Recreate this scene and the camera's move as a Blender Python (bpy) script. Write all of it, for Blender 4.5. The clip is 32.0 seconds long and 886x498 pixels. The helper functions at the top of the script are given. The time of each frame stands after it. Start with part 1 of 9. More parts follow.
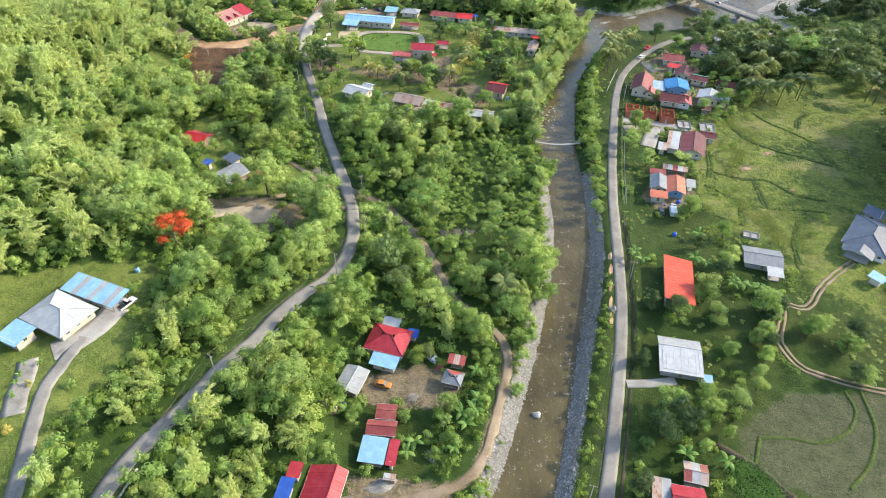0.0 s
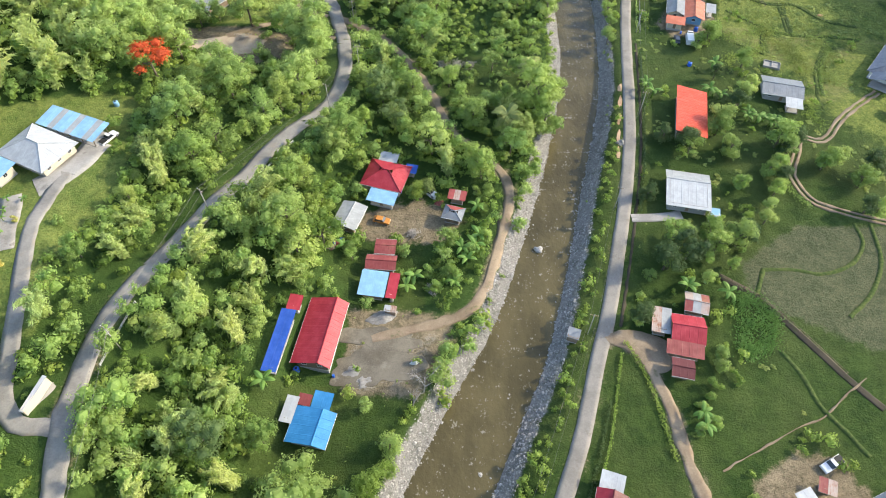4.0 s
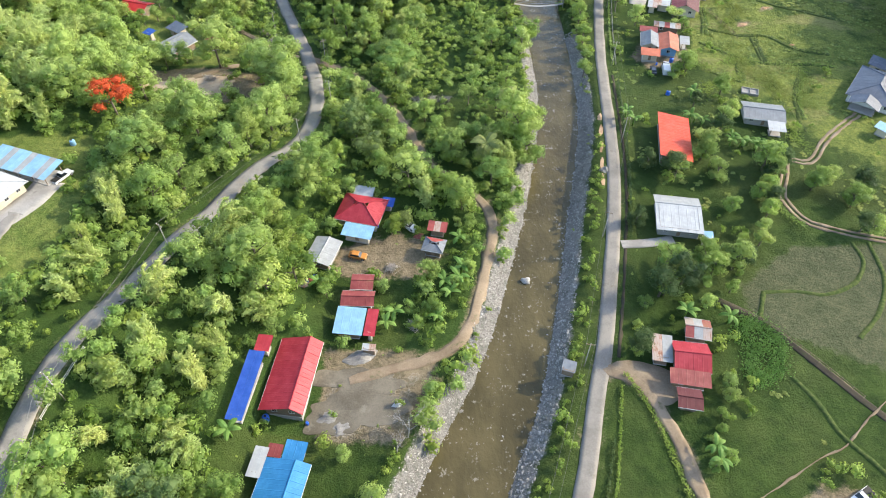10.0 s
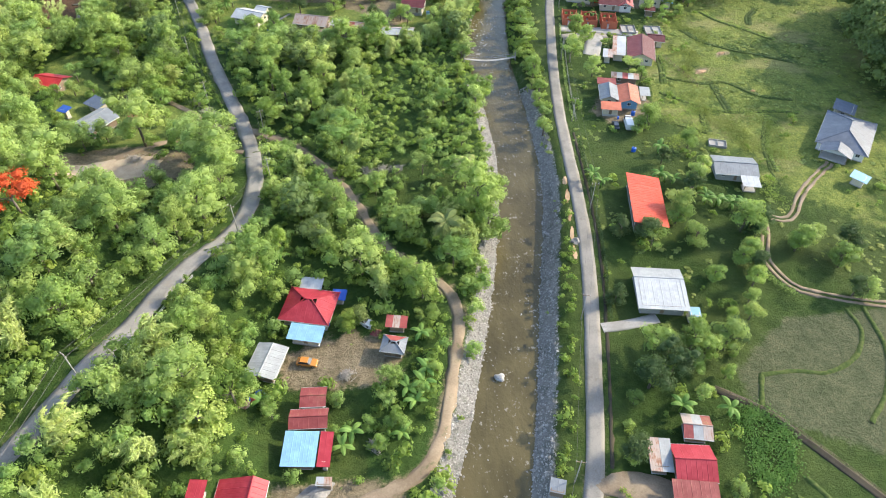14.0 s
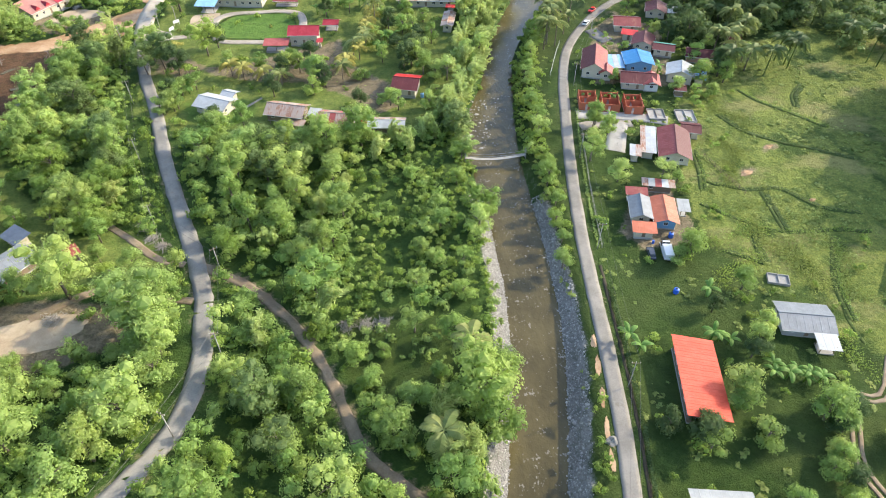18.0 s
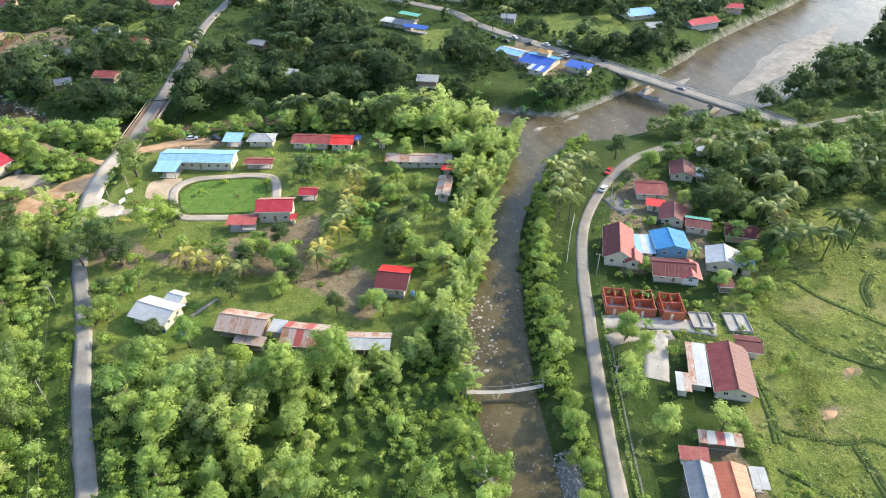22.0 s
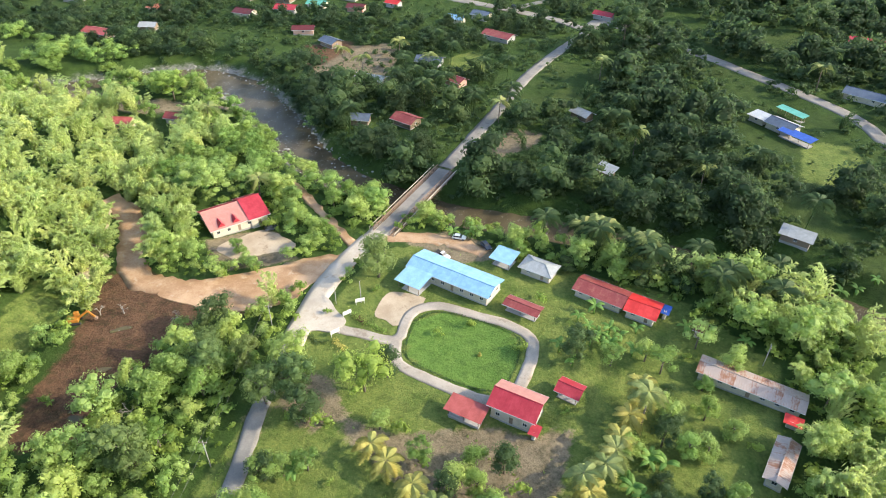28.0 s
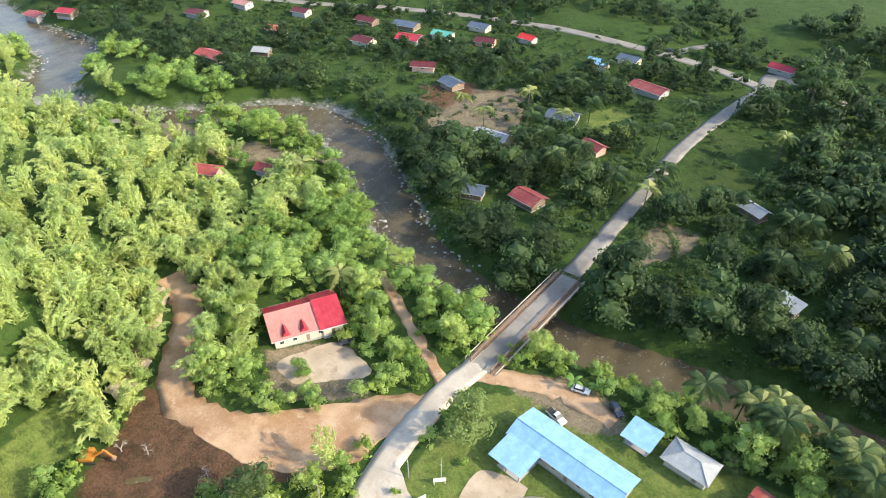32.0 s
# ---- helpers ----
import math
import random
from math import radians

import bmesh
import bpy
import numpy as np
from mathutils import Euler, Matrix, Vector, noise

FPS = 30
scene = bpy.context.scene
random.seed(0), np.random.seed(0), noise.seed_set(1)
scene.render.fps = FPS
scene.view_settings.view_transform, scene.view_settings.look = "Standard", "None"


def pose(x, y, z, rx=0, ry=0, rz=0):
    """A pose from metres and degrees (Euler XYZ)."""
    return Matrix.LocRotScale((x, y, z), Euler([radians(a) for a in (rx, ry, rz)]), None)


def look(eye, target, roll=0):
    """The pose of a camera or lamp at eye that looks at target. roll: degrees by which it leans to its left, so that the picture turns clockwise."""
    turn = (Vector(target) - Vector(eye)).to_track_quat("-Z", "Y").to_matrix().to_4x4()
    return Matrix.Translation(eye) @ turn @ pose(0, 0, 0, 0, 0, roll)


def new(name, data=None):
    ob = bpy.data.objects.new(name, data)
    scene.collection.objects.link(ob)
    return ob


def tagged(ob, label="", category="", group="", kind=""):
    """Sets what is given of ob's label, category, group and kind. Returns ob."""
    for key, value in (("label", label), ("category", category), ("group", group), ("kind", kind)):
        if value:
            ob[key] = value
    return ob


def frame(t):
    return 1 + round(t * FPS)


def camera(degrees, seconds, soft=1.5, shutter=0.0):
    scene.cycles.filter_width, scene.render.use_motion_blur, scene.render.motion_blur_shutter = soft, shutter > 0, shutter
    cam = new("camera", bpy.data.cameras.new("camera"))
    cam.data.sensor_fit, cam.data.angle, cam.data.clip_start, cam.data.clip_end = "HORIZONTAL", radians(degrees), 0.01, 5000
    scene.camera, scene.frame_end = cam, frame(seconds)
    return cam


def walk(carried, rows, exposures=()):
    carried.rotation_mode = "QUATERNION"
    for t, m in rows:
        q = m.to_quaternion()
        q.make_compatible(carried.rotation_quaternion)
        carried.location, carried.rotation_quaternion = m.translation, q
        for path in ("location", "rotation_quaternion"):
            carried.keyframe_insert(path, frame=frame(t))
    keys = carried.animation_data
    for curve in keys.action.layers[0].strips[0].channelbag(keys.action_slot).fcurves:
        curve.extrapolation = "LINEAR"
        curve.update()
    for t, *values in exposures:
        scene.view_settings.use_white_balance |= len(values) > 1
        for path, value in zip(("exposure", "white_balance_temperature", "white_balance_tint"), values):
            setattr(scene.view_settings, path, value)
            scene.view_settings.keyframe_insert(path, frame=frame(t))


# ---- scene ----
cam = camera(68.9, 32.0, 1.0)
PATH = [
    (0, (0.887, -0.16, 134.926), (0.887, 1.365, 133.633), 0.9),
    (0.5, (0.864, 0.169, 133.865), (0.866, 1.649, 132.519), 0.9),
    (1, (0.829, 0.184, 132.74), (0.833, 1.624, 131.352), 0.9),
    (1.5, (0.97, 0.219, 131.621), (0.974, 1.619, 130.192), 0.8),
    (2, (0.801, 0.462, 130.441), (0.807, 1.819, 128.972), 0.9),
    (2.5, (0.813, 0.597, 129.396), (0.819, 1.915, 127.891), 0.8),
    (3, (0.966, 0.645, 128.36), (0.971, 1.925, 126.823), 0.7),
    (3.5, (1.114, 0.792, 127.199), (1.118, 2.033, 125.63), 0.7),
    (4, (0.911, 1.033, 126.135), (0.918, 2.233, 124.535), 0.7),
    (4.5, (0.856, 1.269, 125.062), (0.865, 2.427, 123.431), 0.8),
    (6.5, (0.971, 1.499, 121.715), (0.979, 2.61, 120.052), 0.6),
    (7, (1.017, 1.622, 120.665), (1.024, 2.732, 119.001), 0.5),
    (7.5, (0.879, 1.622, 119.568), (0.888, 2.793, 117.947), 0.6),
    (8, (0.907, 1.869, 118.67), (0.914, 3.088, 117.085), 0.6),
    (8.5, (0.861, 1.943, 117.49), (0.871, 3.196, 115.931), 0.6),
    (9, (1.04, 1.82, 116.328), (1.06, 3.107, 114.797), 0.5),
    (9.5, (0.912, 1.958, 115.244), (0.955, 3.274, 113.739), 0.6),
    (10, (1.002, 1.974, 114.093), (1.069, 3.321, 112.616), 0.6),
    (10.5, (1.06, 2.061, 113.044), (1.157, 3.436, 111.594), 0.5),
    (11, (1.1, 2.384, 111.902), (1.204, 3.786, 110.479), 0.6),
    (11.5, (1.092, 3.664, 111.259), (1.196, 5.074, 109.845), 0.6),
    (12, (1.204, 6.192, 110.858), (1.31, 7.604, 109.445), 0.6),
    (12.5, (1.486, 9.614, 110.824), (1.592, 11.027, 109.413), 0.6),
    (13, (1.847, 13.627, 110.624), (1.982, 15.041, 109.216), 0.6),
    (13.5, (2.318, 18.18, 110.736), (2.455, 19.594, 109.328), 0.6),
    (14, (2.829, 23.031, 110.643), (3.022, 24.442, 109.239), 0.7),
    (14.5, (3.446, 28.446, 110.488), (3.64, 29.859, 109.086), 0.7),
    (16.5, (7.168, 52.898, 110.987), (7.357, 54.323, 109.596), 0.4),
    (17, (7.871, 59.858, 111.377), (8.063, 61.284, 109.989), 0.4),
    (17.5, (9.201, 66.623, 111.545), (9.393, 68.054, 110.16), 0.2),
    (18, (10.226, 73.327, 111.953), (10.418, 74.759, 110.57), 0.1),
    (18.5, (11.361, 80.101, 112.555), (11.553, 81.537, 111.175), -0.0),
    (19, (11.913, 86.937, 113.184), (12.111, 88.372, 111.806), 0.2),
    (19.5, (12.697, 93.67, 113.114), (12.899, 95.119, 111.75), 0.1),
    (20, (13.85, 100.331, 113.419), (14.057, 101.82, 112.1), 0.0),
    (20.5, (15.278, 106.957, 114.018), (15.488, 108.483, 112.743), -0.1),
    (21, (16.479, 114.139, 114.035), (16.693, 115.7, 112.803), -0.1),
    (21.5, (17.507, 121.078, 114.48), (17.724, 122.666, 113.284), -0.1),
    (22, (18.523, 128.197, 114.811), (18.741, 129.792, 113.624), -0.2),
    (22.5, (19.343, 135.355, 115.334), (19.564, 136.949, 114.146), -0.1),
    (23, (20.134, 142.436, 115.566), (20.315, 144.036, 114.38), -0.1),
    (23.5, (20.708, 149.573, 115.712), (20.794, 151.182, 114.527), 0.1),
    (24, (20.823, 156.831, 115.854), (20.803, 158.442, 114.668), 0.2),
    (24.5, (20.508, 163.864, 115.926), (20.389, 165.471, 114.742), 0.3),
    (25, (19.537, 170.581, 116.075), (19.331, 172.18, 114.892), 0.6),
    (25.5, (18.526, 177.517, 115.998), (18.256, 179.107, 114.815), 0.5),
    (26, (17.1, 184.411, 115.939), (16.742, 185.985, 114.757), 0.7),
    (26.5, (15.308, 190.944, 116.097), (14.868, 192.497, 114.916), 0.8),
    (28.5, (6.422, 218.162, 117.102), (5.784, 219.641, 115.916), 0.6),
    (29, (3.606, 224.504, 117.26), (2.919, 225.961, 116.075), 0.6),
    (29.5, (0.781, 230.842, 117.296), (0.044, 232.274, 116.112), 0.6),
    (30, (-2.298, 236.893, 117.087), (-3.095, 238.295, 115.904), 0.6),
    (30.5, (-5.33, 243.24, 117.037), (-6.195, 244.601, 115.855), 0.5),
    (31, (-8.942, 249.148, 116.791), (-9.832, 250.497, 115.612), 0.3),
    (31.5, (-13.169, 254.754, 116.993), (-14.055, 256.105, 115.814), 0.3),
    (32, (-16.886, 260.954, 116.956), (-17.774, 262.304, 115.778), 0.1),
]
walk(cam, [(t, look(eye, target, roll)) for t, eye, target, roll in PATH], exposures=[(0, 1.51), (9, 1.54), (13, 1.62), (17, 1.66), (23, 1.65), (32, 1.64)])

# ---- light ----
SUN_AZ, SUN_EL = 14.0, 30.0  # degrees north of east, degrees above the horizon
world = bpy.data.worlds.new("sky")
scene.world = world
world.use_nodes = True
wn = world.node_tree.nodes
sky = wn.new("ShaderNodeTexSky")
sky.sky_type, sky.sun_disc = "NISHITA", False
sky.dust_density, sky.ozone_density = 1.5, 0.8
sky.sun_elevation, sky.sun_rotation = radians(SUN_EL), radians(90 - SUN_AZ)
wn["Background"].inputs["Strength"].default_value = 0.165
world.node_tree.links.new(sky.outputs[0], wn["Background"].inputs["Color"])
sun = new("sun", bpy.data.lights.new("sun", "SUN"))
sun.data.energy, sun.data.angle, sun.data.color = 2.24, radians(0.6), (1.0, 0.89, 0.68)
sun_dir = Vector((math.cos(radians(SUN_EL)) * math.cos(radians(SUN_AZ)), math.cos(radians(SUN_EL)) * math.sin(radians(SUN_AZ)), math.sin(radians(SUN_EL))))
sun.matrix_basis = look(sun_dir * 600, (0, 0, 0))


# ---- materials ----
class Nodes:
    """Short hand for building a node material."""

    def __init__(self, name):
        self.m = bpy.data.materials.new(name)
        self.m.use_nodes = True
        self.t = self.m.node_tree
        self.p = self.t.nodes["Principled BSDF"]

    def n(self, kind, **kw):
        node = self.t.nodes.new("ShaderNode" + kind)
        for k, v in kw.items():
            if k in node.inputs:
                self.put(node.inputs[k], v)
            else:
                setattr(node, k, v)
        return node

    def put(self, socket, v):
        if isinstance(v, bpy.types.NodeSocket):
            self.t.links.new(v, socket)
        else:
            socket.default_value = v

    def pos(self, s=(1, 1, 1)):
        g = self.n("NewGeometry")
        mp = self.n("Mapping")
        self.put(mp.inputs["Vector"], g.outputs["Position"])
        mp.inputs["Scale"].default_value = s
        return mp.outputs[0]

    def local(self, s=(1, 1, 1)):
        g = self.n("TexCoord")
        mp = self.n("Mapping")
        self.put(mp.inputs["Vector"], g.outputs["Object"])
        mp.inputs["Scale"].default_value = s
        return mp.outputs[0]

    def noise(self, vec, scale, detail=4.0, rough=0.6):
        node = self.n("TexNoise")
        self.put(node.inputs["Vector"], vec)
        node.inputs["Scale"].default_value, node.inputs["Detail"].default_value, node.inputs["Roughness"].default_value = scale, detail, rough
        return node.outputs[0]

    def span(self, v, a, b, c=0.0, d=1.0):
        node = self.n("MapRange", interpolation_type="SMOOTHSTEP")
        self.put(node.inputs[0], v)
        for i, q in enumerate((a, b, c, d)):
            node.inputs[i + 1].default_value = q
        return node.outputs[0]

    def math(self, op, a, b=0.0):
        node = self.n("Math", operation=op)
        self.put(node.inputs[0], a), self.put(node.inputs[1], b)
        return node.outputs[0]

    def mix(self, f, a, b):
        node = self.n("Mix", data_type="RGBA")
        self.put(node.inputs[0], f)
        for s, v in ((node.inputs[6], a), (node.inputs[7], b)):
            self.put(s, v if isinstance(v, bpy.types.NodeSocket) else (*v, 1.0))
        return node.outputs[2]

    def bump(self, h, strength, dist):
        node = self.n("Bump")
        self.put(node.inputs["Height"], h)
        node.inputs["Strength"].default_value, node.inputs["Distance"].default_value = strength, dist
        self.put(self.p.inputs["Normal"], node.outputs[0])

    def done(self, color, rough, metal=0.0, spec=0.5):
        self.put(self.p.inputs["Base Color"], color if isinstance(color, bpy.types.NodeSocket) else (*color, 1.0))
        self.put(self.p.inputs["Roughness"], rough)
        self.put(self.p.inputs["Metallic"], metal)
        self.put(self.p.inputs["Specular IOR Level"], spec)
        return self.m


def foliage_mat(name, dark, light, leaf_through=0.3):
    """Leaves: patches by place, spread by tree and by leaf, some light passes through."""
    k = Nodes(name)
    patch, fine = k.noise(k.pos(), 0.11, 3.0), k.noise(k.pos(), 0.9, 2.0)
    isl = k.n("NewGeometry").outputs["Random Per Island"]
    tone = k.n("Attribute", attribute_name="tone").outputs["Fac"]
    tree = k.math("FRACT", k.math("ADD", tone, k.n("ObjectInfo").outputs["Random"]))
    hue = k.math("FRACT", k.math("MULTIPLY", tree, 7.31))
    f = k.math("ADD", k.math("MULTIPLY", k.span(patch, 0.3, 0.7), 0.24), k.math("MULTIPLY", isl, 0.30))
    f = k.math("ADD", f, k.math("MULTIPLY", tree, 0.42))
    f = k.math("ADD", f, k.math("MULTIPLY", k.math("SUBTRACT", fine, 0.5), 0.4))
    col = k.mix(k.span(f, 0.05, 0.92), dark, light)
    r, g, b = light
    col = k.mix(k.math("MULTIPLY", k.span(hue, 0.62, 1.0), 0.40), col, (r * 1.12, g * 0.95, b * 0.85))
    col = k.mix(k.math("MULTIPLY", k.span(hue, 0.34, 0.0), 0.38), col, (r * 0.50, g * 0.66, b * 0.72))
    k.done(col, 0.6, spec=0.25)
    tr = k.n("BsdfTranslucent")
    k.put(tr.inputs["Color"], k.mix(0.5, col, tuple(min(1.0, c * 1.4) for c in light)))
    ms = k.n("MixShader")
    ms.inputs[0].default_value = leaf_through
    k.put(ms.inputs[1], k.p.outputs[0]), k.put(ms.inputs[2], tr.outputs[0])
    k.put(k.t.nodes["Material Output"].inputs["Surface"], ms.outputs[0])
    return k.m


def plain_mat(name, color, rough=0.7, spread=0.18, scale=1.5, metal=0.0, stain=(0.12, 0.10, 0.07), stains=0.25):
    """A solid coat with grain and weather stains."""
    k = Nodes(name)
    big, small = k.noise(k.pos(), scale * 0.35, 4.0), k.noise(k.pos(), scale * 6, 3.0)
    rnd = k.n("ObjectInfo").outputs["Random"]
    lo, hi = tuple(c * (1 - spread) for c in color), tuple(min(1, c * (1 + spread)) for c in color)
    f = k.math("ADD", k.math("MULTIPLY", small, 0.6), k.math("MULTIPLY", rnd, 0.4))
    col = k.mix(k.span(f, 0.2, 0.8), lo, hi)
    col = k.mix(k.math("MULTIPLY", k.span(big, 0.5, 0.75), stains), col, stain)
    k.bump(small, 0.25, 0.02)
    return k.done(col, rough, metal)


def roof_mat(name, color, rust=0.1, rough=0.42, fade=0.25):
    """Ribbed roofing sheet: fading by sheet, dirt runs down the slope, rust where it is old."""
    k = Nodes(name)
    rnd = k.n("ObjectInfo").outputs["Random"]
    runs = k.noise(k.local((2.2, 0.25, 1)), 1.6, 4.0)
    blot = k.noise(k.pos(), 0.55, 5.0, 0.7)
    grain = k.noise(k.pos(), 7.0, 2.0)
    pale = tuple(min(1.0, c * (1 + fade) + fade * 0.10) for c in color)
    col = k.mix(k.math("ADD", k.math("MULTIPLY", rnd, 0.18), k.math("MULTIPLY", k.span(blot, 0.35, 0.75), 0.55)), tuple(c * 0.82 for c in color), pale)
    worn = k.math("ADD", k.math("MULTIPLY", blot, 0.6), k.math("ADD", k.math("MULTIPLY", runs, 0.45), k.math("MULTIPLY", rnd, 0.15)))
    r = k.span(worn, 0.92 - 0.62 * rust, 1.05 - 0.55 * rust)
    col = k.mix(r, col, k.mix(grain, (0.16, 0.06, 0.03), (0.36, 0.19, 0.12)))
    w = k.n("TexWave", wave_type="BANDS", bands_direction="X")
    k.put(w.inputs["Vector"], k.local())
    w.inputs["Scale"].default_value = 1.6
    k.bump(w.outputs["Fac"], 0.2, 0.03)
    return k.done(col, k.span(r, 0, 1, rough + 0.1, 0.85), 0.0, 0.3)


def ground_mat():
    k = Nodes("ground")
    a = k.n("Attribute", attribute_name="cover")
    b = k.n("Attribute", attribute_name="cover_more")
    ra, rb = k.n("SeparateColor"), k.n("SeparateColor")
    k.put(ra.inputs[0], a.outputs["Color"]), k.put(rb.inputs[0], b.outputs["Color"])
    big, mid, fine, tuft = k.noise(k.pos(), 0.045, 4.0), k.noise(k.pos(), 0.22, 5.0, 0.65), k.noise(k.pos(), 1.6, 4.0, 0.7), k.noise(k.pos(), 5.0, 3.0, 0.7)
    rag = k.math("MULTIPLY", k.math("SUBTRACT", k.math("ADD", mid, fine), 1.0), 0.9)
    g = k.mix(k.span(mid, 0.35, 0.7), (0.024, 0.049, 0.009), (0.050, 0.083, 0.017))
    g = k.mix(k.math("MULTIPLY", k.span(big, 0.42, 0.62), 0.4), g, (0.084, 0.104, 0.030))
    g = k.mix(k.math("MULTIPLY", k.span(tuft, 0.45, 0.75), 0.45), g, (0.022, 0.042, 0.009))
    g = k.mix(k.math("MULTIPLY", k.span(fine, 0.52, 0.72), 0.30), g, (0.090, 0.116, 0.030))

    def lay(under, mask, lo, hi, soft=0.25):
        edge = k.span(k.math("ADD", mask, rag), 0.5 - soft, 0.5 + soft)
        return k.mix(edge, under, k.mix(k.span(k.math("ADD", k.math("MULTIPLY", fine, 0.5), k.math("MULTIPLY", mid, 0.5)), 0.3, 0.7), lo, hi))

    g = lay(g, rb.outputs[0], (0.066, 0.112, 0.021), (0.185, 0.212, 0.055))   # mown lawn
    g = lay(g, b.outputs["Alpha"], (0.066, 0.130, 0.022), (0.130, 0.215, 0.044))   # tended turf
    g = lay(g, ra.outputs[1], (0.058, 0.096, 0.018), (0.225, 0.248, 0.058), 0.35)  # rough pasture
    # dark mottling: rank grass swaths, with cloud and tree shadow painted in
    swath_shade = k.math("MULTIPLY", ra.outputs[1], k.span(k.noise(k.pos((1, 0.55, 1)), 0.085, 5.0, 0.6), 0.50, 0.62))
    g = k.mix(k.math("MULTIPLY", swath_shade, 0.8), g, (0.031, 0.064, 0.013))
    dry = k.math("MULTIPLY", ra.outputs[1], k.span(k.noise(k.pos((0.6, 1, 1)), 0.06, 5.0, 0.65), 0.50, 0.64))
    g = k.mix(k.math("MULTIPLY", dry, 0.8), g, (0.215, 0.205, 0.076))
    g = lay(g, a.outputs["Alpha"], (0.048, 0.061, 0.027), (0.112, 0.116, 0.062), 0.3)  # dry paddy
    g = lay(g, rb.outputs[2], (0.025, 0.056, 0.011), (0.058, 0.096, 0.021))  # woodland floor
    g = lay(g, ra.outputs[0], (0.120, 0.097, 0.060), (0.270, 0.216, 0.138))  # trodden earth
    g = lay(g, rb.outputs[1], (0.048, 0.028, 0.016), (0.165, 0.090, 0.050))  # red clay
    g = lay(g, ra.outputs[2], (0.140, 0.133, 0.119), (0.280, 0.266, 0.238))  # gravel and sand
    clump = k.noise(k.pos(), 0.55, 3.0, 0.6)
    g = k.mix(k.math("MULTIPLY", k.span(clump, 0.48, 0.66), 0.30), g, (0.019, 0.035, 0.010))
    k.bump(k.math("ADD", k.math("ADD", fine, clump), k.math("MULTIPLY", tuft, 0.6)), 0.8, 0.5)
    return k.done(g, 0.95, spec=0.15)


def road_mat(name, lo, hi, patch):
    k = Nodes(name)
    big, fine = k.noise(k.pos(), 0.16, 5.0, 0.65), k.noise(k.pos(), 3.0, 4.0, 0.7)
    col = k.mix(k.span(k.math("ADD", k.math("MULTIPLY", big, 0.7), k.math("MULTIPLY", fine, 0.3)), 0.35, 0.65), lo, hi)
    spots = k.noise(k.pos(), 0.35, 5.0, 0.7)
    col = k.mix(k.math("MULTIPLY", k.span(spots, 0.56, 0.68), 0.7), col, patch)
    k.bump(fine, 0.4, 0.03)
    return k.done(col, 0.9, spec=0.25)


def water_mat(name, lo, hi, spec):
    k = Nodes(name)
    swirl = k.noise(k.pos((1, 0.45, 1)), 0.12, 4.0)
    rip, chop = k.noise(k.pos((1, 0.6, 1)), 1.1, 3.0, 0.6), k.noise(k.pos(), 0.35, 5.0, 0.65)
    col = k.mix(k.span(swirl, 0.3, 0.7), lo, hi)
    foam = k.span(k.math("ADD", k.noise(k.pos((1, 0.7, 1)), 1.7, 3.0, 0.6), chop), 1.14, 1.26)
    col = k.mix(k.math("MULTIPLY", foam, 0.5), col, (0.338, 0.315, 0.270))
    k.bump(k.math("ADD", rip, chop), 0.35, 0.3)
    return k.done(col, 0.2, spec=spec)


def stone_mat():
    k = Nodes("river_stone")
    isl = k.n("NewGeometry").outputs["Random Per Island"]
    fine = k.noise(k.pos(), 2.5, 4.0)
    col = k.mix(isl, (0.175, 0.162, 0.142), (0.430, 0.408, 0.372))
    col = k.mix(k.math("MULTIPLY", k.span(fine, 0.45, 0.7), 0.4), col, (0.090, 0.083, 0.060))
    return k.done(col, 0.9, spec=0.2)


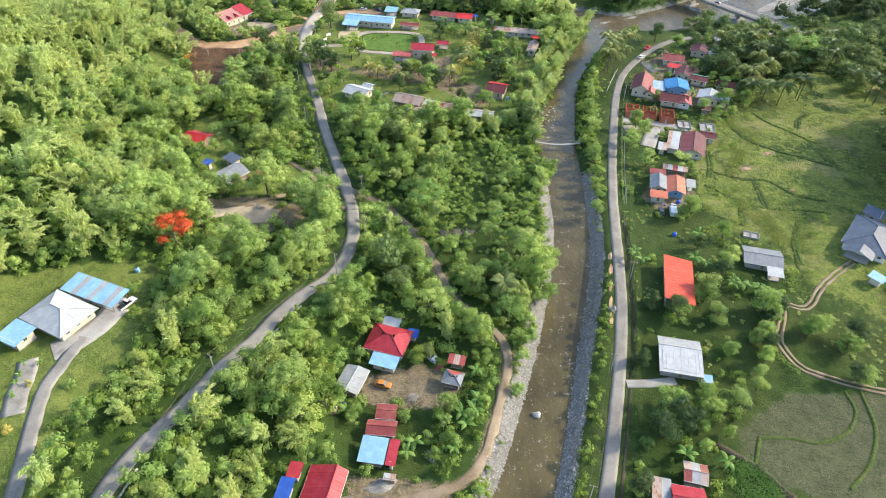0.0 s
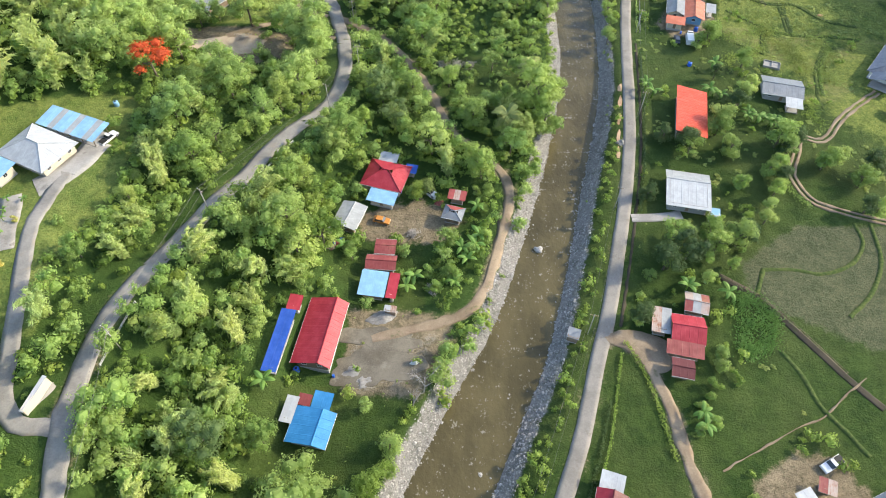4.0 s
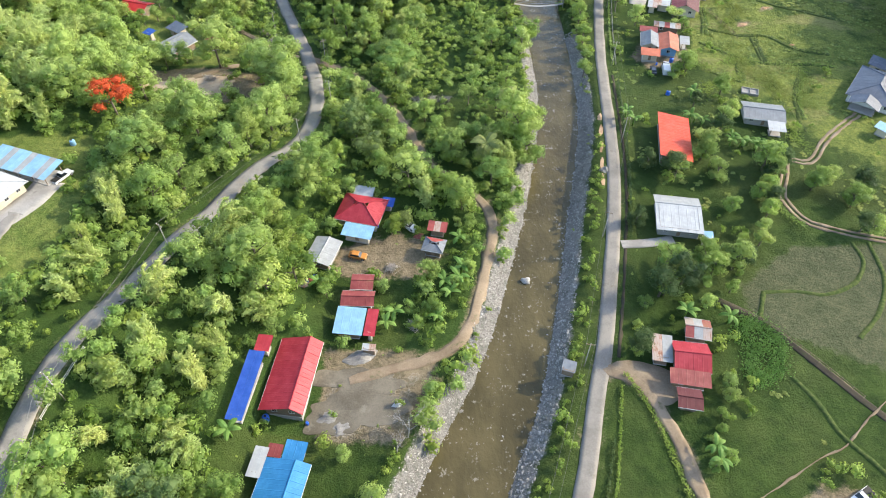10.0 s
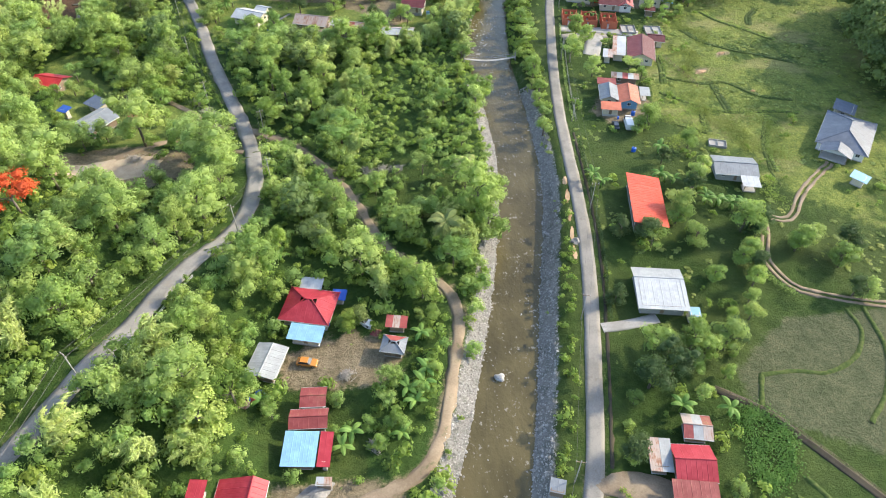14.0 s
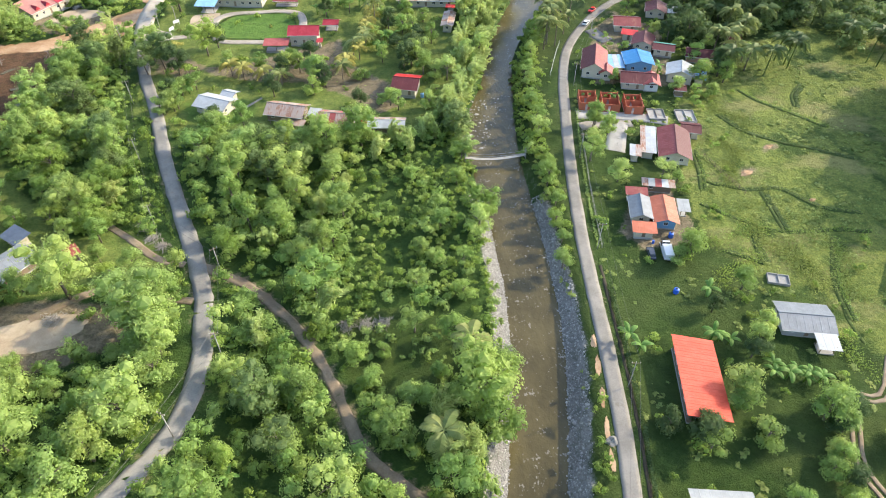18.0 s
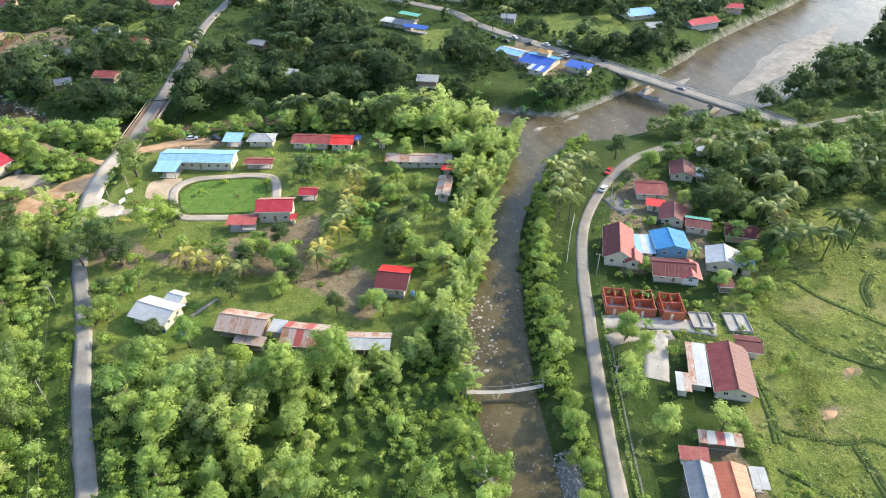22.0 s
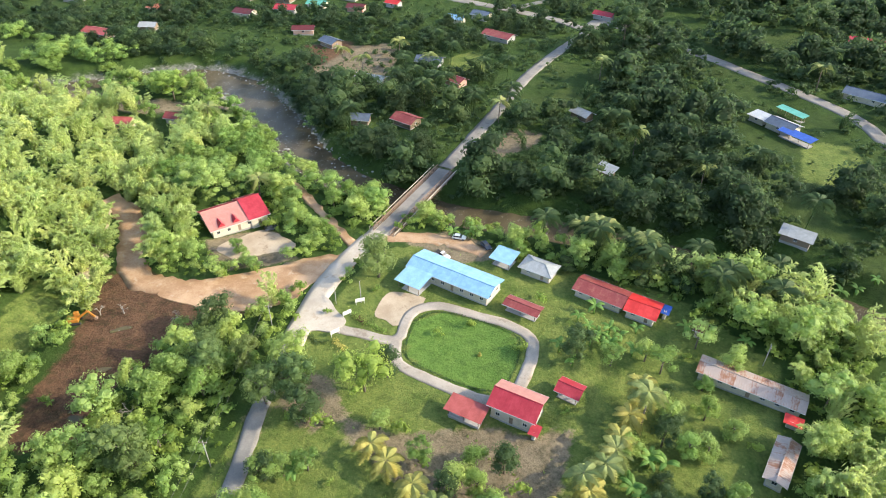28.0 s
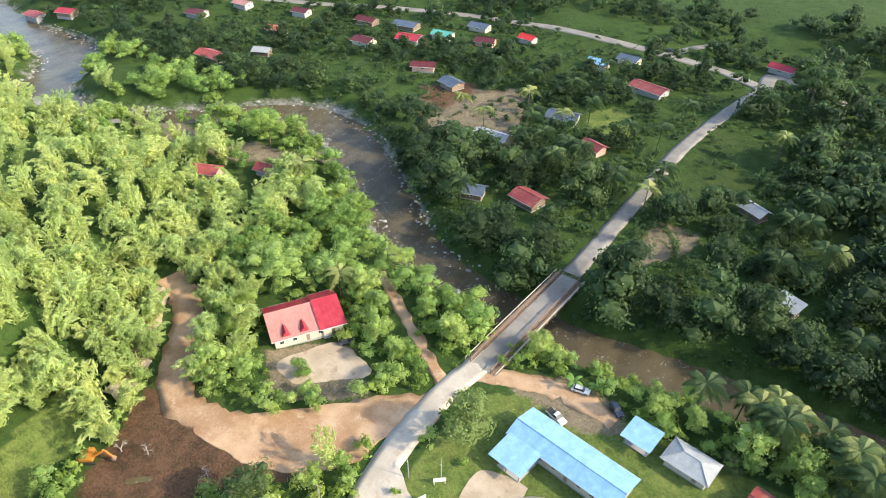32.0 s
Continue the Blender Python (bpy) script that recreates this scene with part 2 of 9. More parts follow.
M = {
    "ground": ground_mat(),
    "asphalt": road_mat("old_asphalt", (0.165, 0.155, 0.139), (0.268, 0.252, 0.224), (0.23, 0.198, 0.155)),
    "concrete_road": road_mat("worn_road", (0.165, 0.151, 0.130), (0.255, 0.234, 0.202), (0.150, 0.132, 0.108)),
    "dirt": road_mat("dirt_track", (0.160, 0.118, 0.078), (0.272, 0.212, 0.146), (0.085, 0.090, 0.038)),
    "mud": road_mat("wet_mud", (0.025, 0.022, 0.015), (0.059, 0.049, 0.032), (0.035, 0.049, 0.014)),
    "clay": road_mat("red_clay", (0.27, 0.155, 0.080), (0.45, 0.305, 0.185), (0.44, 0.34, 0.24)),
    "pale_concrete": road_mat("pale_concrete", (0.245, 0.212, 0.172), (0.37, 0.322, 0.265), (0.20, 0.155, 0.11)),
    "gate_concrete": road_mat("sunbleached_concrete", (0.34, 0.295, 0.235), (0.46, 0.405, 0.33), (0.30, 0.235, 0.165)),
    "slab": road_mat("concrete_slab", (0.231, 0.217, 0.196), (0.350, 0.336, 0.308), (0.140, 0.126, 0.112)),
    "water": water_mat("creek_water", (0.058, 0.048, 0.021), (0.102, 0.083, 0.037), 0.22),
    "broad_water": water_mat("river_water", (0.062, 0.050, 0.029), (0.104, 0.085, 0.050), 0.10),
    "stone": stone_mat(),
    "broad": foliage_mat("broad_leaf", (0.093, 0.162, 0.038), (0.340, 0.462, 0.128), 0.5),
    "broad_b": foliage_mat("pale_leaf", (0.134, 0.206, 0.055), (0.412, 0.515, 0.160), 0.5),
    # deep: leaves dark by nature, and far bank growth darkened as shade
    "deep": foliage_mat("deep_and_shaded_leaf", (0.058, 0.100, 0.038), (0.100, 0.154, 0.056), 0.55),
    # forest: cloud shade and haze of the north bank put into the colour
    "forest": foliage_mat("cloud_shaded_leaf", (0.060, 0.098, 0.045), (0.073, 0.114, 0.051), 0.72),
    "mid": foliage_mat("mid_leaf", (0.066, 0.108, 0.036), (0.205, 0.275, 0.088), 0.45),
    "bamboo": foliage_mat("bamboo_leaf", (0.235, 0.302, 0.088), (0.530, 0.605, 0.240), 0.55),
    "palm": foliage_mat("palm_leaf", (0.100, 0.150, 0.040), (0.360, 0.390, 0.140), 0.4),
    "banana": foliage_mat("banana_leaf", (0.067, 0.156, 0.025), (0.199, 0.328, 0.074), 0.35),
    "shrub": foliage_mat("shrub_leaf", (0.094, 0.160, 0.031), (0.308, 0.410, 0.092), 0.5),
    "tuft": foliage_mat("rough_grass", (0.115, 0.165, 0.036), (0.290, 0.345, 0.095), 0.4),
    "flame": foliage_mat("flame_flower", (0.287, 0.041, 0.012), (0.615, 0.115, 0.033)),
    "yellowleaf": foliage_mat("yellow_leaf", (0.22, 0.21, 0.045), (0.50, 0.46, 0.13)),
    "bark": plain_mat("bark", (0.136, 0.112, 0.088), 0.95, 0.3, 3.0),
    "culm": plain_mat("bamboo_culm", (0.208, 0.216, 0.096), 0.6, 0.25, 3.0),
    "pale_bark": plain_mat("bare_branch", (0.336, 0.304, 0.264), 0.9, 0.2, 3.0),
    "red": roof_mat("red_roof", (0.328, 0.023, 0.035), 0.06),
    "bright_red": roof_mat("bright_red_roof", (0.484, 0.023, 0.020), 0.05),
    "faded_red": roof_mat("faded_red_roof", (0.312, 0.066, 0.055), 0.28),
    "orange": roof_mat("orange_red_roof", (0.546, 0.058, 0.023), 0.03),
    "terracotta": roof_mat("terracotta_roof", (0.452, 0.129, 0.066), 0.10),
    "pink": roof_mat("pink_red_roof", (0.400, 0.185, 0.150), 0.06, fade=0.15),
    "maroon": roof_mat("maroon_roof", (0.105, 0.020, 0.021), 0.04, fade=0.12),
    "blue": roof_mat("blue_roof", (0.027, 0.187, 0.406), 0.04),
    "deep_blue": roof_mat("deep_blue_roof", (0.016, 0.070, 0.328), 0.08),
    "sky_blue": roof_mat("pale_blue_roof", (0.211, 0.390, 0.562), 0.06),
    "white_roof": roof_mat("white_roof", (0.37, 0.385, 0.39), 0.08),
    "zinc": roof_mat("zinc_roof", (0.30, 0.31, 0.305), 0.22),
    "grey_roof": roof_mat("grey_roof", (0.179, 0.195, 0.211), 0.10),
    "slate": roof_mat("blue_grey_roof", (0.078, 0.100, 0.138), 0.04),
    "rust": roof_mat("rusted_zinc_roof", (0.390, 0.312, 0.265), 0.62),
    "rust_red": roof_mat("rusted_red_roof", (0.218, 0.043, 0.039), 0.45),
    "green_roof": roof_mat("green_roof", (0.094, 0.328, 0.257), 0.08),
    "ochre": roof_mat("ochre_roof", (0.390, 0.218, 0.078), 0.35),
    "white": plain_mat("white_paint", (0.592, 0.584, 0.552), 0.75, 0.06),
    "cream": plain_mat("cream_paint", (0.496, 0.440, 0.336), 0.75, 0.08),
    "timber": plain_mat("weathered_timber", (0.208, 0.152, 0.104), 0.9, 0.3),
    "pink_wall": plain_mat("salmon_paint", (0.480, 0.288, 0.216), 0.8, 0.1),
    "blue_wall": plain_mat("blue_paint", (0.128, 0.280, 0.440), 0.75, 0.1),
    "grey_wall": plain_mat("grey_render", (0.336, 0.328, 0.312), 0.9, 0.12),
    "brick": plain_mat("red_brick", (0.368, 0.104, 0.052), 0.9, 0.2, 4.0),
    "concrete": plain_mat("concrete", (0.320, 0.308, 0.288), 0.9, 0.12, 2.0),
    "steel": plain_mat("rusty_steel", (0.192, 0.120, 0.080), 0.75, 0.3, 2.0),
    "glass": Nodes("window_glass").done((0.02, 0.025, 0.03), 0.08),
    "black": plain_mat("black_rubber", (0.016, 0.016, 0.016), 0.8),
    "car_white": plain_mat("white_car_paint", (0.624, 0.624, 0.616), 0.25, 0.03, 1.0, 0.0, stains=0.05),
    "car_red": plain_mat("red_car_paint", (0.440, 0.024, 0.016), 0.25, 0.05, stains=0.05),
    "car_grey": plain_mat("dark_car_paint", (0.048, 0.056, 0.072), 0.25, 0.05, stains=0.05),
    "yellow": plain_mat("yellow_paint", (0.440, 0.176, 0.024), 0.5, 0.15),
    "tarp": plain_mat("blue_tarpaulin", (0.016, 0.104, 0.480), 0.5, 0.15),
    "wire": plain_mat("cable", (0.096, 0.096, 0.096), 0.6),
}


# ---- small helpers ----
def catmull(points, step):
    """Points along a smooth line through the given ones, every column carried along."""
    p = np.array(points, float)
    p = np.vstack([2 * p[0] - p[1], p, 2 * p[-1] - p[-2]])
    out = []
    for i in range(1, len(p) - 2):
        a, b, c, d = p[i - 1 : i + 3]
        n = max(2, int(np.hypot(*(c - b)[:2]) / step))
        for s in np.arange(n) / n:
            out.append(0.5 * (2 * b + (c - a) * s + (2 * a - 5 * b + 4 * c - d) * s**2 + (3 * b - a - 3 * c + d) * s**3))
    out.append(p[-2])
    return np.array(out)


def nearest(x, y, line):
    """Distance to a dense line, and the index of its nearest point."""
    x, y = np.ravel(x), np.ravel(y)
    d, at = np.empty(len(x)), np.empty(len(x), int)
    for i in range(0, len(x), 8000):
        q = (x[i : i + 8000, None] - line[:, 0]) ** 2 + (y[i : i + 8000, None] - line[:, 1]) ** 2
        j = q.argmin(1)
        at[i : i + 8000], d[i : i + 8000] = j, np.sqrt(q[np.arange(len(j)), j])
    return d, at


def inside(x, y, poly):
    """Whether points lie in a polygon."""
    hit = np.zeros(np.shape(x), bool)
    for (ax, ay), (bx, by) in zip(poly, poly[1:] + poly[:1]):
        cross = (ay > y) != (by > y)
        hit ^= cross & (x < (bx - ax) * (y - ay) / ((by - ay) or 1e-9) + ax)
    return hit


def ease(v, a, b):
    t = np.clip((v - a) / (b - a), 0, 1)
    return t * t * (3 - 2 * t)


def np_mesh(name, verts, tris, material, smooth=False):
    me = bpy.data.meshes.new(name)
    verts, tris = np.asarray(verts, np.float32), np.asarray(tris, np.int32)
    me.vertices.add(len(verts)), me.loops.add(tris.size), me.polygons.add(len(tris))
    me.vertices.foreach_set("co", verts.ravel())
    me.loops.foreach_set("vertex_index", tris.ravel())
    me.polygons.foreach_set("loop_start", np.arange(0, tris.size, tris.shape[1], dtype=np.int32))
    me.polygons.foreach_set("use_smooth", np.full(len(tris), smooth))
    me.update(calc_edges=True)
    me.materials.append(material)
    return me


def bm_mesh(name, bm, material):
    me = bpy.data.meshes.new(name)
    bm.to_mesh(me), bm.free()
    me.materials.append(material)
    return me


def part(name, me, parent, m=None, label=""):
    """Links a mesh as one part under a thing; m is its pose within the thing."""
    ob = new(name, me)
    ob.parent = parent
    if m is not None:
        ob.matrix_basis = m
    return tagged(ob, label)


def thing(name, x, y, z, yaw=0.0, label="", category="", group="", kind=""):
    ob = new(name)
    ob.matrix_basis = pose(x, y, z, 0, 0, yaw)
    ob.empty_display_size = 0.5
    return tagged(ob, label, category, group, kind)


def boxes(name, items, material, bevel=0.0):
    """One mesh of boxes (x0, y0, z0, x1, y1, z1)."""
    bm = bmesh.new()
    for x0, y0, z0, x1, y1, z1 in items:
        m = Matrix.Translation(((x0 + x1) / 2, (y0 + y1) / 2, (z0 + z1) / 2)) @ Matrix.Diagonal((abs(x1 - x0), abs(y1 - y0), abs(z1 - z0), 1))
        made = bmesh.ops.create_cube(bm, size=1, matrix=m)
    if bevel:
        bmesh.ops.bevel(bm, geom=bm.edges[:], offset=bevel, segments=1, affect="EDGES")
    return bm_mesh(name, bm, material)


def rod(a, b, r, sides=6, r2=None):
    """Vertices and triangles of a tapered rod from a to b."""
    a, b = np.array(a, float), np.array(b, float)
    w = (b - a) / max(1e-6, np.linalg.norm(b - a))
    u = np.cross(w, (0, 0, 1) if abs(w[2]) < 0.9 else (1, 0, 0))
    u /= np.linalg.norm(u)
    v = np.cross(w, u)
    an = np.arange(sides) * 2 * np.pi / sides
    ring = np.cos(an)[:, None] * u + np.sin(an)[:, None] * v
    V = np.vstack([a + ring * r, b + ring * (r if r2 is None else r2), a[None], b[None]])
    i = np.arange(sides)
    j = (i + 1) % sides
    F = np.vstack([np.c_[i, j, j + sides], np.c_[i, j + sides, i + sides], np.c_[j, i, 0 * i + 2 * sides], np.c_[i + sides, j + sides, 0 * i + 2 * sides + 1]])
    return V, F


def joined(pieces):
    vs, fs, n = [], [], 0
    for v, f in pieces:
        vs.append(v), fs.append(np.asarray(f) + n)
        n += len(v)
    return np.vstack(vs), np.vstack(fs)


# ---- the lie of the land ----
HILLS_SOUTH = [
    (-33, 190, .5), (-31, 158, 5), (-45, 120, 9), (-56, 96, 12), (-65, 68, 15), (-73, 40, 17), (-76, 15, 18), (-22, 60, .5), (-40, 62, 7),
    (-24, 40, .5), (-50, 40, 9), (-18, 110, .3), (-12, 150, .3), (-82, 105, 18), (-88, 75, 19), (-68, 125, 15), (-120, 160, 26), (-150, 110, 30),
    (-150, 210, 32), (-100, 150, 20), (-100, 185, 9), (-75, 190, 4), (-60, 165, 5), (-165, 290, 20), (-190, 250, 34),
]
HILLS_MIDDLE = [
    (-142, 292, 8), (-128, 300, 2), (-120, 270, 2), (-135, 330, 3), (-205, 330, 14), (-100, 225, 4), (-120, 235, 9), (-55, 220, .8), (-60, 260, .5),
    (0, 90, 0), (10, 20, 0), (30, 50, 0), (60, 80, 0), (100, 50, 0), (130, 140, 0), (80, 200, 0), (120, 260, 0), (0, 180, 0), (0, 230, 0), (-20, 280, .3),
    (30, 300, .5), (-50, 310, .8), (-70, 340, 1.5), (-100, 340, 1.5), (-160, 380, 0), (-230, 400, 1),
]
HILLS_NORTH = [
    (0, 400, 2), (-60, 420, 2.5), (60, 430, 5), (100, 415, 4), (-40, 560, 4), (-150, 470, 2), (-200, 560, 4), (50, 560, 7), (200, 480, 5), (-300, 480, 2),
    (150, 330, 1), (250, 250, 2), (250, 100, 2), (-260, 260, 45), (-260, 120, 48), (-220, 20, 36), (-350, 600, 8), (0, 700, 12), (300, 650, 12), (-150, 650, 10), (-420, 420, 3),
]
KNOLLS = np.array(HILLS_SOUTH + HILLS_MIDDLE + HILLS_NORTH, float)


def base_height(x, y):
    x, y = np.ravel(np.asarray(x, float)), np.ravel(np.asarray(y, float))
    out = np.empty(len(x))
    for i in range(0, len(x), 20000):
        w = 1 / ((x[i : i + 20000, None] - KNOLLS[:, 0]) ** 2 + (y[i : i + 20000, None] - KNOLLS[:, 1]) ** 2 + 60) ** 2
        out[i : i + 20000] = (w @ KNOLLS[:, 2]) / w.sum(1)
    return out


WATER = -3.0
# rivers: x, y, half width of the water
CREEK = catmull([(-22, -30, 8), (-10, 8, 8), (-1, 30, 7.5), (4.5, 42, 7.5), (10.6, 55, 7.1), (17.3, 68, 6.6), (23, 83.5, 5.9), (27.9, 100, 5.6), (33.2, 119, 5.3), (38.5, 139, 5.6),
                 (42.8, 158, 5.7), (45, 176, 5.8), (46, 194, 6), (46.6, 215, 6.6), (46.5, 228, 7.2), (48, 245, 8), (51.5, 258, 6.6), (56, 273, 5.2), (60, 290, 4.6), (68.5, 312, 5.4), (78, 331, 6.4), (90, 352, 9)], 3)
BIG_RIVER = catmull([(900, 900, 40), (420, 565, 34), (300, 480, 30), (235, 436, 28), (187, 397, 27), (140, 375, 16), (106, 361, 12), (78, 372, 8), (35, 385, 6), (-23, 386, 5.5), (-57, 382, 6), (-84, 386, 6), (-102, 389, 7),
                     (-120, 398, 8), (-138, 411, 9), (-162, 429, 10), (-194, 447, 10), (-221, 446, 9), (-243, 428, 8), (-270, 407, 7), (-297, 393, 9), (-335, 400, 14), (-352, 420, 14), (-385, 440, 14), (-480, 450, 14), (-800, 520, 20)], 5)
ROAD_EAST = catmull([(8, -10), (22, 29.8), (29.3, 47.9), (34.9, 65.2), (39.3, 78), (43.1, 91.5), (47.7, 108.6), (52.2, 129), (55.2, 147), (58.4, 169), (61.9, 192), (67.1, 220), (73.2, 248), (77.5, 266), (85, 288), (98, 308), (112, 323), (127, 331.5), (152, 337.5), (190, 341), (260, 352)], 3)
ROAD_WEST = catmull([(-62, 5), (-62.8, 26), (-64.7, 40), (-66.3, 52.6), (-65.5, 64.2), (-62, 75), (-57, 88), (-49.5, 104), (-43.5, 118.5), (-34.8, 133.5), (-29.6, 147), (-27.9, 158), (-30, 174.6), (-34.2, 190.6), (-40, 208), (-48.4, 232.7), (-57.2, 264),
                     (-65, 288), (-70.6, 314), (-72.5, 330), (-72.2, 346), (-70, 360), (-66.5, 392), (-65, 421), (-64, 453), (-62.7, 491), (-57, 530), (-49, 571)], 3)
ROAD_FAR = catmull([(-49, 571), (-72, 583.6), (-97.7, 586), (-131.6, 588), (-170, 594), (-213, 593), (-261, 579), (-311, 554), (-420, 520)], 6)
ROAD_MARKET = catmull([(190, 341), (174.6, 362), (152.5, 387), (134, 408), (124, 424), (108, 445), (86, 475), (73, 500), (32, 531), (-2, 560), (-45, 590), (-49, 571)], 4)
TRACK_SPUR = catmull([(-98, 586), (-90, 602), (-78, 616)], 4)
TRACK_MID = catmull([(-33, 190), (-23.2, 183.2), (-11.4, 170), (-4.6, 158), (.3, 145.5), (3, 137), (7.9, 130.3), (14.1, 124), (17.7, 117.5), (18.3, 109), (14.3, 93.5), (11.2, 83.7), (6, 76.8), (-3.8, 72.9), (-14, 70)], 2)
TRACK_LANE = catmull([(37, 71.3), (43.2, 68.6), (46, 63.9), (48.7, 53.8), (49.8, 43.4), (51.6, 32.8), (52, 15)], 2)
TRACK_FIELD = catmull([(131.5, 155.5), (124.5, 150.4), (116.6, 143.8), (108, 134.4), (102, 135.4), (99, 130), (94.6, 120.3), (96.2, 112.6), (101, 109), (116, 104), (140, 100)], 2)
TRACK_CLAY = catmull([(-72.6, 341), (-82, 334), (-88, 325.5), (-96, 316.5), (-107.4, 311), (-118.7, 309.5), (-129, 315), (-137, 325), (-148, 334), (-158, 337)], 2)
TRACK_NORTH = catmull([(-74, 348), (-87.7, 357), (-101.6, 366), (-112, 373)], 2)
TRACK_BANK = catmull([(-69, 355), (-55.6, 360), (-47.5, 361.3), (-36, 359)], 2)
DRIVE_HOUSE = catmull([(49, 105.3), (55, 105.6), (62, 106.6)], 2)
DRIVE_HILL = catmull([(-66, 43.5), (-73, 44), (-78, 50), (-80.5, 60), (-82.5, 72), (-86.2, 87), (-86, 95), (-84.5, 103)], 2)
DRIVE_LOOP = catmull([(-70, 314), (-56, 315.5), (-45.5, 317), (-46, 324), (-45.3, 329), (-40, 333), (-30, 333.2), (-20.6, 333), (-14.2, 330.6), (-12, 325), (-12.0, 314), (-14, 309), (-20, 307.2), (-30.3, 307.8), (-41.5, 310), (-45.5, 317)], 2)
ROADS = {  # line, width
    "east": (ROAD_EAST, 4.6), "west": (ROAD_WEST, 5.2), "far": (ROAD_FAR, 7.0), "market": (ROAD_MARKET, 7.0), "spur": (TRACK_SPUR, 5.0), "mid": (TRACK_MID, 2.6), "lane": (TRACK_LANE, 2.6),
    "field": (TRACK_FIELD, 2.2), "clay": (TRACK_CLAY, 6.5), "north": (TRACK_NORTH, 3.0), "bank": (TRACK_BANK, 5.0), "drive_house": (DRIVE_HOUSE, 2.6), "drive_hill": (DRIVE_HILL, 3.4), "loop": (DRIVE_LOOP, 3.4),
}


def land(x, y):
    """Height of the ground: hills, levelled roads, river beds."""
    x, y = np.ravel(np.asarray(x, float)), np.ravel(np.asarray(y, float))
    z = base_height(x, y) + 0.35 * np.sin(x * 0.11 + 1.3 * np.sin(y * 0.07)) * np.sin(y * 0.09)
    for line, width in ROADS.values():
        lz = base_height(line[:, 0], line[:, 1]) + 0.25
        d, at = nearest(x, y, line)
        k = 1 - ease(d, width / 2 + 1.0, width / 2 + 5.5)
        z = z * (1 - k) + lz[at] * k
    for line, bank in ((CREEK, 6.0), (BIG_RIVER, 9.0)):
        d, at = nearest(x, y, line)
        t = d - line[at, 2]
        z = np.minimum(z, np.where(t < 0, WATER - 0.5 + 0.08 * np.maximum(t, -12), WATER - 0.5 + (z - WATER + 0.5) * ease(t, -1.0, bank)))
    return z


def steps(*spans):
    """Grid lines: (from, to, step) spans put end to end."""
    out = []
    for a, b, s in spans:
        out += list(np.arange(a, b, s))
    return np.array(out + [spans[-1][1]])


GX = steps((-4500, -900, 600), (-900, -500, 80), (-500, -150, 7), (-150, 160, 2), (160, 420, 7), (420, 900, 80), (900, 4500, 600))
GY = steps((-4000, -200, 600), (-200, 10, 30), (10, 400, 2), (400, 650, 5), (650, 900, 25), (900, 4500, 450))
XX, YY = np.meshgrid(GX, GY)
ZZ = land(XX, YY).reshape(XX.shape)


def ground_at(x, y):
    """Height of the finished ground sheet."""
    x, y = np.asarray(x, float), np.asarray(y, float)
    i, j = np.clip(np.searchsorted(GX, x) - 1, 0, len(GX) - 2), np.clip(np.searchsorted(GY, y) - 1, 0, len(GY) - 2)
    u, v = (x - GX[i]) / (GX[i + 1] - GX[i]), (y - GY[j]) / (GY[j + 1] - GY[j])
    return ZZ[j, i] * (1 - u) * (1 - v) + ZZ[j, i + 1] * u * (1 - v) + ZZ[j + 1, i] * (1 - u) * v + ZZ[j + 1, i + 1] * u * v


# open ground, by what covers it
YARDS = {
    "village": [(-18, 98), (2, 98), (6, 104), (-4, 111), (-19, 107)],
    "hall_side": [(-20, 58), (-4, 56), (4, 70), (-1, 77), (-19, 78)],
    "clearing": [(-84, 176), (-67, 180), (-46, 176), (-44, 165), (-62, 159), (-74, 165)],
    "west_house": [(-116, 332), (-104, 346), (-92, 342), (-86, 336), (-104, 322)],
    "palms": [(-50, 290), (-30, 281), (-10, 276), (6, 264), (14, 254), (22, 258), (18, 272), (6, 286), (-4, 302), (-16, 300), (-32, 292)],
}
YARDS.update({
    "river_sand": [(-266, 396), (-256, 410), (-222, 405), (-206, 412), (-184, 414), (-178, 425), (-172, 415), (-195, 398), (-220, 396)],
    "house_path": [(-2, 306), (2, 306), (4, 292), (0, 276), (-6, 276), (-4, 290)],
    "bare": [(113.5, 208), (116.5, 207.6), (119.5, 210.5), (116, 211.5)],
    "bare_small": [(126, 218), (129, 218.4), (131, 220.6), (127, 220.4)],
})
YARDS.update({
    "gate": [(-63, 298), (-55, 300), (-46, 292), (-50, 284), (-60, 288)],
    "market": [(86, 436), (106, 450), (126, 424), (120, 402), (100, 400)],
    "far_plot": [(-163, 464), (-180, 497), (-157, 504), (-141, 513), (-128, 494), (-119, 462), (-145, 446)],
    "bank": [(-66, 357), (-50, 366), (-37, 364), (-33, 357), (-42, 353), (-54, 355)],
})
YARDS.update({
    "car_park": [(62, 40), (72, 46), (80, 44), (84, 34), (66, 26), (56, 30)],
    "brown": [(-57, 423), (-54, 440), (-40, 441), (-42, 429), (-51, 417)],
    "village_east": [(88, 264), (112, 259), (118, 270), (124, 300), (112, 316), (98, 300)],
    "orange_house": [(72, 190), (80, 202), (92, 208), (90, 184), (76, 183)],
})
CLAY = [[(-103, 254), (-114, 267), (-118, 283), (-124, 296), (-130, 308), (-122, 314), (-101, 314), (-86, 332), (-73, 339), (-79, 323), (-85, 310), (-98, 296), (-94, 287), (-98, 274), (-92, 260)], [(-161, 462), (-157, 500), (-170, 510), (-180, 497)]]
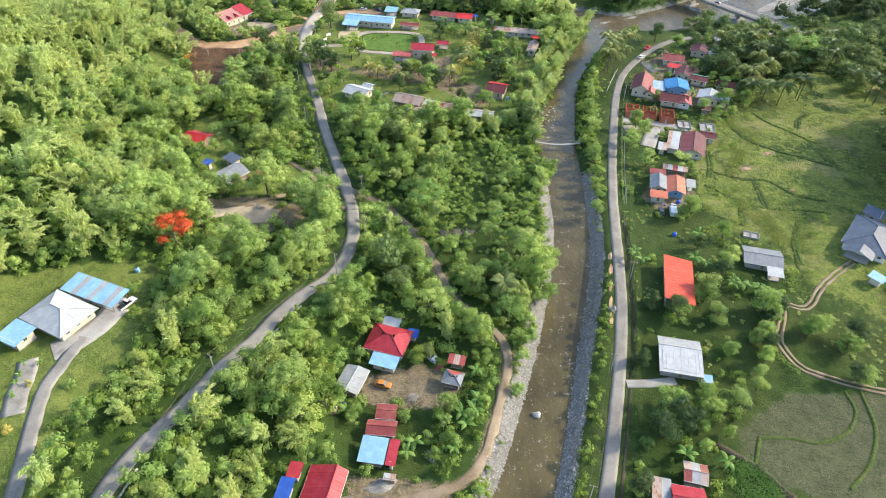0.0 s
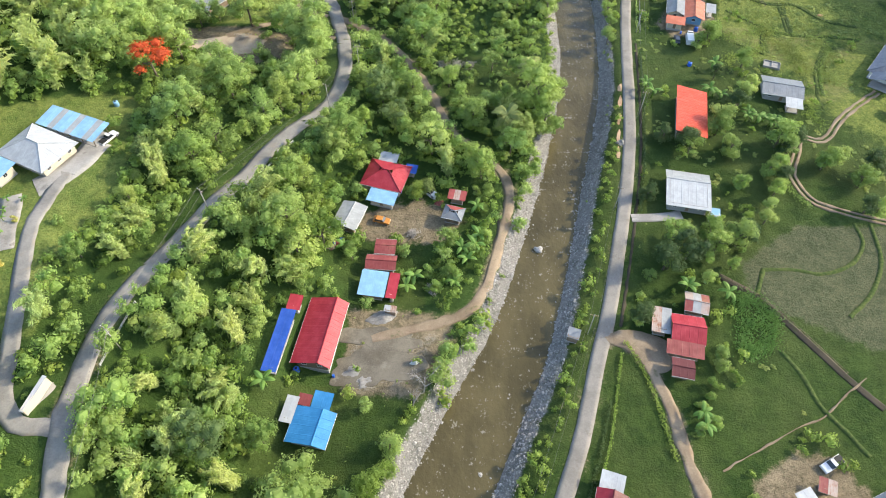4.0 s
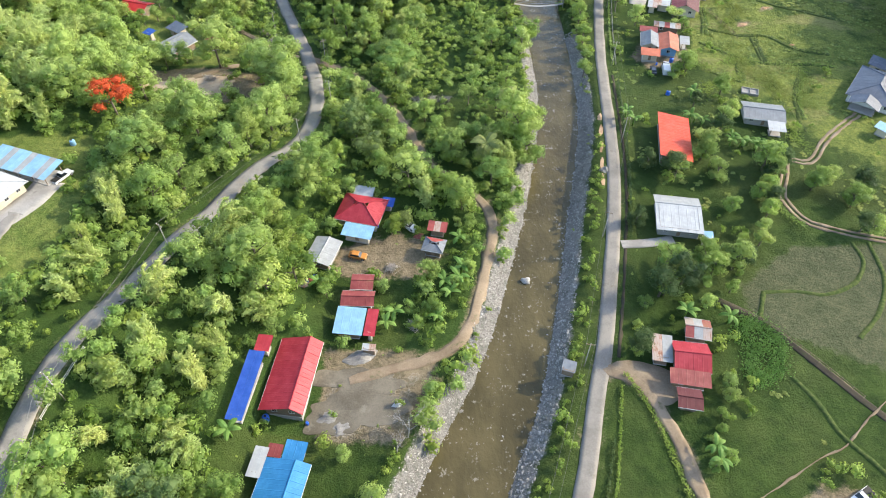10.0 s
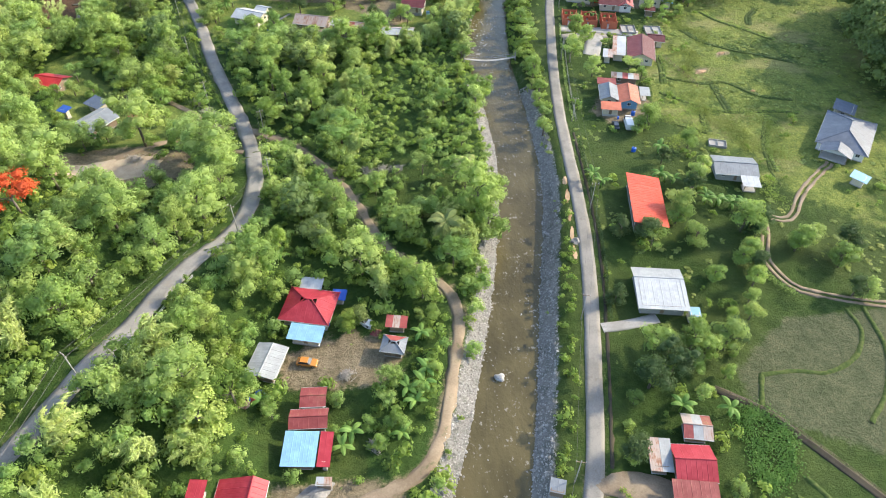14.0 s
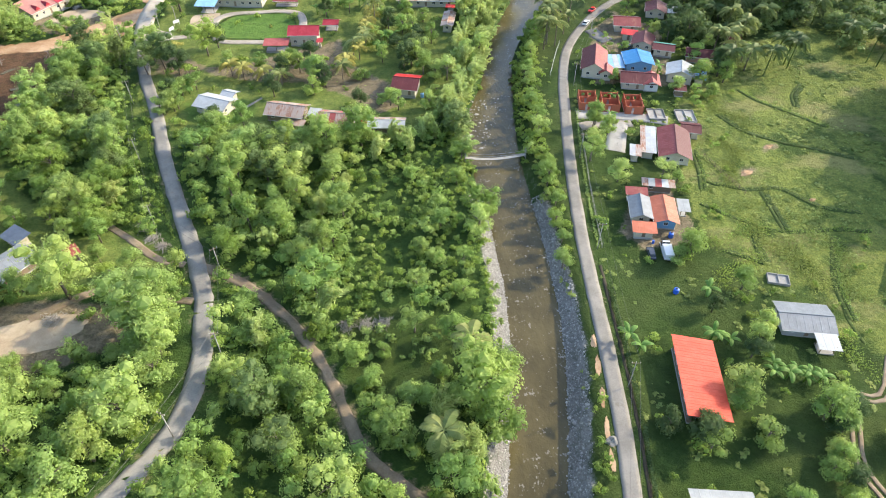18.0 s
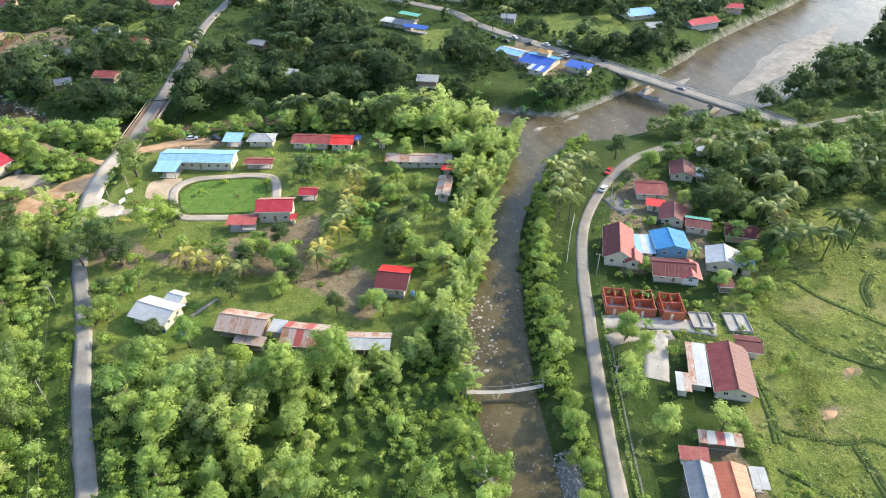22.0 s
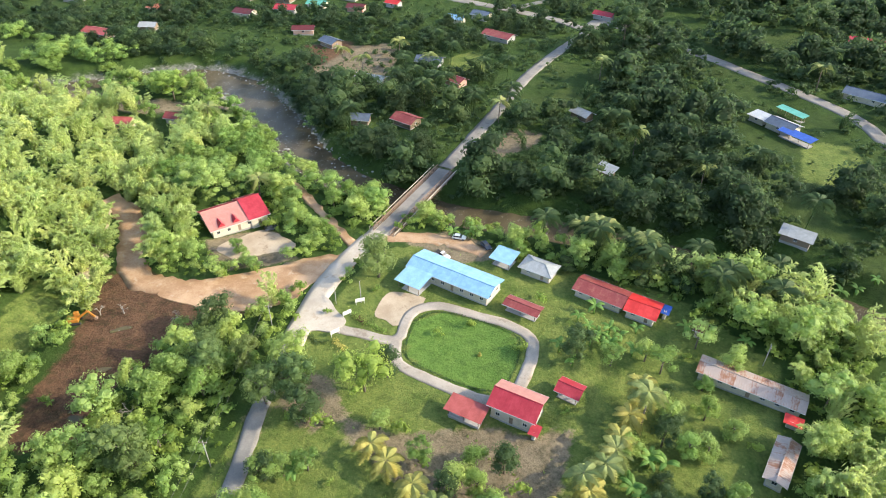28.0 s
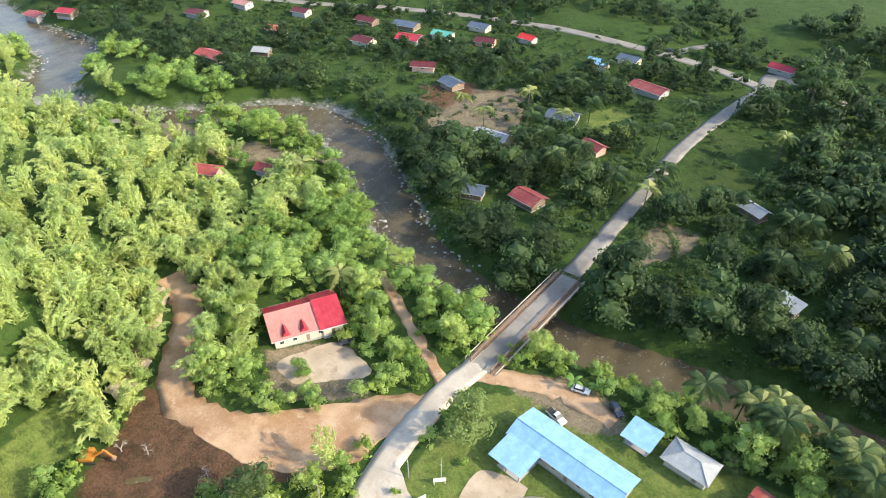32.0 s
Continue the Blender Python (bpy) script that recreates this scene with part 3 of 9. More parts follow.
LAWNS = {
    "roadside": [(116, 462), (128, 490), (160, 481), (169, 447), (148, 431), (133, 446)],
    "workshop": [(54, 470), (70, 472), (80, 440), (66, 434), (53, 440)],
    "hill_house": [(-125, 118), (-90, 132), (-78, 134), (-77, 124), (-73, 112), (-71, 104), (-73, 94), (-77, 86), (-78, 76), (-76, 62), (-92, 62), (-100, 85)],
    "loop": [(-44.6, 325.4), (-38, 331.5), (-20, 331), (-15, 326), (-14.6, 314), (-19, 309.5), (-30, 310), (-41, 313)],
    "compound": [(-64, 262), (-44, 246), (26, 240), (44, 270), (46, 344), (20, 360), (-46, 362), (-66, 350), (-66, 300)],
    "village_green": [(-20, 78), (-2, 78), (-3, 98), (-20, 98), (-26, 92)],
    "blue_house": [(-36, 40), (-8, 36), (2, 56), (-6, 60), (-20, 60), (-36, 58)],
}
LAWNS.update({
    "middle": [(-1, 167), (11, 172), (25, 168), (29, 157), (27, 146), (11, 139), (2, 147)],
    "east_gardens": [(56, 100), (52, 118), (60, 160), (66, 190), (84, 186), (100, 160), (92, 110)],
    "east_plots": [(40, 62), (30, 32), (46, 30), (48, 52), (44, 64)],
    "green_field": [(54, 40), (64, 62), (86, 60), (96, 48), (74, 44)],
})
LAWNS.update({
    "far_lawn": [(-106, 507), (-93, 520), (-80, 497), (-94, 486)],
    "terrace": [(-141, 297), (-136, 300), (-129, 293), (-125, 278), (-133, 270), (-138, 284)],
    "left_houses": [(-101, 231), (-93, 236), (-81, 220), (-65, 200), (-56, 207), (-42, 198), (-36, 181), (-81, 180)],
})
GLADES = [  # grass openings in the north bank forest
    [(26, 518), (48, 511), (64, 498), (72, 467), (62, 430), (40, 427), (27, 458)],
    [(42, 424), (61, 427), (68, 400), (53, 402)],
    [(67, 396), (84, 411), (95, 398), (98, 380), (79, 380), (66, 385)],
    [(-60, 513), (-45, 518), (-28, 520), (-25, 490), (-38, 468), (-57, 448)],
    [(5, 546), (33, 525), (48, 509), (40, 500), (20, 507)],
    [(115, 492), (147, 488), (133, 434), (115, 447)],
    [(134, 584), (176, 594), (172, 574), (132, 557)],
    [(25, 598), (70, 600), (75, 561), (40, 553)],
    [(-14, 462), (2, 470), (8, 448), (-8, 438)],
]
PADDY = [(74, 92), (91, 104), (116, 104), (150, 96), (140, 60), (103, 66), (83, 76), (73, 82)]
STUBBLE = {
    "field": [(92, 186), (104, 240), (125, 262), (150, 272), (164, 291), (190, 291), (240, 285), (260, 100), (150, 110), (110, 150)],
    "river_meadow": [(150, 345), (200, 350), (190, 330)],
}


def soft(poly, fade=3.0):
    """A mask that falls off round a polygon, on the ground's grid."""
    m = inside(XX, YY, poly).astype(float)
    edge = catmull(poly + poly[:1], 3.0)
    near = (XX > min(p[0] for p in poly) - 9) & (XX < max(p[0] for p in poly) + 9) & (YY > min(p[1] for p in poly) - 9) & (YY < max(p[1] for p in poly) + 9)
    d, _ = nearest(XX[near], YY[near], edge)
    sign = np.where(m[near] > 0, 1, -1) * d
    m[near] = ease(sign, -fade, fade)
    return m


def most(polys, fade=3.0):
    out = np.zeros(XX.shape)
    for p in polys:
        out = np.maximum(out, soft(p, fade))
    return out


dirt, clay, lawn, stubble = most(YARDS.values()), most(CLAY), most(v for k, v in LAWNS.items() if k not in ("loop", "east_gardens", "east_plots", "green_field", "blue_house", "village_green", "middle")), most(STUBBLE.values())
paddy = soft(PADDY)
turf = np.maximum(soft(LAWNS["loop"], 1.0), 0.6 * soft([(-50, 268), (-40, 272), (-28, 268), (-24, 258), (-34, 250), (-46, 256)], 3.0))
def side_east(x, y):
    """Right of the creek and below the confluence: farmed, with few trees."""
    cx = np.interp(y, CREEK[:, 1], CREEK[:, 0])
    return (x > cx) & (y < 352)


d_creek, at_creek = nearest(XX, YY, CREEK)
d_big, at_big = nearest(XX, YY, BIG_RIVER)
t_creek, t_big = (d_creek - CREEK[at_creek, 2]).reshape(XX.shape), (d_big - BIG_RIVER[at_big, 2]).reshape(XX.shape)
stony = np.where(YY < 208, 1.0, 0.2)
gravel = np.maximum(stony * (1 - ease(t_creek, np.where(side_east(XX, YY), 3.2, 3.2), np.where(side_east(XX, YY), 4.9, 5.2))), (1 - ease(t_big, 1.5, 4.5)) * np.where((XX > 74) | (XX < -118), 0.62, 0.15))
gravel = np.maximum(gravel, 0.42 * soft([(-22, 57), (-12, 58), (-3, 62), (1, 70), (-5, 74), (-17, 73)], 2.5))
verge = np.zeros(XX.shape)
for key, worn in (("east", 0.30), ("west", 0.42), ("lane", 0.6), ("mid", 0.7)):
    d, _ = nearest(XX, YY, ROADS[key][0])
    verge = np.maximum(verge, worn * (1 - ease(d.reshape(XX.shape), ROADS[key][1] / 2, ROADS[key][1] / 2 + 1.4)))
dirt = np.maximum(dirt, verge)
OPEN = list(YARDS.values()) + CLAY + list(LAWNS.values()) + list(STUBBLE.values()) + GLADES


def is_open(x, y):
    hit = np.zeros(np.shape(x), bool)
    for p in OPEN:
        hit |= inside(x, y, p)
    return hit


woods = (~is_open(XX, YY) & ~side_east(XX, YY)).astype(float) * np.where(YY > 385, 0.55, 0.9)
q = np.arange(len(GX) * len(GY)).reshape(XX.shape)
quads = np.stack([q[:-1, :-1], q[:-1, 1:], q[1:, 1:], q[1:, :-1]], -1).reshape(-1, 4)
gm = np_mesh("ground", np.stack([XX, YY, ZZ], -1).reshape(-1, 3), quads, M["ground"], True)
for key, chans in (("cover", (dirt, stubble, gravel, paddy)), ("cover_more", (lawn, clay, woods, turf))):
    at = gm.attributes.new(key, "FLOAT_COLOR", "POINT")
    at.data.foreach_set("color", np.stack([c.ravel() for c in chans], -1).astype(np.float32).ravel())
tagged(new("ground", gm), "green valley floor with grass, earth yards and wooded slopes", "ground", kind="structure")


def strip(name, line, width, material, label, category, lift=0.12, ragged=0.0, kind="structure", keep=None):
    """A road laid on the ground: five points across, with edges turned down into it."""
    line = line if keep is None else line[keep]
    tan = np.gradient(line[:, :2], axis=0)
    tan /= np.linalg.norm(tan, axis=1)[:, None] + 1e-9
    nor = np.c_[-tan[:, 1], tan[:, 0]]
    rng = np.random.default_rng(len(line))
    cols = []
    for k in (-1, -1, -0.5, 0, 0.5, 1, 1):
        off = k * width / 2 + ragged * rng.normal(0, 0.5, len(line)) * (abs(k) == 1)
        cols.append(line[:, :2] + nor * off[:, None])
    P = np.stack(cols, 1)
    z = ground_at(P[..., 0], P[..., 1]) + lift
    z[:, 2:5] += np.array([0.03, 0.05, 0.03])
    z[:, [0, 6]] -= lift + 0.25
    V = np.concatenate([P, z[..., None]], -1).reshape(-1, 3)
    i = np.arange(len(line) - 1)[:, None] * 7 + np.arange(6)
    F = np.stack([i, i + 1, i + 8, i + 7], -1).reshape(-1, 4)
    me = np_mesh(name, V, F, material, True)
    return tagged(new(name, me), label, category, kind=kind)


deck_gap = [i for i, p in enumerate(ROAD_MARKET) if p[1] < 418 and p[1] > 344]
strip("road_east", ROAD_EAST, 3.45, M["concrete_road"], "worn grey village road along the stony creek", "road", ragged=0.1)
west_gap = [i for i, p in enumerate(ROAD_WEST) if 362 < p[1] < 402]
gate = [i for i, p in enumerate(ROAD_WEST) if p[1] > 303][0]
strip("road_gate", ROAD_WEST[gate : west_gap[0] + 1], 6.4, M["gate_concrete"], "pale concrete stretch of road at the compound gate", "road", lift=0.26, ragged=0.25)
strip("road_west", ROAD_WEST[: gate + 1], 4.1, M["asphalt"], "old asphalt road climbing past the wooded slope", "road", lift=0.26, ragged=0.25)
strip("road_north", ROAD_WEST[west_gap[-1] :], 5.6, M["concrete_road"], "straight pale road running on from the steel bridge", "road", ragged=0.25)
strip("road_far", ROAD_FAR, 7.0, M["concrete_road"], "main valley road along the far houses", "road", ragged=0.2)
strip("road_market", ROAD_MARKET[deck_gap[-1] :], 7.0, M["concrete_road"], "main road past the blue-roofed shops", "road", ragged=0.2)
strip("road_bridge_end", ROAD_MARKET[: deck_gap[0] + 1], 7.0, M["concrete_road"], "road end at the concrete bridge", "road", ragged=0.2)
strip("road_spur", TRACK_SPUR, 5.0, M["concrete_road"], "short side road", "road")
strip("track_mid", TRACK_MID, 2.4, M["dirt"], "dirt track winding down to the creek houses", "track", ragged=0.5)
strip("track_lane", TRACK_LANE, 2.6, M["dirt"], "dirt lane between gardens", "track", ragged=0.4)
run = np.gradient(TRACK_FIELD, axis=0)
run /= np.linalg.norm(run, axis=1)[:, None]
for side in (-0.72, 0.72):
    strip("track_field", TRACK_FIELD + np.c_[-run[:, 1], run[:, 0]] * side, 0.75, M["dirt"], "pale wheel rut of the field track", "track", ragged=0.25)
strip("track_clay", TRACK_CLAY, 7.4, M["clay"], "graded red clay track round the bamboo hill", "track", ragged=1.0)
strip("track_north", TRACK_NORTH, 3.0, M["clay"], "dirt path beside the bridge end", "track", ragged=0.6)
strip("track_bank", TRACK_BANK, 5.0, M["clay"], "earth forecourt behind the blue hall", "track", ragged=1.0)
strip("drive_house", DRIVE_HOUSE, 2.6, M["slab"], "concrete drive to the grey-roofed house", "drive")
strip("drive_hill", DRIVE_HILL, 3.4, M["asphalt"], "drive up to the white hill house", "drive", ragged=0.2)
strip("drive_loop", DRIVE_LOOP, 3.1, M["pale_concrete"], "concrete loop drive round the lawn", "drive", lift=0.15, ragged=0.2)


def water_strip(name, line, label):
    L = line
    tan = np.gradient(L[:, :2], axis=0)
    tan /= np.linalg.norm(tan, axis=1)[:, None]
    nor = np.c_[-tan[:, 1], tan[:, 0]]
    ks = np.linspace(-1, 1, 7)
    P = np.stack([L[:, :2] + nor * (k * (L[:, 2:3] + 3.0)) for k in ks], 1)
    V = np.concatenate([P, np.full(P.shape[:2] + (1,), WATER + (0.02 if "creek" in name else 0.0))], -1).reshape(-1, 3)
    i = np.arange(len(L) - 1)[:, None] * 7 + np.arange(6)
    me = np_mesh(name, V, np.stack([i, i + 1, i + 8, i + 7], -1).reshape(-1, 4), M["water" if "creek" in name else "broad_water"], True)
    tagged(new(name, me), label, "river", kind="structure")


water_strip("water_creek", CREEK, "shallow brown creek water with ripples")
water_strip("water_river", BIG_RIVER, "broad muddy river with gravel bars")


# ---- houses ----
MESHES = {}


def shared(key, make):
    if key not in MESHES:
        MESHES[key] = make()
    return MESHES[key]


def sheet_mesh(w, l0, l1, mat):
    """One ribbed roofing sheet: w wide, its two long edges l0 and l1."""
    def make():
        xs = [0, 0.04 * w, 0.08 * w, 0.47 * w, 0.5 * w, 0.53 * w, w]
        hs = [0.0, 0.035, 0.010, 0.010, 0.028, 0.010, 0.0]
        V, n = [], len(xs)
        for x, h in zip(xs, hs):
            l = l0 + (l1 - l0) * x / w
            V += [(x, 0, h), (x, l, h), (x, 0, h - 0.03), (x, l, h - 0.03)]
        F = []
        for i in range(n - 1):
            a, b = 4 * i, 4 * i + 4
            F += [(a, b, b + 1, a + 1), (a + 2, a + 3, b + 3, b + 2), (a, a + 2, b + 2, b)]
        return np_mesh("roof_sheet", V, F, M[mat])
    return shared(("sheet", round(w, 2), round(l0, 1), round(l1, 1), mat), make)


def slope(parent, origin, ex, up, L, run, mat, left=0.0, right=0.0, sheet=1.0):
    """A roof slope laid in sheets from the eave at origin along ex, rising along up."""
    ex, up = Vector(ex).normalized(), Vector(up).normalized()
    nz = ex.cross(up)
    n = max(1, round(L / sheet))
    w = L / n
    for i in range(n):
        def top(u):
            v = 1.0
            if left > 0: v = min(v, u / left)
            if right > 0: v = min(v, (L - u) / right)
            return max(0.02, run * v)
        m = Matrix((ex, up, nz)).transposed().to_4x4()
        m.translation = Vector(origin) + ex * (i * w)
        mm = mat if isinstance(mat, str) else mat[(i * 7 + int(L * 3)) % len(mat)]
        part("roof_sheet", sheet_mesh(w - 0.004, round(top(i * w), 1), round(top((i + 1) * w), 1), mm), parent, m)


def wall_mesh(length, height, holes, mat):
    """A wall along x from 0 to length, 0.15 thick, with openings (x0, x1, z0, z1) through it."""
    def make():
        items, x = [], 0.0
        for x0, x1, z0, z1 in holes:
            items.append((x, -0.075, 0, x0, 0.075, height))
            if z0 > 0.05:
                items.append((x0, -0.075, 0, x1, 0.075, z0))
            items.append((x0, -0.075, z1, x1, 0.075, height))
            x = x1
        items.append((x, -0.075, 0, length, 0.075, height))
        return boxes("wall", items, M[mat])
    return shared(("wall", round(length, 1), round(height, 1), len(holes), tuple(round(h[0], 1) for h in holes), mat), make)


def window_parts(parent, m, w, h, frame_mat="white"):
    fm = shared(("wf", round(w, 1), round(h, 1), frame_mat), lambda: boxes("window", [(0, -0.1, 0, w, 0.1, 0.07), (0, -0.1, h - 0.07, w, 0.1, h), (0, -0.1, 0.07, 0.07, 0.1, h - 0.07), (w - 0.07, -0.1, 0.07, w, 0.1, h - 0.07), (w / 2 - 0.03, -0.06, 0.07, w / 2 + 0.03, 0.06, h - 0.07)], M[frame_mat]))
    win = part("window", fm, parent, m)
    pm = shared(("wp", round(w, 1), round(h, 1)), lambda: boxes("pane", [(0.07, -0.02, 0.07, w / 2 - 0.03, 0.02, h - 0.07), (w / 2 + 0.03, -0.02, 0.07, w - 0.07, 0.02, h - 0.07)], M["glass"]))
    part("pane", pm, win)


def walls(parent, base, cx, cy, l, w, z0, h, mat, door=True, windows=True, sides="swne", pitch=2.9):
    """Four walls round a rectangle centred on (cx, cy), with windows and a door."""
    runs = {"s": ((cx - l / 2, cy - w / 2), 0, l), "e": ((cx + l / 2, cy - w / 2), 90, w), "n": ((cx + l / 2, cy + w / 2), 180, l), "w": ((cx - l / 2, cy + w / 2), 270, w)}
    for k, ((x, y), turn, length) in runs.items():
        if k not in sides:
            continue
        holes, wins = [], []
        n = int(length // pitch) if windows and h > 2.0 else 0
        for i in range(n):
            c = length * (i + 0.5) / n
            if door and pitch < 5 and k == "s" and i == n // 2:
                holes.append((c - 0.45, c + 0.45, 0.0, 2.05))
            else:
                holes.append((c - 0.55, c + 0.55, 0.95, 2.0))
                wins.append(c)
        m = base @ pose(x, y, z0, 0, 0, turn)
        wl = part("wall", wall_mesh(length, h, holes, mat), parent, m)
        for c in wins:
            window_parts(parent, m @ pose(c - 0.55, 0, 0.95), 1.1, 1.05)
        if door and k == "s" and n and pitch < 5:
            c = length * (n // 2 + 0.5) / n
            dm = shared("door", lambda: boxes("door", [(0, -0.03, 0.02, 0.9, 0.03, 2.05), (0.1, -0.05, 1.1, 0.4, 0.05, 1.9), (0.5, -0.05, 1.1, 0.8, 0.05, 1.9), (0.1, -0.05, 0.2, 0.8, 0.05, 0.9)], M["timber"]))
            dr = part("door", dm, parent, m @ pose(c - 0.45, 0, 0))
            part("handle", shared("handle", lambda: boxes("handle", [(0.78, -0.12, 1.0, 0.84, -0.03, 1.05), (0.70, -0.14, 1.0, 0.84, -0.10, 1.05)], M["zinc"])), dr)


def volume(parent, base, L, W, roof="gable", ridge="x", eave=2.5, rise=1.4, mat="red", wall="cream", floor=0.3, over=0.95, sheet=1.75, open_sides=False, detail=True, mats=None, skew=0.0):
    """A roofed volume under a thing; base is its pose within the thing, L x W its roof's outline."""
    if ridge == "y":
        base = base @ pose(0, 0, 0, 0, 0, 90)
        L, W = W, L
    mats = mats or (mat, mat)
    l, w = L - 2 * over, W - 2 * over
    fm = shared(("floor", round(l, 1), round(w, 1), floor > 1), lambda: boxes("floor_slab", [(-l / 2 - 0.2, -w / 2 - 0.2, floor - 0.2, l / 2 + 0.2, w / 2 + 0.2, floor)] + ([(-l / 2 - 0.1, -w / 2 - 0.1, -1.2, l / 2 + 0.1, w / 2 + 0.1, floor - 0.2)] if floor <= 1 else []), M["concrete"], 0.02))
    part("floor_slab", fm, parent, base)
    if floor > 1:
        for ix in np.linspace(-l / 2 + 0.3, l / 2 - 0.3, max(2, int(l / 3))):
            for iy in (-w / 2 + 0.3, 0, w / 2 - 0.3):
                part("stilt", shared(("stilt", floor), lambda: boxes("stilt", [(-0.12, -0.12, -1.2, 0.12, 0.12, floor - 0.2)], M["timber"], 0.02)), parent, base @ pose(ix, iy, 0))
    if open_sides:
        for ix in np.linspace(-l / 2, l / 2, max(2, int(l / 3.2) + 1)):
            for iy in (-w / 2, w / 2):
                part("post", shared(("post", eave), lambda: boxes("post", [(-0.07, -0.07, 0, 0.07, 0.07, eave)], M["timber"], 0.01)), parent, base @ pose(ix, iy, floor))
    else:
        walls(parent, base, 0, 0, l, w, floor, eave, wall, windows=detail, pitch=2.9 if sheet < 1.95 else 5.5)
    top = floor + eave
    if roof == "hip":
        r = W / 2
        run = math.hypot(r, rise)
        for sx, turn in ((1, 0), (-1, 180)):
            b = base @ pose(0, 0, 0, 0, 0, turn)
            s = thing_slope(parent, b, (-L / 2, -W / 2, top - 0.15), (1, 0, 0), (0, r, rise), L, run, mats[0 if sx > 0 else 1], r, r, sheet)
        for turn in (90, 270):
            b = base @ pose(0, 0, 0, 0, 0, turn)
            thing_slope(parent, b, (-W / 2, -L / 2, top - 0.15), (1, 0, 0), (0, r, rise), W, run, mats[0], r, r, sheet)
        caps = [((-L / 2 + r, 0, top + rise - 0.12), (L / 2 - r, 0, top + rise - 0.12))] + [((sx * (L / 2 - r), 0, top + rise - 0.12), (sx * L / 2, sy * W / 2, top - 0.12)) for sx in (-1, 1) for sy in (-1, 1)]
        V, F = joined([rod(a, b2, 0.13, 5) for a, b2 in caps if (Vector(a) - Vector(b2)).length > 0.1])
        part("ridge_cap", np_mesh("ridge_cap", V, F, M[mats[0] if isinstance(mats[0], str) else mats[0][0]]), parent, base)
    elif roof == "gable":
        y_r = skew * W
        for side in (0, 1):
            b = base @ pose(0, 0, 0, 0, 0, 180 * side)
            half = W / 2 + (y_r if side == 0 else -y_r)
            thing_slope(parent, b, (-L / 2, -W / 2, top - 0.15), (1, 0, 0), (0, half, rise), L, math.hypot(half, rise), mats[side], 0, 0, sheet)
        V, F = rod((-L / 2, y_r, top + rise - 0.13), (L / 2, y_r, top + rise - 0.13), 0.14, 6)
        part("ridge_cap", np_mesh("ridge_cap", V, F, M[mats[0] if isinstance(mats[0], str) else mats[0][0]]), parent, base)
        if not open_sides:
            g = rise * w / W
            V = [(0, -w / 2, 0), (0, w / 2, 0), (0, y_r * w / W, g * 1.02), (0.12, -w / 2, 0), (0.12, w / 2, 0), (0.12, y_r * w / W, g * 1.02)]
            F = [(0, 2, 1), (3, 4, 5), (0, 1, 4), (0, 4, 3), (1, 2, 5), (1, 5, 4), (2, 0, 3), (2, 3, 5)]
            gmesh = np_mesh("gable_wall", V, F, M[wall])
            for x in (-l / 2 - 0.06, l / 2 - 0.06):
                part("gable_wall", gmesh, parent, base @ pose(x, 0, top))
        # fascia boards along the eaves
    else:  # a single slope
        thing_slope(parent, base, (-L / 2, -W / 2, top - 0.1), (1, 0, 0), (0, W, rise), L, math.hypot(W, rise), mats[0], 0, 0, sheet)
    if roof != "shed":
        fb = shared(("fascia", round(L, 1)), lambda: boxes("fascia", [(-L / 2, -0.03, -0.32, L / 2, 0, -0.12)], M["white"]))
        for turn in (0, 180):
            part("fascia", fb, parent, base @ pose(0, 0, top, 0, 0, turn) @ pose(0, -W / 2, 0))


def thing_slope(parent, base, origin, ex, up, L, run, mat, left, right, sheet):
    o = base @ Vector(origin)
    r3 = base.to_3x3()
    slope(parent, o, r3 @ Vector(ex), r3 @ Vector(up), L, run, mat, left, right, sheet)


HOUSES = []  # outlines kept clear of trees: x, y, half length, half width, yaw


def house(name, label, x, y, L, W, yaw, category="house", wings=(), lift=0.0, **kw):
    """A house with wings, each (dx, dy in the world, L, W, yaw, options)."""
    z = float(ground_at(x, y)) + lift
    ob = thing(name, x, y, z, yaw, label, category)
    HOUSES.append((x, y, L / 2, W / 2, yaw))
    volume(ob, Matrix(), L, W, **kw)
    inv = pose(x, y, z, 0, 0, yaw).inverted()
    for wx, wy, wl, ww, wyaw, opt in wings:
        HOUSES.append((wx, wy, wl / 2, ww / 2, wyaw))
        volume(ob, inv @ pose(wx, wy, z, 0, 0, wyaw), wl, ww, **opt)
    return ob


S = dict
# creek-side village, west bank
house("house", "small house with a bright blue metal roof on a lawn", -24.3, 48.9, 8.4, 7.6, -12, ridge="y", mat="blue", rise=1.1, wall="blue_wall", skew=-0.18,
      wings=[(-22.6, 54.4, 4.0, 3.6, -12, S(roof="shed", mat="blue", rise=0.5)), (-29.0, 52.6, 2.6, 5.6, -12, S(roof="shed", mat="white_roof", rise=0.4, open_sides=True)), (-26.2, 54.6, 2.7, 2.4, -12, S(roof="shed", mat="rust_red", rise=0.4))])
house("longhouse", "long hall with a crimson metal roof beside the gravel yard", -24.7, 69.6, 8.6, 16.2, -9, ridge="y", mat="red", rise=1.8, eave=2.8, wall="timber", skew=-0.22)
house("open_shed", "long open shed with a deep blue roof", -32.4, 66.0, 3.2, 14.5, -9, category="shed", roof="shed", mat=["deep_blue", "deep_blue", "blue"], rise=0.5, open_sides=True, eave=2.6,
      wings=[(-30.4, 75.2, 3.0, 3.6, -9, S(roof="shed", mat="red", rise=0.4))])
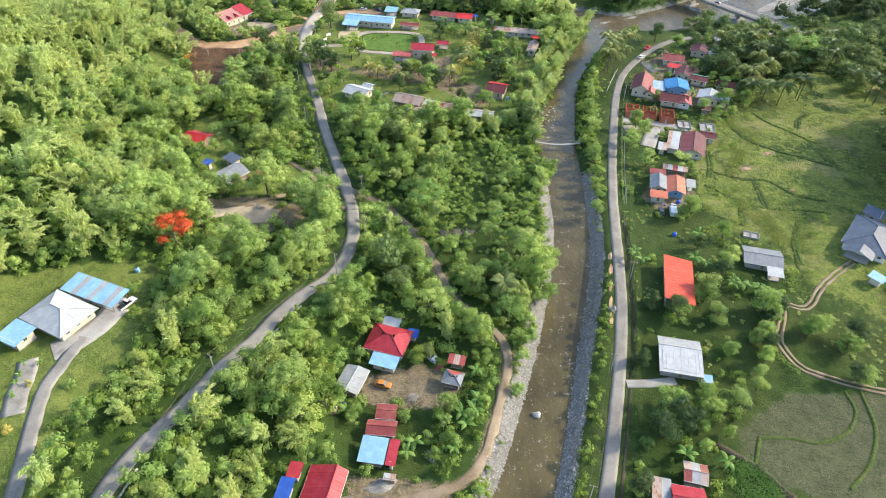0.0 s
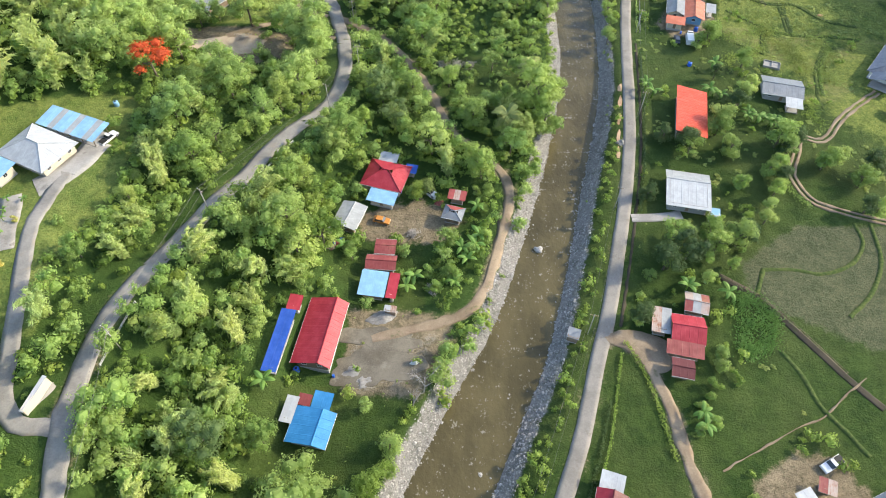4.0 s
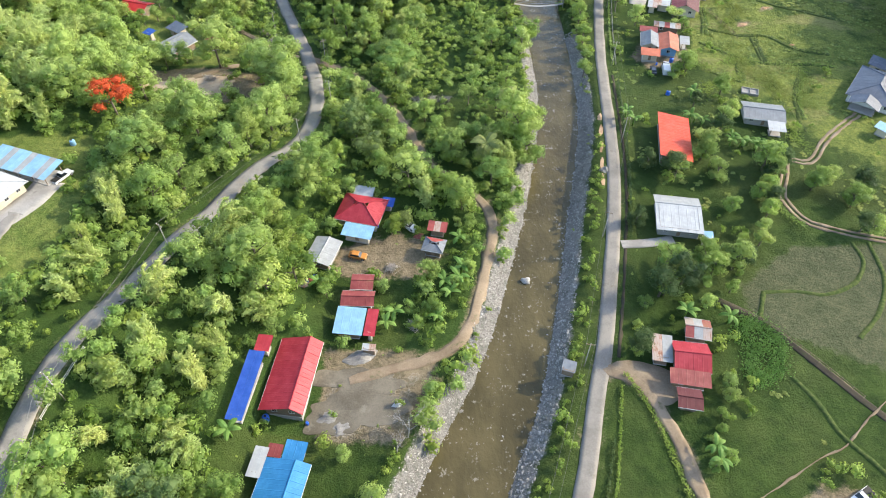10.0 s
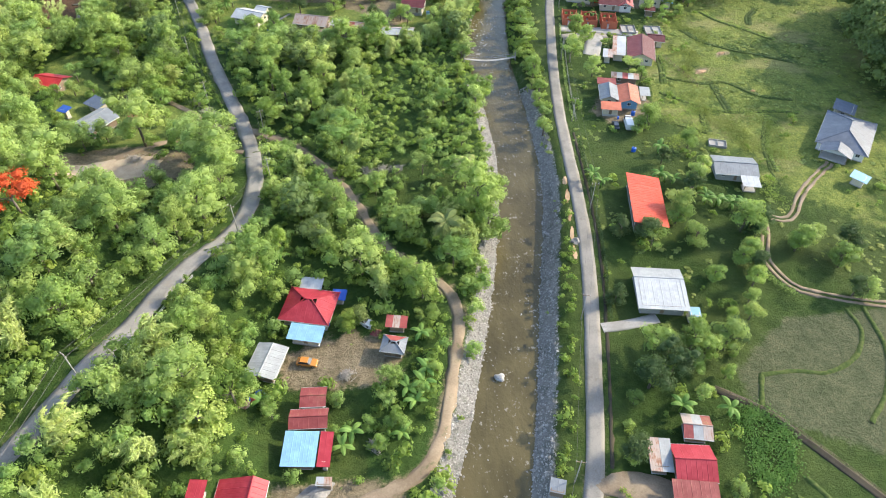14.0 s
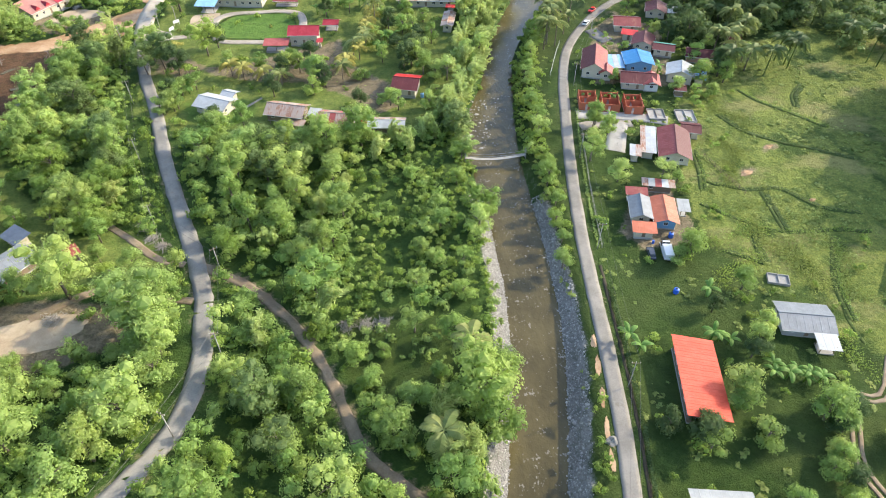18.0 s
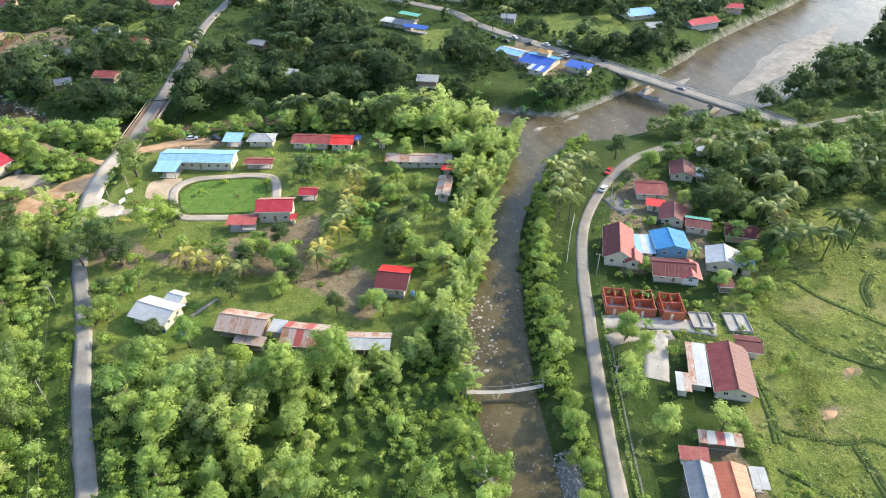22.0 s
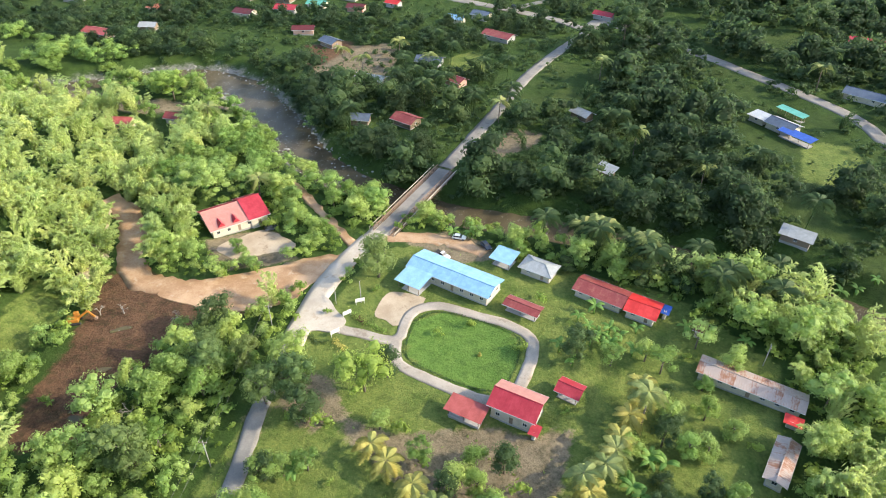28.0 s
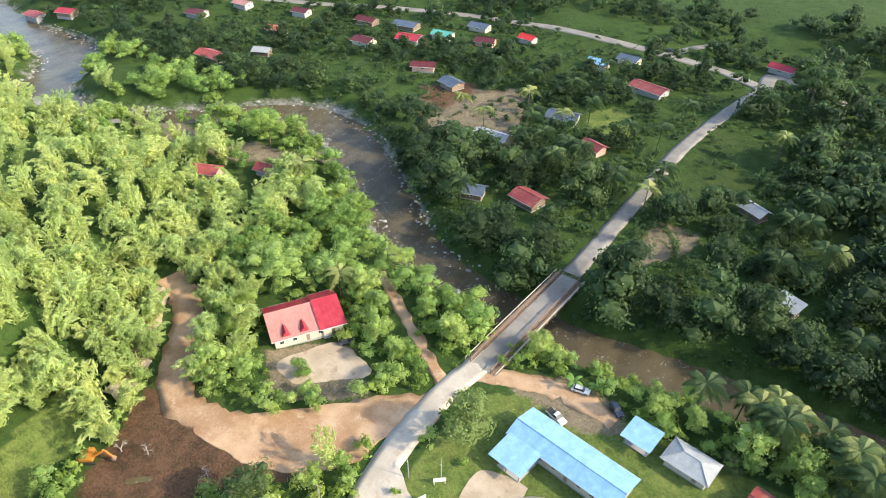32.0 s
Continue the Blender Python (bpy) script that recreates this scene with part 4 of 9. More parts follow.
house("house", "house with a crimson hipped roof and blue lean-to", -13.4, 117.0, 11.2, 9.6, -16, roof="hip", mat="red", rise=2.2,
      wings=[(-14.0, 109.6, 7.4, 4.0, -16, S(roof="shed", mat="sky_blue", rise=0.5, eave=2.3)), (-13.0, 123.4, 5.0, 3.2, -12, S(roof="shed", mat="white_roof", rise=0.4)), (-7.0, 119.5, 3.2, 3.0, -12, S(roof="shed", mat="deep_blue", rise=0.3, eave=2.2))])
house("shed", "weathered grey zinc-roofed shed", -21.7, 103.4, 6.4, 8.2, -18, category="shed", ridge="y", mat="zinc", rise=0.7, wall="timber")
house("house", "house with pale blue front roof and rusted rear roofs", -14.4, 82.9, 6.2, 6.6, -8, roof="shed", mat="sky_blue", rise=0.7, wall="timber",
      wings=[(-9.9, 82.3, 2.4, 6.6, -8, S(roof="shed", mat="red", rise=0.6)), (-13.0, 89.0, 7.2, 4.2, -4, S(roof="gable", mat="rust_red", rise=0.8, wall="timber")), (-12.2, 93.6, 5.0, 4.4, -4, S(roof="gable", mat="rust_red", rise=0.6, wall="timber"))])
house("shed", "small timber pavilion with a grey and red hipped roof", 4.0, 104.6, 5.2, 4.4, -16, category="shed", roof="hip", mat="grey_roof", mats=("grey_roof", "faded_red"), rise=0.9, wall="timber")
house("shed", "small rusty shed among banana plants", 5.0, 110.2, 4.6, 3.0, -12, category="shed", roof="shed", mat=["rust", "faded_red"], rise=0.5, wall="timber")
house("shed", "tiny wash shed with a white roof", -10.2, 76.5, 2.8, 1.6, -8, category="shed", roof="shed", mat=["white_roof", "rust"], rise=0.2, wall="timber", eave=2.0, over=0.3, detail=False)
house("shed", "little grey hut on the creek bank", 30.2, 71.2, 2.8, 2.6, -20, category="shed", roof="shed", mat="grey_roof", rise=0.3, wall="timber", eave=2.0, over=0.3, detail=False)
# south end, east bank
house("house", "house with a crimson roof and rusty annexes", 55.3, 72.2, 7.4, 7.2, -10, ridge="x", mat="red", rise=1.5, wall="pink_wall",
      wings=[(58.8, 79.0, 5.4, 5.2, -14, S(mat=["rust", "rust_red", "zinc"], rise=0.8, wall="timber")), (49.9, 74.4, 4.2, 6.4, -12, S(roof="shed", mat=["rust", "zinc", "rust_red"], rise=0.5, wall="timber")),
             (53.6, 67.2, 8.0, 3.4, -12, S(roof="shed", mat="rust_red", rise=0.5, wall="timber")), (52.2, 62.8, 4.8, 4.6, -12, S(mat="maroon", rise=0.6, wall="timber"))])
house("house", "long house with a dark crimson roof by the road", 31.3, 30.6, 6.0, 14.0, -18, ridge="y", mat="rust_red", mats=("maroon", "red"), rise=1.4, wings=[(33.6, 39.0, 4.6, 3.6, -18, S(roof="shed", mat="white_roof", rise=0.4))])
house("house", "brown-red roofed house by the lane", 42.4, 29.2, 9.6, 8.0, -10, mat="maroon", mats=("maroon", "faded_red"), rise=1.5)
house("house", "house with a slate grey roof and pale annex", 69.0, 29.6, 10.5, 8.2, 22, mat="slate", rise=1.6, wings=[(69.4, 35.6, 3.6, 4.2, 22, S(roof="shed", mat="white_roof", rise=0.3))])
house("house", "house with a grey metal roof at the field edge", 84.0, 33.0, 9.0, 8.0, 22, mat="slate", rise=1.5)
house("shed", "small timber pen with a rusty roof", 74.4, 38.6, 3.4, 3.0, -20, category="shed", roof="shed", mat=["rust_red", "rust"], rise=0.3, wall="timber", eave=1.8, detail=False)
house("house", "house with a wide white-grey metal roof", 64.3, 112.9, 11.2, 12.4, -11, ridge="x", mat="white_roof", mats=("white_roof", "zinc"), rise=0.8, eave=2.6, skew=0.2, wall="grey_wall", wings=[(69.6, 105.6, 2.4, 2.6, -11, S(roof="shed", mat="sky_blue", rise=0.2, eave=2.2, over=0.3))])
house("hall", "long hall with a vivid orange-red roof", 71.3, 141.4, 8.8, 19.6, -13, roof="shed", ridge="y", mat="orange", rise=1.2, eave=2.7, wall="timber", sheet=1.4)
house("house", "house with a ribbed grey roof and white porch roof", 101.6, 154.4, 11.8, 8.6, -14, mat="grey_roof", rise=1.1, wall="grey_wall", wings=[(103.0, 147.4, 4.8, 4.4, -14, S(roof="shed", mat="white_roof", rise=0.3, eave=2.3, open_sides=True))])
house("house", "large house with a blue-grey hipped roof", 141.5, 165.4, 20.0, 14.0, 50, roof="hip", mat="slate", rise=2.6, wall="white", wings=[(148.6, 178.2, 7.0, 6.4, 50, S(roof="shed", mat="slate", rise=0.5)), (133.4, 157.4, 5.0, 8.6, 50, S(ridge="x", mat="slate", rise=1.7, open_sides=True))])
house("shed", "small pale blue-roofed shed in the field", 133.6, 145.8, 4.2, 4.6, 40, category="shed", roof="shed", mat="sky_blue", rise=0.3, eave=2.2, detail=False)
house("house", "house with terracotta and grey roofs", 84.5, 193.2, 6.6, 10.6, -14, ridge="y", mat="terracotta", rise=1.2, wall="blue_wall",
      wings=[(78.7, 195.0, 6.0, 9.0, -14, S(roof="gable", ridge="y", mat="grey_roof", rise=1.3)), (77.0, 187.4, 6.2, 4.0, -14, S(roof="shed", mat="terracotta", rise=0.5, eave=2.3)), (80.0, 201.6, 6.0, 3.2, -14, S(roof="shed", mat="rust_red", rise=0.4)), (90.4, 194.6, 3.2, 5.0, -14, S(roof="shed", mat="zinc", rise=0.3, eave=2.2, open_sides=True))])
house("shed", "patched red and white roofed row shed", 87.2, 204.4, 9.0, 3.2, -16, category="shed", roof="shed", mat=["white_roof", "faded_red", "zinc", "rust"], rise=0.4, wall="timber")
house("house", "large house with a dark maroon roof and zinc side roof", 99.2, 222.6, 9.6, 15.6, -19, ridge="y", mat="maroon", mats=("maroon", "rust_red"), rise=2.0,
      wings=[(92.2, 225.4, 4.6, 13.6, -19, S(roof="shed", mat=["white_roof", "rust", "zinc", "white_roof"], rise=0.5)), (107.4, 230.0, 6.2, 6.0, -19, S(mat="maroon", rise=1.0)), (86.6, 220.6, 3.4, 5.6, -19, S(roof="shed", mat=["white_roof", "rust"], rise=0.3))])
# east bank village
house("house", "white house with a steep maroon roof and cross gable", 90.3, 273.2, 9.0, 15.5, -19, ridge="y", mat="maroon", mats=("rust_red", "maroon"), rise=2.6, eave=3.2, wings=[(92.4, 266.4, 5.0, 5.6, -19, S(ridge="y", mat="faded_red", rise=1.6, eave=2.6))])
house("house", "house with a sky blue roof and white side roof", 105.8, 272.4, 10.4, 9.6, -10, ridge="y", mat="blue", rise=1.4, eave=3.4, wall="blue_wall", wings=[(97.9, 272.6, 5.6, 9.0, -10, S(roof="shed", mat=["sky_blue", "white_roof"], rise=0.5))])
house("house", "house with brown-red roof and front gable", 101.6, 260.6, 12.0, 8.6, -16, mat="maroon", mats=("maroon", "maroon"), rise=1.9, wings=[(105.6, 258.6, 6.0, 8.0, -16, S(ridge="y", mat="faded_red", rise=1.4, wall="white"))])
house("house", "house with a pale grey gabled roof", 117.6, 262.8, 9.6, 8.6, -24, ridge="y", mat="white_roof", mats=("zinc", "white_roof"), rise=1.8, eave=3.2, wings=[(123.4, 259.6, 4.0, 6.0, -24, S(roof="shed", mat="sky_blue", rise=0.4))])
house("house", "house with a brown-red roof under palms", 130.0, 275.4, 9.8, 7.4, -22, mat="maroon", rise=1.5, wall="pink_wall")
house("house", "house with red, maroon and green roofs", 113.4, 287.2, 8.4, 9.6, -24, ridge="y", mat="maroon", rise=1.6, wings=[(118.8, 281.0, 8.0, 6.6, -24, S(mat="maroon", mats=("maroon", "green_roof"), rise=1.0)), (110.2, 293.4, 6.0, 4.0, -24, S(roof="shed", mat="bright_red", rise=0.5))])
house("house", "house with a broad maroon roof", 112.0, 302.4, 10.4, 9.2, -14, mat="maroon", mats=("rust_red", "maroon"), rise=1.6)
house("house", "house with maroon and grey roofs near the bend", 127.6, 312.0, 8.6, 9.6, -22, ridge="y", mat="maroon", rise=1.7, wings=[(133.4, 308.8, 4.4, 6.0, -22, S(roof="shed", mat="zinc", rise=0.4))])
house("shed", "little garden shed with a maroon roof", 113.2, 252.6, 4.2, 4.4, -16, category="shed", mat="maroon", rise=0.6, wall="timber", detail=False)
house("house", "small red-roofed house among palms", 146.0, 283.0, 6.0, 6.0, -20, mat="maroon", rise=1.2)
house("shed", "pale roofed hut by the river road", 142.0, 326.0, 5.0, 4.0, -10, category="shed", roof="shed", mat="white_roof", rise=0.4)
# middle village, west bank
house("house", "white-roofed house with a porch on the grass", -37.6, 261.4, 11.6, 8.6, -28, mat="white_roof", rise=1.5, floor=1.2, wings=[(-33.6, 266.2, 5.0, 4.6, -28, S(mat="white_roof", rise=0.8, floor=1.2))])
house("stilt_house", "old timber house on stilts with a rusted zinc roof", -14.6, 253.0, 12.6, 8.2, -19, mat="rust", rise=1.9, wall="timber", floor=1.6, wings=[(-13.0, 247.8, 8.0, 3.0, -19, S(roof="shed", mat="rust", rise=0.5, eave=2.2, wall="timber"))])
house("stilt_house", "old timber house on stilts with a red-rusted roof", 0.6, 246.6, 11.0, 8.4, -16, mat=["rust", "rust", "faded_red"], rise=1.9, wall="timber", floor=1.6, wings=[(-6.2, 250.6, 4.0, 4.2, -18, S(roof="shed", mat="white_roof", rise=0.4, floor=1.6)), (9.0, 244.6, 3.0, 3.0, -16, S(roof="shed", mat="bright_red", rise=0.3))])
house("house", "house with a white roof half hidden by bamboo", 15.6, 242.8, 11.5, 6.0, -10, mat="white_roof", mats=("white_roof", "rust"), rise=1.0, wall="timber", floor=1.2)
house("house", "house with a bright red rear roof and maroon front roof", 23.8, 266.4, 9.0, 10.4, -17, mat="maroon", mats=("maroon", "bright_red"), rise=1.7, floor=1.0)
house("barrack", "long white block with a rusty roof", 38.0, 333.6, 24.0, 6.6, -10, mat="rust", rise=0.9, eave=2.7)
house("barrack", "small white block with a rusty roof", 44.4, 313.6, 4.8, 13.0, -14, ridge="y", mat="rust", rise=0.7, eave=2.6, wings=[(47.0, 326.0, 4.0, 3.0, -10, S(roof="shed", mat="bright_red", rise=0.3, eave=2.2, detail=False))])
house("villa", "two-storey white villa with a red roof", -10.4, 306.4, 11.6, 8.6, -6, ridge="x", mat="red", mats=("red", "pink"), rise=1.9, eave=4.2, wings=[(-20.6, 301.4, 9.2, 5.0, -6, S(roof="shed", mat="faded_red", rise=0.5, eave=2.5, open_sides=True)), (-5.0, 301.6, 2.4, 3.0, -6, S(roof="shed", mat="red", rise=0.3, eave=2.2))])
house("pavilion", "open pavilion with a red gabled roof", -0.6, 316.0, 6.2, 5.2, -10, mat="red", rise=1.0, open_sides=True, eave=2.5)
house("hall", "long white hall with a pale blue roof and porch wing", -40.0, 344.0, 26.6, 9.6, -10, mat="sky_blue", rise=1.4, eave=3.3, skew=-0.1, sheet=1.2, wings=[(-49.6, 338.8, 8.4, 9.0, -10, S(roof="shed", mat="sky_blue", rise=0.6, eave=3.0, open_sides=True))])
house("open_shed", "low open shed with a rusty red roof", -18.6, 339.0, 10.2, 4.8, -10, category="shed", mat="rust_red", rise=0.6, open_sides=True, eave=2.3)
house("open_shed", "car shelter with a blue roof", -29.6, 357.2, 7.0, 6.4, -10, category="shed", roof="shed", mat="sky_blue", rise=0.7, open_sides=True, eave=2.5)
house("house", "house with a pale cement-tiled roof", -19.0, 356.6, 10.4, 7.0, -10, roof="hip", mat="zinc", rise=1.4)
house("row_house", "row with an old maroon roof and new red roof", -0.4, 352.6, 14.4, 8.0, -12, mat="rust_red", rise=1.3, wings=[(11.0, 350.2, 8.8, 8.2, -9, S(mat="bright_red", rise=1.0)), (16.6, 351.5, 2.4, 3.8, -9, S(roof="shed", mat="deep_blue", rise=0.2, eave=2.2, detail=False))])
house("shed", "small store with a maroon roof", 25.6, 348.0, 3.6, 4.0, -8, category="shed", mat="maroon", rise=0.5, detail=False)
villa = house("villa", "white villa with a broad pink-red roof and dormers", -115.2, 344.4, 18.2, 13.8, 57, mat="pink", mats=("pink", "red"), rise=2.6, eave=3.2, skew=0.1, wings=[(-111.7, 349.8, 7.0, 14.8, 57, S(mat="red", rise=2.85, eave=3.32, skew=0.1))])
for along in (-5.2, -0.6):
    V = [(-1.1, 0, 0), (1.1, 0, 0), (0, 0, 1.35), (-1.1, 2.2, 0), (1.1, 2.2, 0), (0, 3.4, 1.35)]
    part("dormer", shared("dormer", lambda: np_mesh("dormer", V, [(0, 1, 2), (0, 2, 5), (0, 5, 3), (1, 4, 5), (1, 5, 2), (0, 3, 4), (0, 4, 1), (3, 5, 4)], M["red"])), villa, pose(along, -6.2, 3.7), "small dark red dormer gable")
# hill house and west slope houses
house("villa", "white villa with a silvery hipped roof on the hill", -92.3, 108.6, 14.6, 11.0, -26, roof="hip", mat="white_roof", rise=2.2, wings=[(-86.8, 116.6, 17.0, 6.4, -22, S(roof="shed", mat=["sky_blue", "sky_blue", "zinc"], rise=0.6, open_sides=True)), (-99.2, 101.8, 7.0, 6.4, -24, S(roof="shed", mat="sky_blue", rise=0.5))])
house("house", "grey gabled house on the west slope", -74.4, 190.4, 8.6, 9.8, -38, ridge="y", mat="zinc", mats=("grey_roof", "zinc"), rise=1.7, wall="timber", wings=[(-76.4, 200.0, 6.4, 4.6, -38, S(roof="shed", mat="slate", rise=0.5))])
house("shed", "rusted red shed beside the grey house", -62.8, 192.4, 5.6, 3.8, 34, category="shed", roof="shed", mat="faded_red", rise=0.4, wall="timber")
house("house", "house with a vivid red roof on the west slope", -93.2, 214.0, 9.6, 8.0, -20, mat="bright_red", mats=("bright_red", "red"), rise=1.6, wall="timber")
house("shed", "blue-roofed hut below the red house", -84.0, 196.0, 3.4, 3.0, -30, category="shed", roof="shed", mat="deep_blue", rise=0.3, detail=False)
house("shed", "small roadside gatehouse with a white roof", -71.0, 48.8, 0.9, 7.0, -14, category="shed", roof="shed", mat="white_roof", rise=0.2, eave=2.4, over=0.2, detail=False)

# scattered houses of the north bank
NORTH = [
    (-197.5, 383, 9, 6, 20, "faded_red"), (-183, 397, 6, 5, 10, "rust_red"), (-169.4, 500, 9, 7, -20, "slate"), (-111.3, 494.3, 11, 8, 5, "slate"), (-89.9, 474.6, 8, 6, -20, "rust_red"),
    (-111.6, 423.6, 7, 6, 15, "slate"), (-93.6, 428.8, 9, 7, -15, "rust_red"), (-237.4, 520.7, 10, 8, 0, "maroon"), (-219.8, 536.9, 11, 9, 10, "red"), (-207.5, 550.7, 10, 7, 5, "green_roof"),
    (-198.6, 574.2, 10, 7, 0, "slate"), (-183, 553.7, 9, 7, 10, "maroon"), (-166, 568.8, 8, 6, -10, "bright_red"), (-191, 508.4, 10, 6, 25, "maroon"), (-121.2, 555.3, 9, 6, -5, "sky_blue"),
]
NORTH_MORE = [
    (-109.8, 566.3, 9, 7, -10, "slate"), (-90.6, 539.2, 14, 8, -15, "rust_red"), (-46, 595.7, 10, 6, -15, "red"), (-291, 465, 14, 8, 0, "faded_red"), (-273.9, 483.3, 8, 6, 20, "zinc"), (-293, 512.4, 10, 7, 0, "terracotta"),
    (-352.6, 507, 10, 8, 10, "maroon"), (-416, 465, 10, 8, 15, "red"), (-444, 460, 12, 8, 0, "faded_red"), (-339.6, 531, 10, 7, 0, "pink"), (-234, 554, 12, 8, 5, "slate"), (-257, 547.6, 11, 7, 0, "maroon"),
    (-29.5, 461.6, 8, 5, -30, "zinc"), (-11.7, 419, 6, 4, -25, "zinc"), (-127, 462.8, 12, 7, 0, "white_roof"),
]
NORTH_LAST = [
    (79, 519, 14, 8, -20, "slate"), (103.4, 479.8, 7, 5, -20, "zinc"), (88.2, 594.7, 16, 8, -5, "red"), (129.6, 595.5, 16, 8, -8, "red"), (48.8, 397.5, 8, 3.5, -15, "zinc"), (176, 478, 14, 11, 10, "sky_blue"),
    (224, 495.6, 9, 8, 0, "white_roof"), (234, 482, 10, 7, -15, "red"), (204, 458.4, 16, 8, 15, "red"), (175, 453.5, 8, 6, 0, "zinc"), (-300, 540, 9, 7, 5, "maroon"), (-380, 530, 10, 7, 5, "red"),
]
KIND = {"faded_red": "faded red", "rust_red": "rusted red", "slate": "blue-grey", "maroon": "maroon", "red": "red", "green_roof": "green", "bright_red": "bright red", "sky_blue": "pale blue", "zinc": "grey zinc", "terracotta": "terracotta", "pink": "pink-red", "white_roof": "white"}
for x, y, L, W, yaw, mat in NORTH + NORTH_MORE + NORTH_LAST:
    house("house", f"small house with a {KIND[mat]} metal roof among trees", x, y, L * 1.22, W * 1.22, yaw, mat=mat, rise=1.6, sheet=2.5, wall=("grey_wall", "cream", "grey_wall", "timber", "pink_wall")[int(abs(x * 3 + y)) % 5], roof="gable" if W > 4.5 else "shed")
# blue-roofed shops at the bridge
house("shop_row", "row of shops with bright blue metal roofs", 104, 415, 16, 15, -42, category="shops", mat="deep_blue", mats=("deep_blue", "blue"), rise=1.4, sheet=2.0,
      wings=[(106.5, 417.5, 7, 6, -42, S(roof="hip", mat="ochre", rise=1.0, eave=5.4, sheet=2.0)), (93.5, 428, 14, 9, -45, S(mat="sky_blue", mats=("sky_blue", "zinc"), rise=1.0, sheet=2.0)), (119.5, 404.5, 12, 7, -42, S(roof="shed", mat="deep_blue", rise=0.8, sheet=2.0)), (100, 404, 9, 6, -42, S(roof="shed", mat=["deep_blue", "white_roof"], rise=0.5, sheet=2.0))])
house("workshop", "white building with blue canopy and green shed roof", 46.5, 478, 12, 9, -35, mat="zinc", mats=("slate", "zinc"), rise=1.5, sheet=2.0, wings=[(51.0, 469.5, 14, 5, -35, S(roof="shed", mat="deep_blue", rise=0.5, open_sides=True, sheet=2.0)), (50.0, 492, 13, 4, -40, S(roof="shed", mat="green_roof", rise=0.4, open_sides=True, sheet=2.0)), (38.0, 483, 8, 7, -35, S(roof="shed", mat="white_roof", rise=0.4, sheet=2.0))])


# ---- plants ----
rng = np.random.default_rng(7)


def ico(sub):
    bm = bmesh.new()
    bmesh.ops.create_icosphere(bm, subdivisions=sub, radius=1)
    bmesh.ops.triangulate(bm, faces=bm.faces[:])
    bm.verts.ensure_lookup_table()
    V = np.array([v.co[:] for v in bm.verts])
    F = np.array([[v.index for v in f.verts] for f in bm.faces])
    bm.free()
    return V, F


ICO1, ICO2 = ico(1), ico(2)


def kites(P, N, size, r, droop=0.0, slim=0.30, along=None):
    """Leaf-shaped faces at P facing N: two triangles each."""
    n = len(P)
    t = r.normal(0, 1, (n, 3)) if along is None else along + r.normal(0, 0.3, (n, 3))
    t[:, 2] -= droop
    t -= (t * N).sum(1)[:, None] * N
    t /= np.linalg.norm(t, axis=1)[:, None] + 1e-9
    s = np.cross(N, t)
    size = np.asarray(size)[:, None] if np.ndim(size) else size
    V = np.stack([P - t * size * 0.5, P + s * size * slim, P + t * size * 0.6 - N * size * 0.12, P - s * size * slim], 1).reshape(-1, 3)
    i = np.arange(n)[:, None] * 4
    return V, np.vstack([i + [0, 1, 2], i + [0, 2, 3]])


def crown(seed, R, H, base, lobes, leaves, leaf, core=ICO1, flat=0.75, lobe=(0.26, 0.50), wild=0.25):
    """A broad crown: uneven lobes of many sizes, each a ragged core under a skin of leaf sprays."""
    r = np.random.default_rng(seed)
    C = []
    for i in range(lobes):
        a = i * 2.4 + r.uniform(-0.5, 0.5)
        k = math.sqrt(r.uniform(0.05, 1)) * 0.72 if i else 0.0
        h = r.uniform(0.10, 0.92) * (1 - 0.55 * k * k) if i else 0.72
        C.append((R * k * math.cos(a), R * k * math.sin(a), base + (H - base) * h, R * r.uniform(*lobe)))
    pieces = []
    for x, y, z, q in C:
        V, F = core
        pieces.append((V * r.uniform(0.55, 0.86, (len(V), 1)) * q * np.array([1, 1, flat]) + (x, y, z), F))
        m = max(8, int(leaves * (q / R / 0.38) ** 2))
        d = r.normal(0, 1, (m, 3))
        d[:, 2] = np.abs(d[:, 2]) * 0.9 - 0.25
        d /= np.linalg.norm(d, axis=1)[:, None]
        bulge = 1 + wild * np.sin(d[:, :1] * 5 + seed) * np.sin(d[:, 1:2] * 4 + x)
        P = (x, y, z) + d * q * np.array([1, 1, flat]) * bulge * r.uniform(0.80, 1.28, (m, 1))
        keep = np.ones(m, bool)
        for x2, y2, z2, q2 in C:
            keep &= np.linalg.norm((P - (x2, y2, z2)) / np.array([1, 1, flat]), axis=1) > q2 * 0.8
        N = d + r.normal(0, 0.42, d.shape) + (0, 0, 0.25)
        N /= np.linalg.norm(N, axis=1)[:, None]
        pieces.append(kites(P[keep], N[keep], r.uniform(0.6, 1.4, keep.sum()) * leaf, r))
    return joined(pieces)


def trunk(seed, h, R, thick=0.22):
    r = np.random.default_rng(seed + 50)
    top = np.array([r.normal(0, 0.25), r.normal(0, 0.25), h * 0.55])
    out = [rod((0, 0, -0.6), top, thick * 1.25, 7, thick * 0.7)]
    for i in range(5):
        a = i * 1.256 + r.uniform(-0.4, 0.4)
        s = top * r.uniform(0.7, 1.0)
        e = s + np.array([math.cos(a) * R * 0.5, math.sin(a) * R * 0.5, h * r.uniform(0.12, 0.32)])
        out.append(rod(s, e, thick * 0.5, 5, thick * 0.15))
    return joined(out)


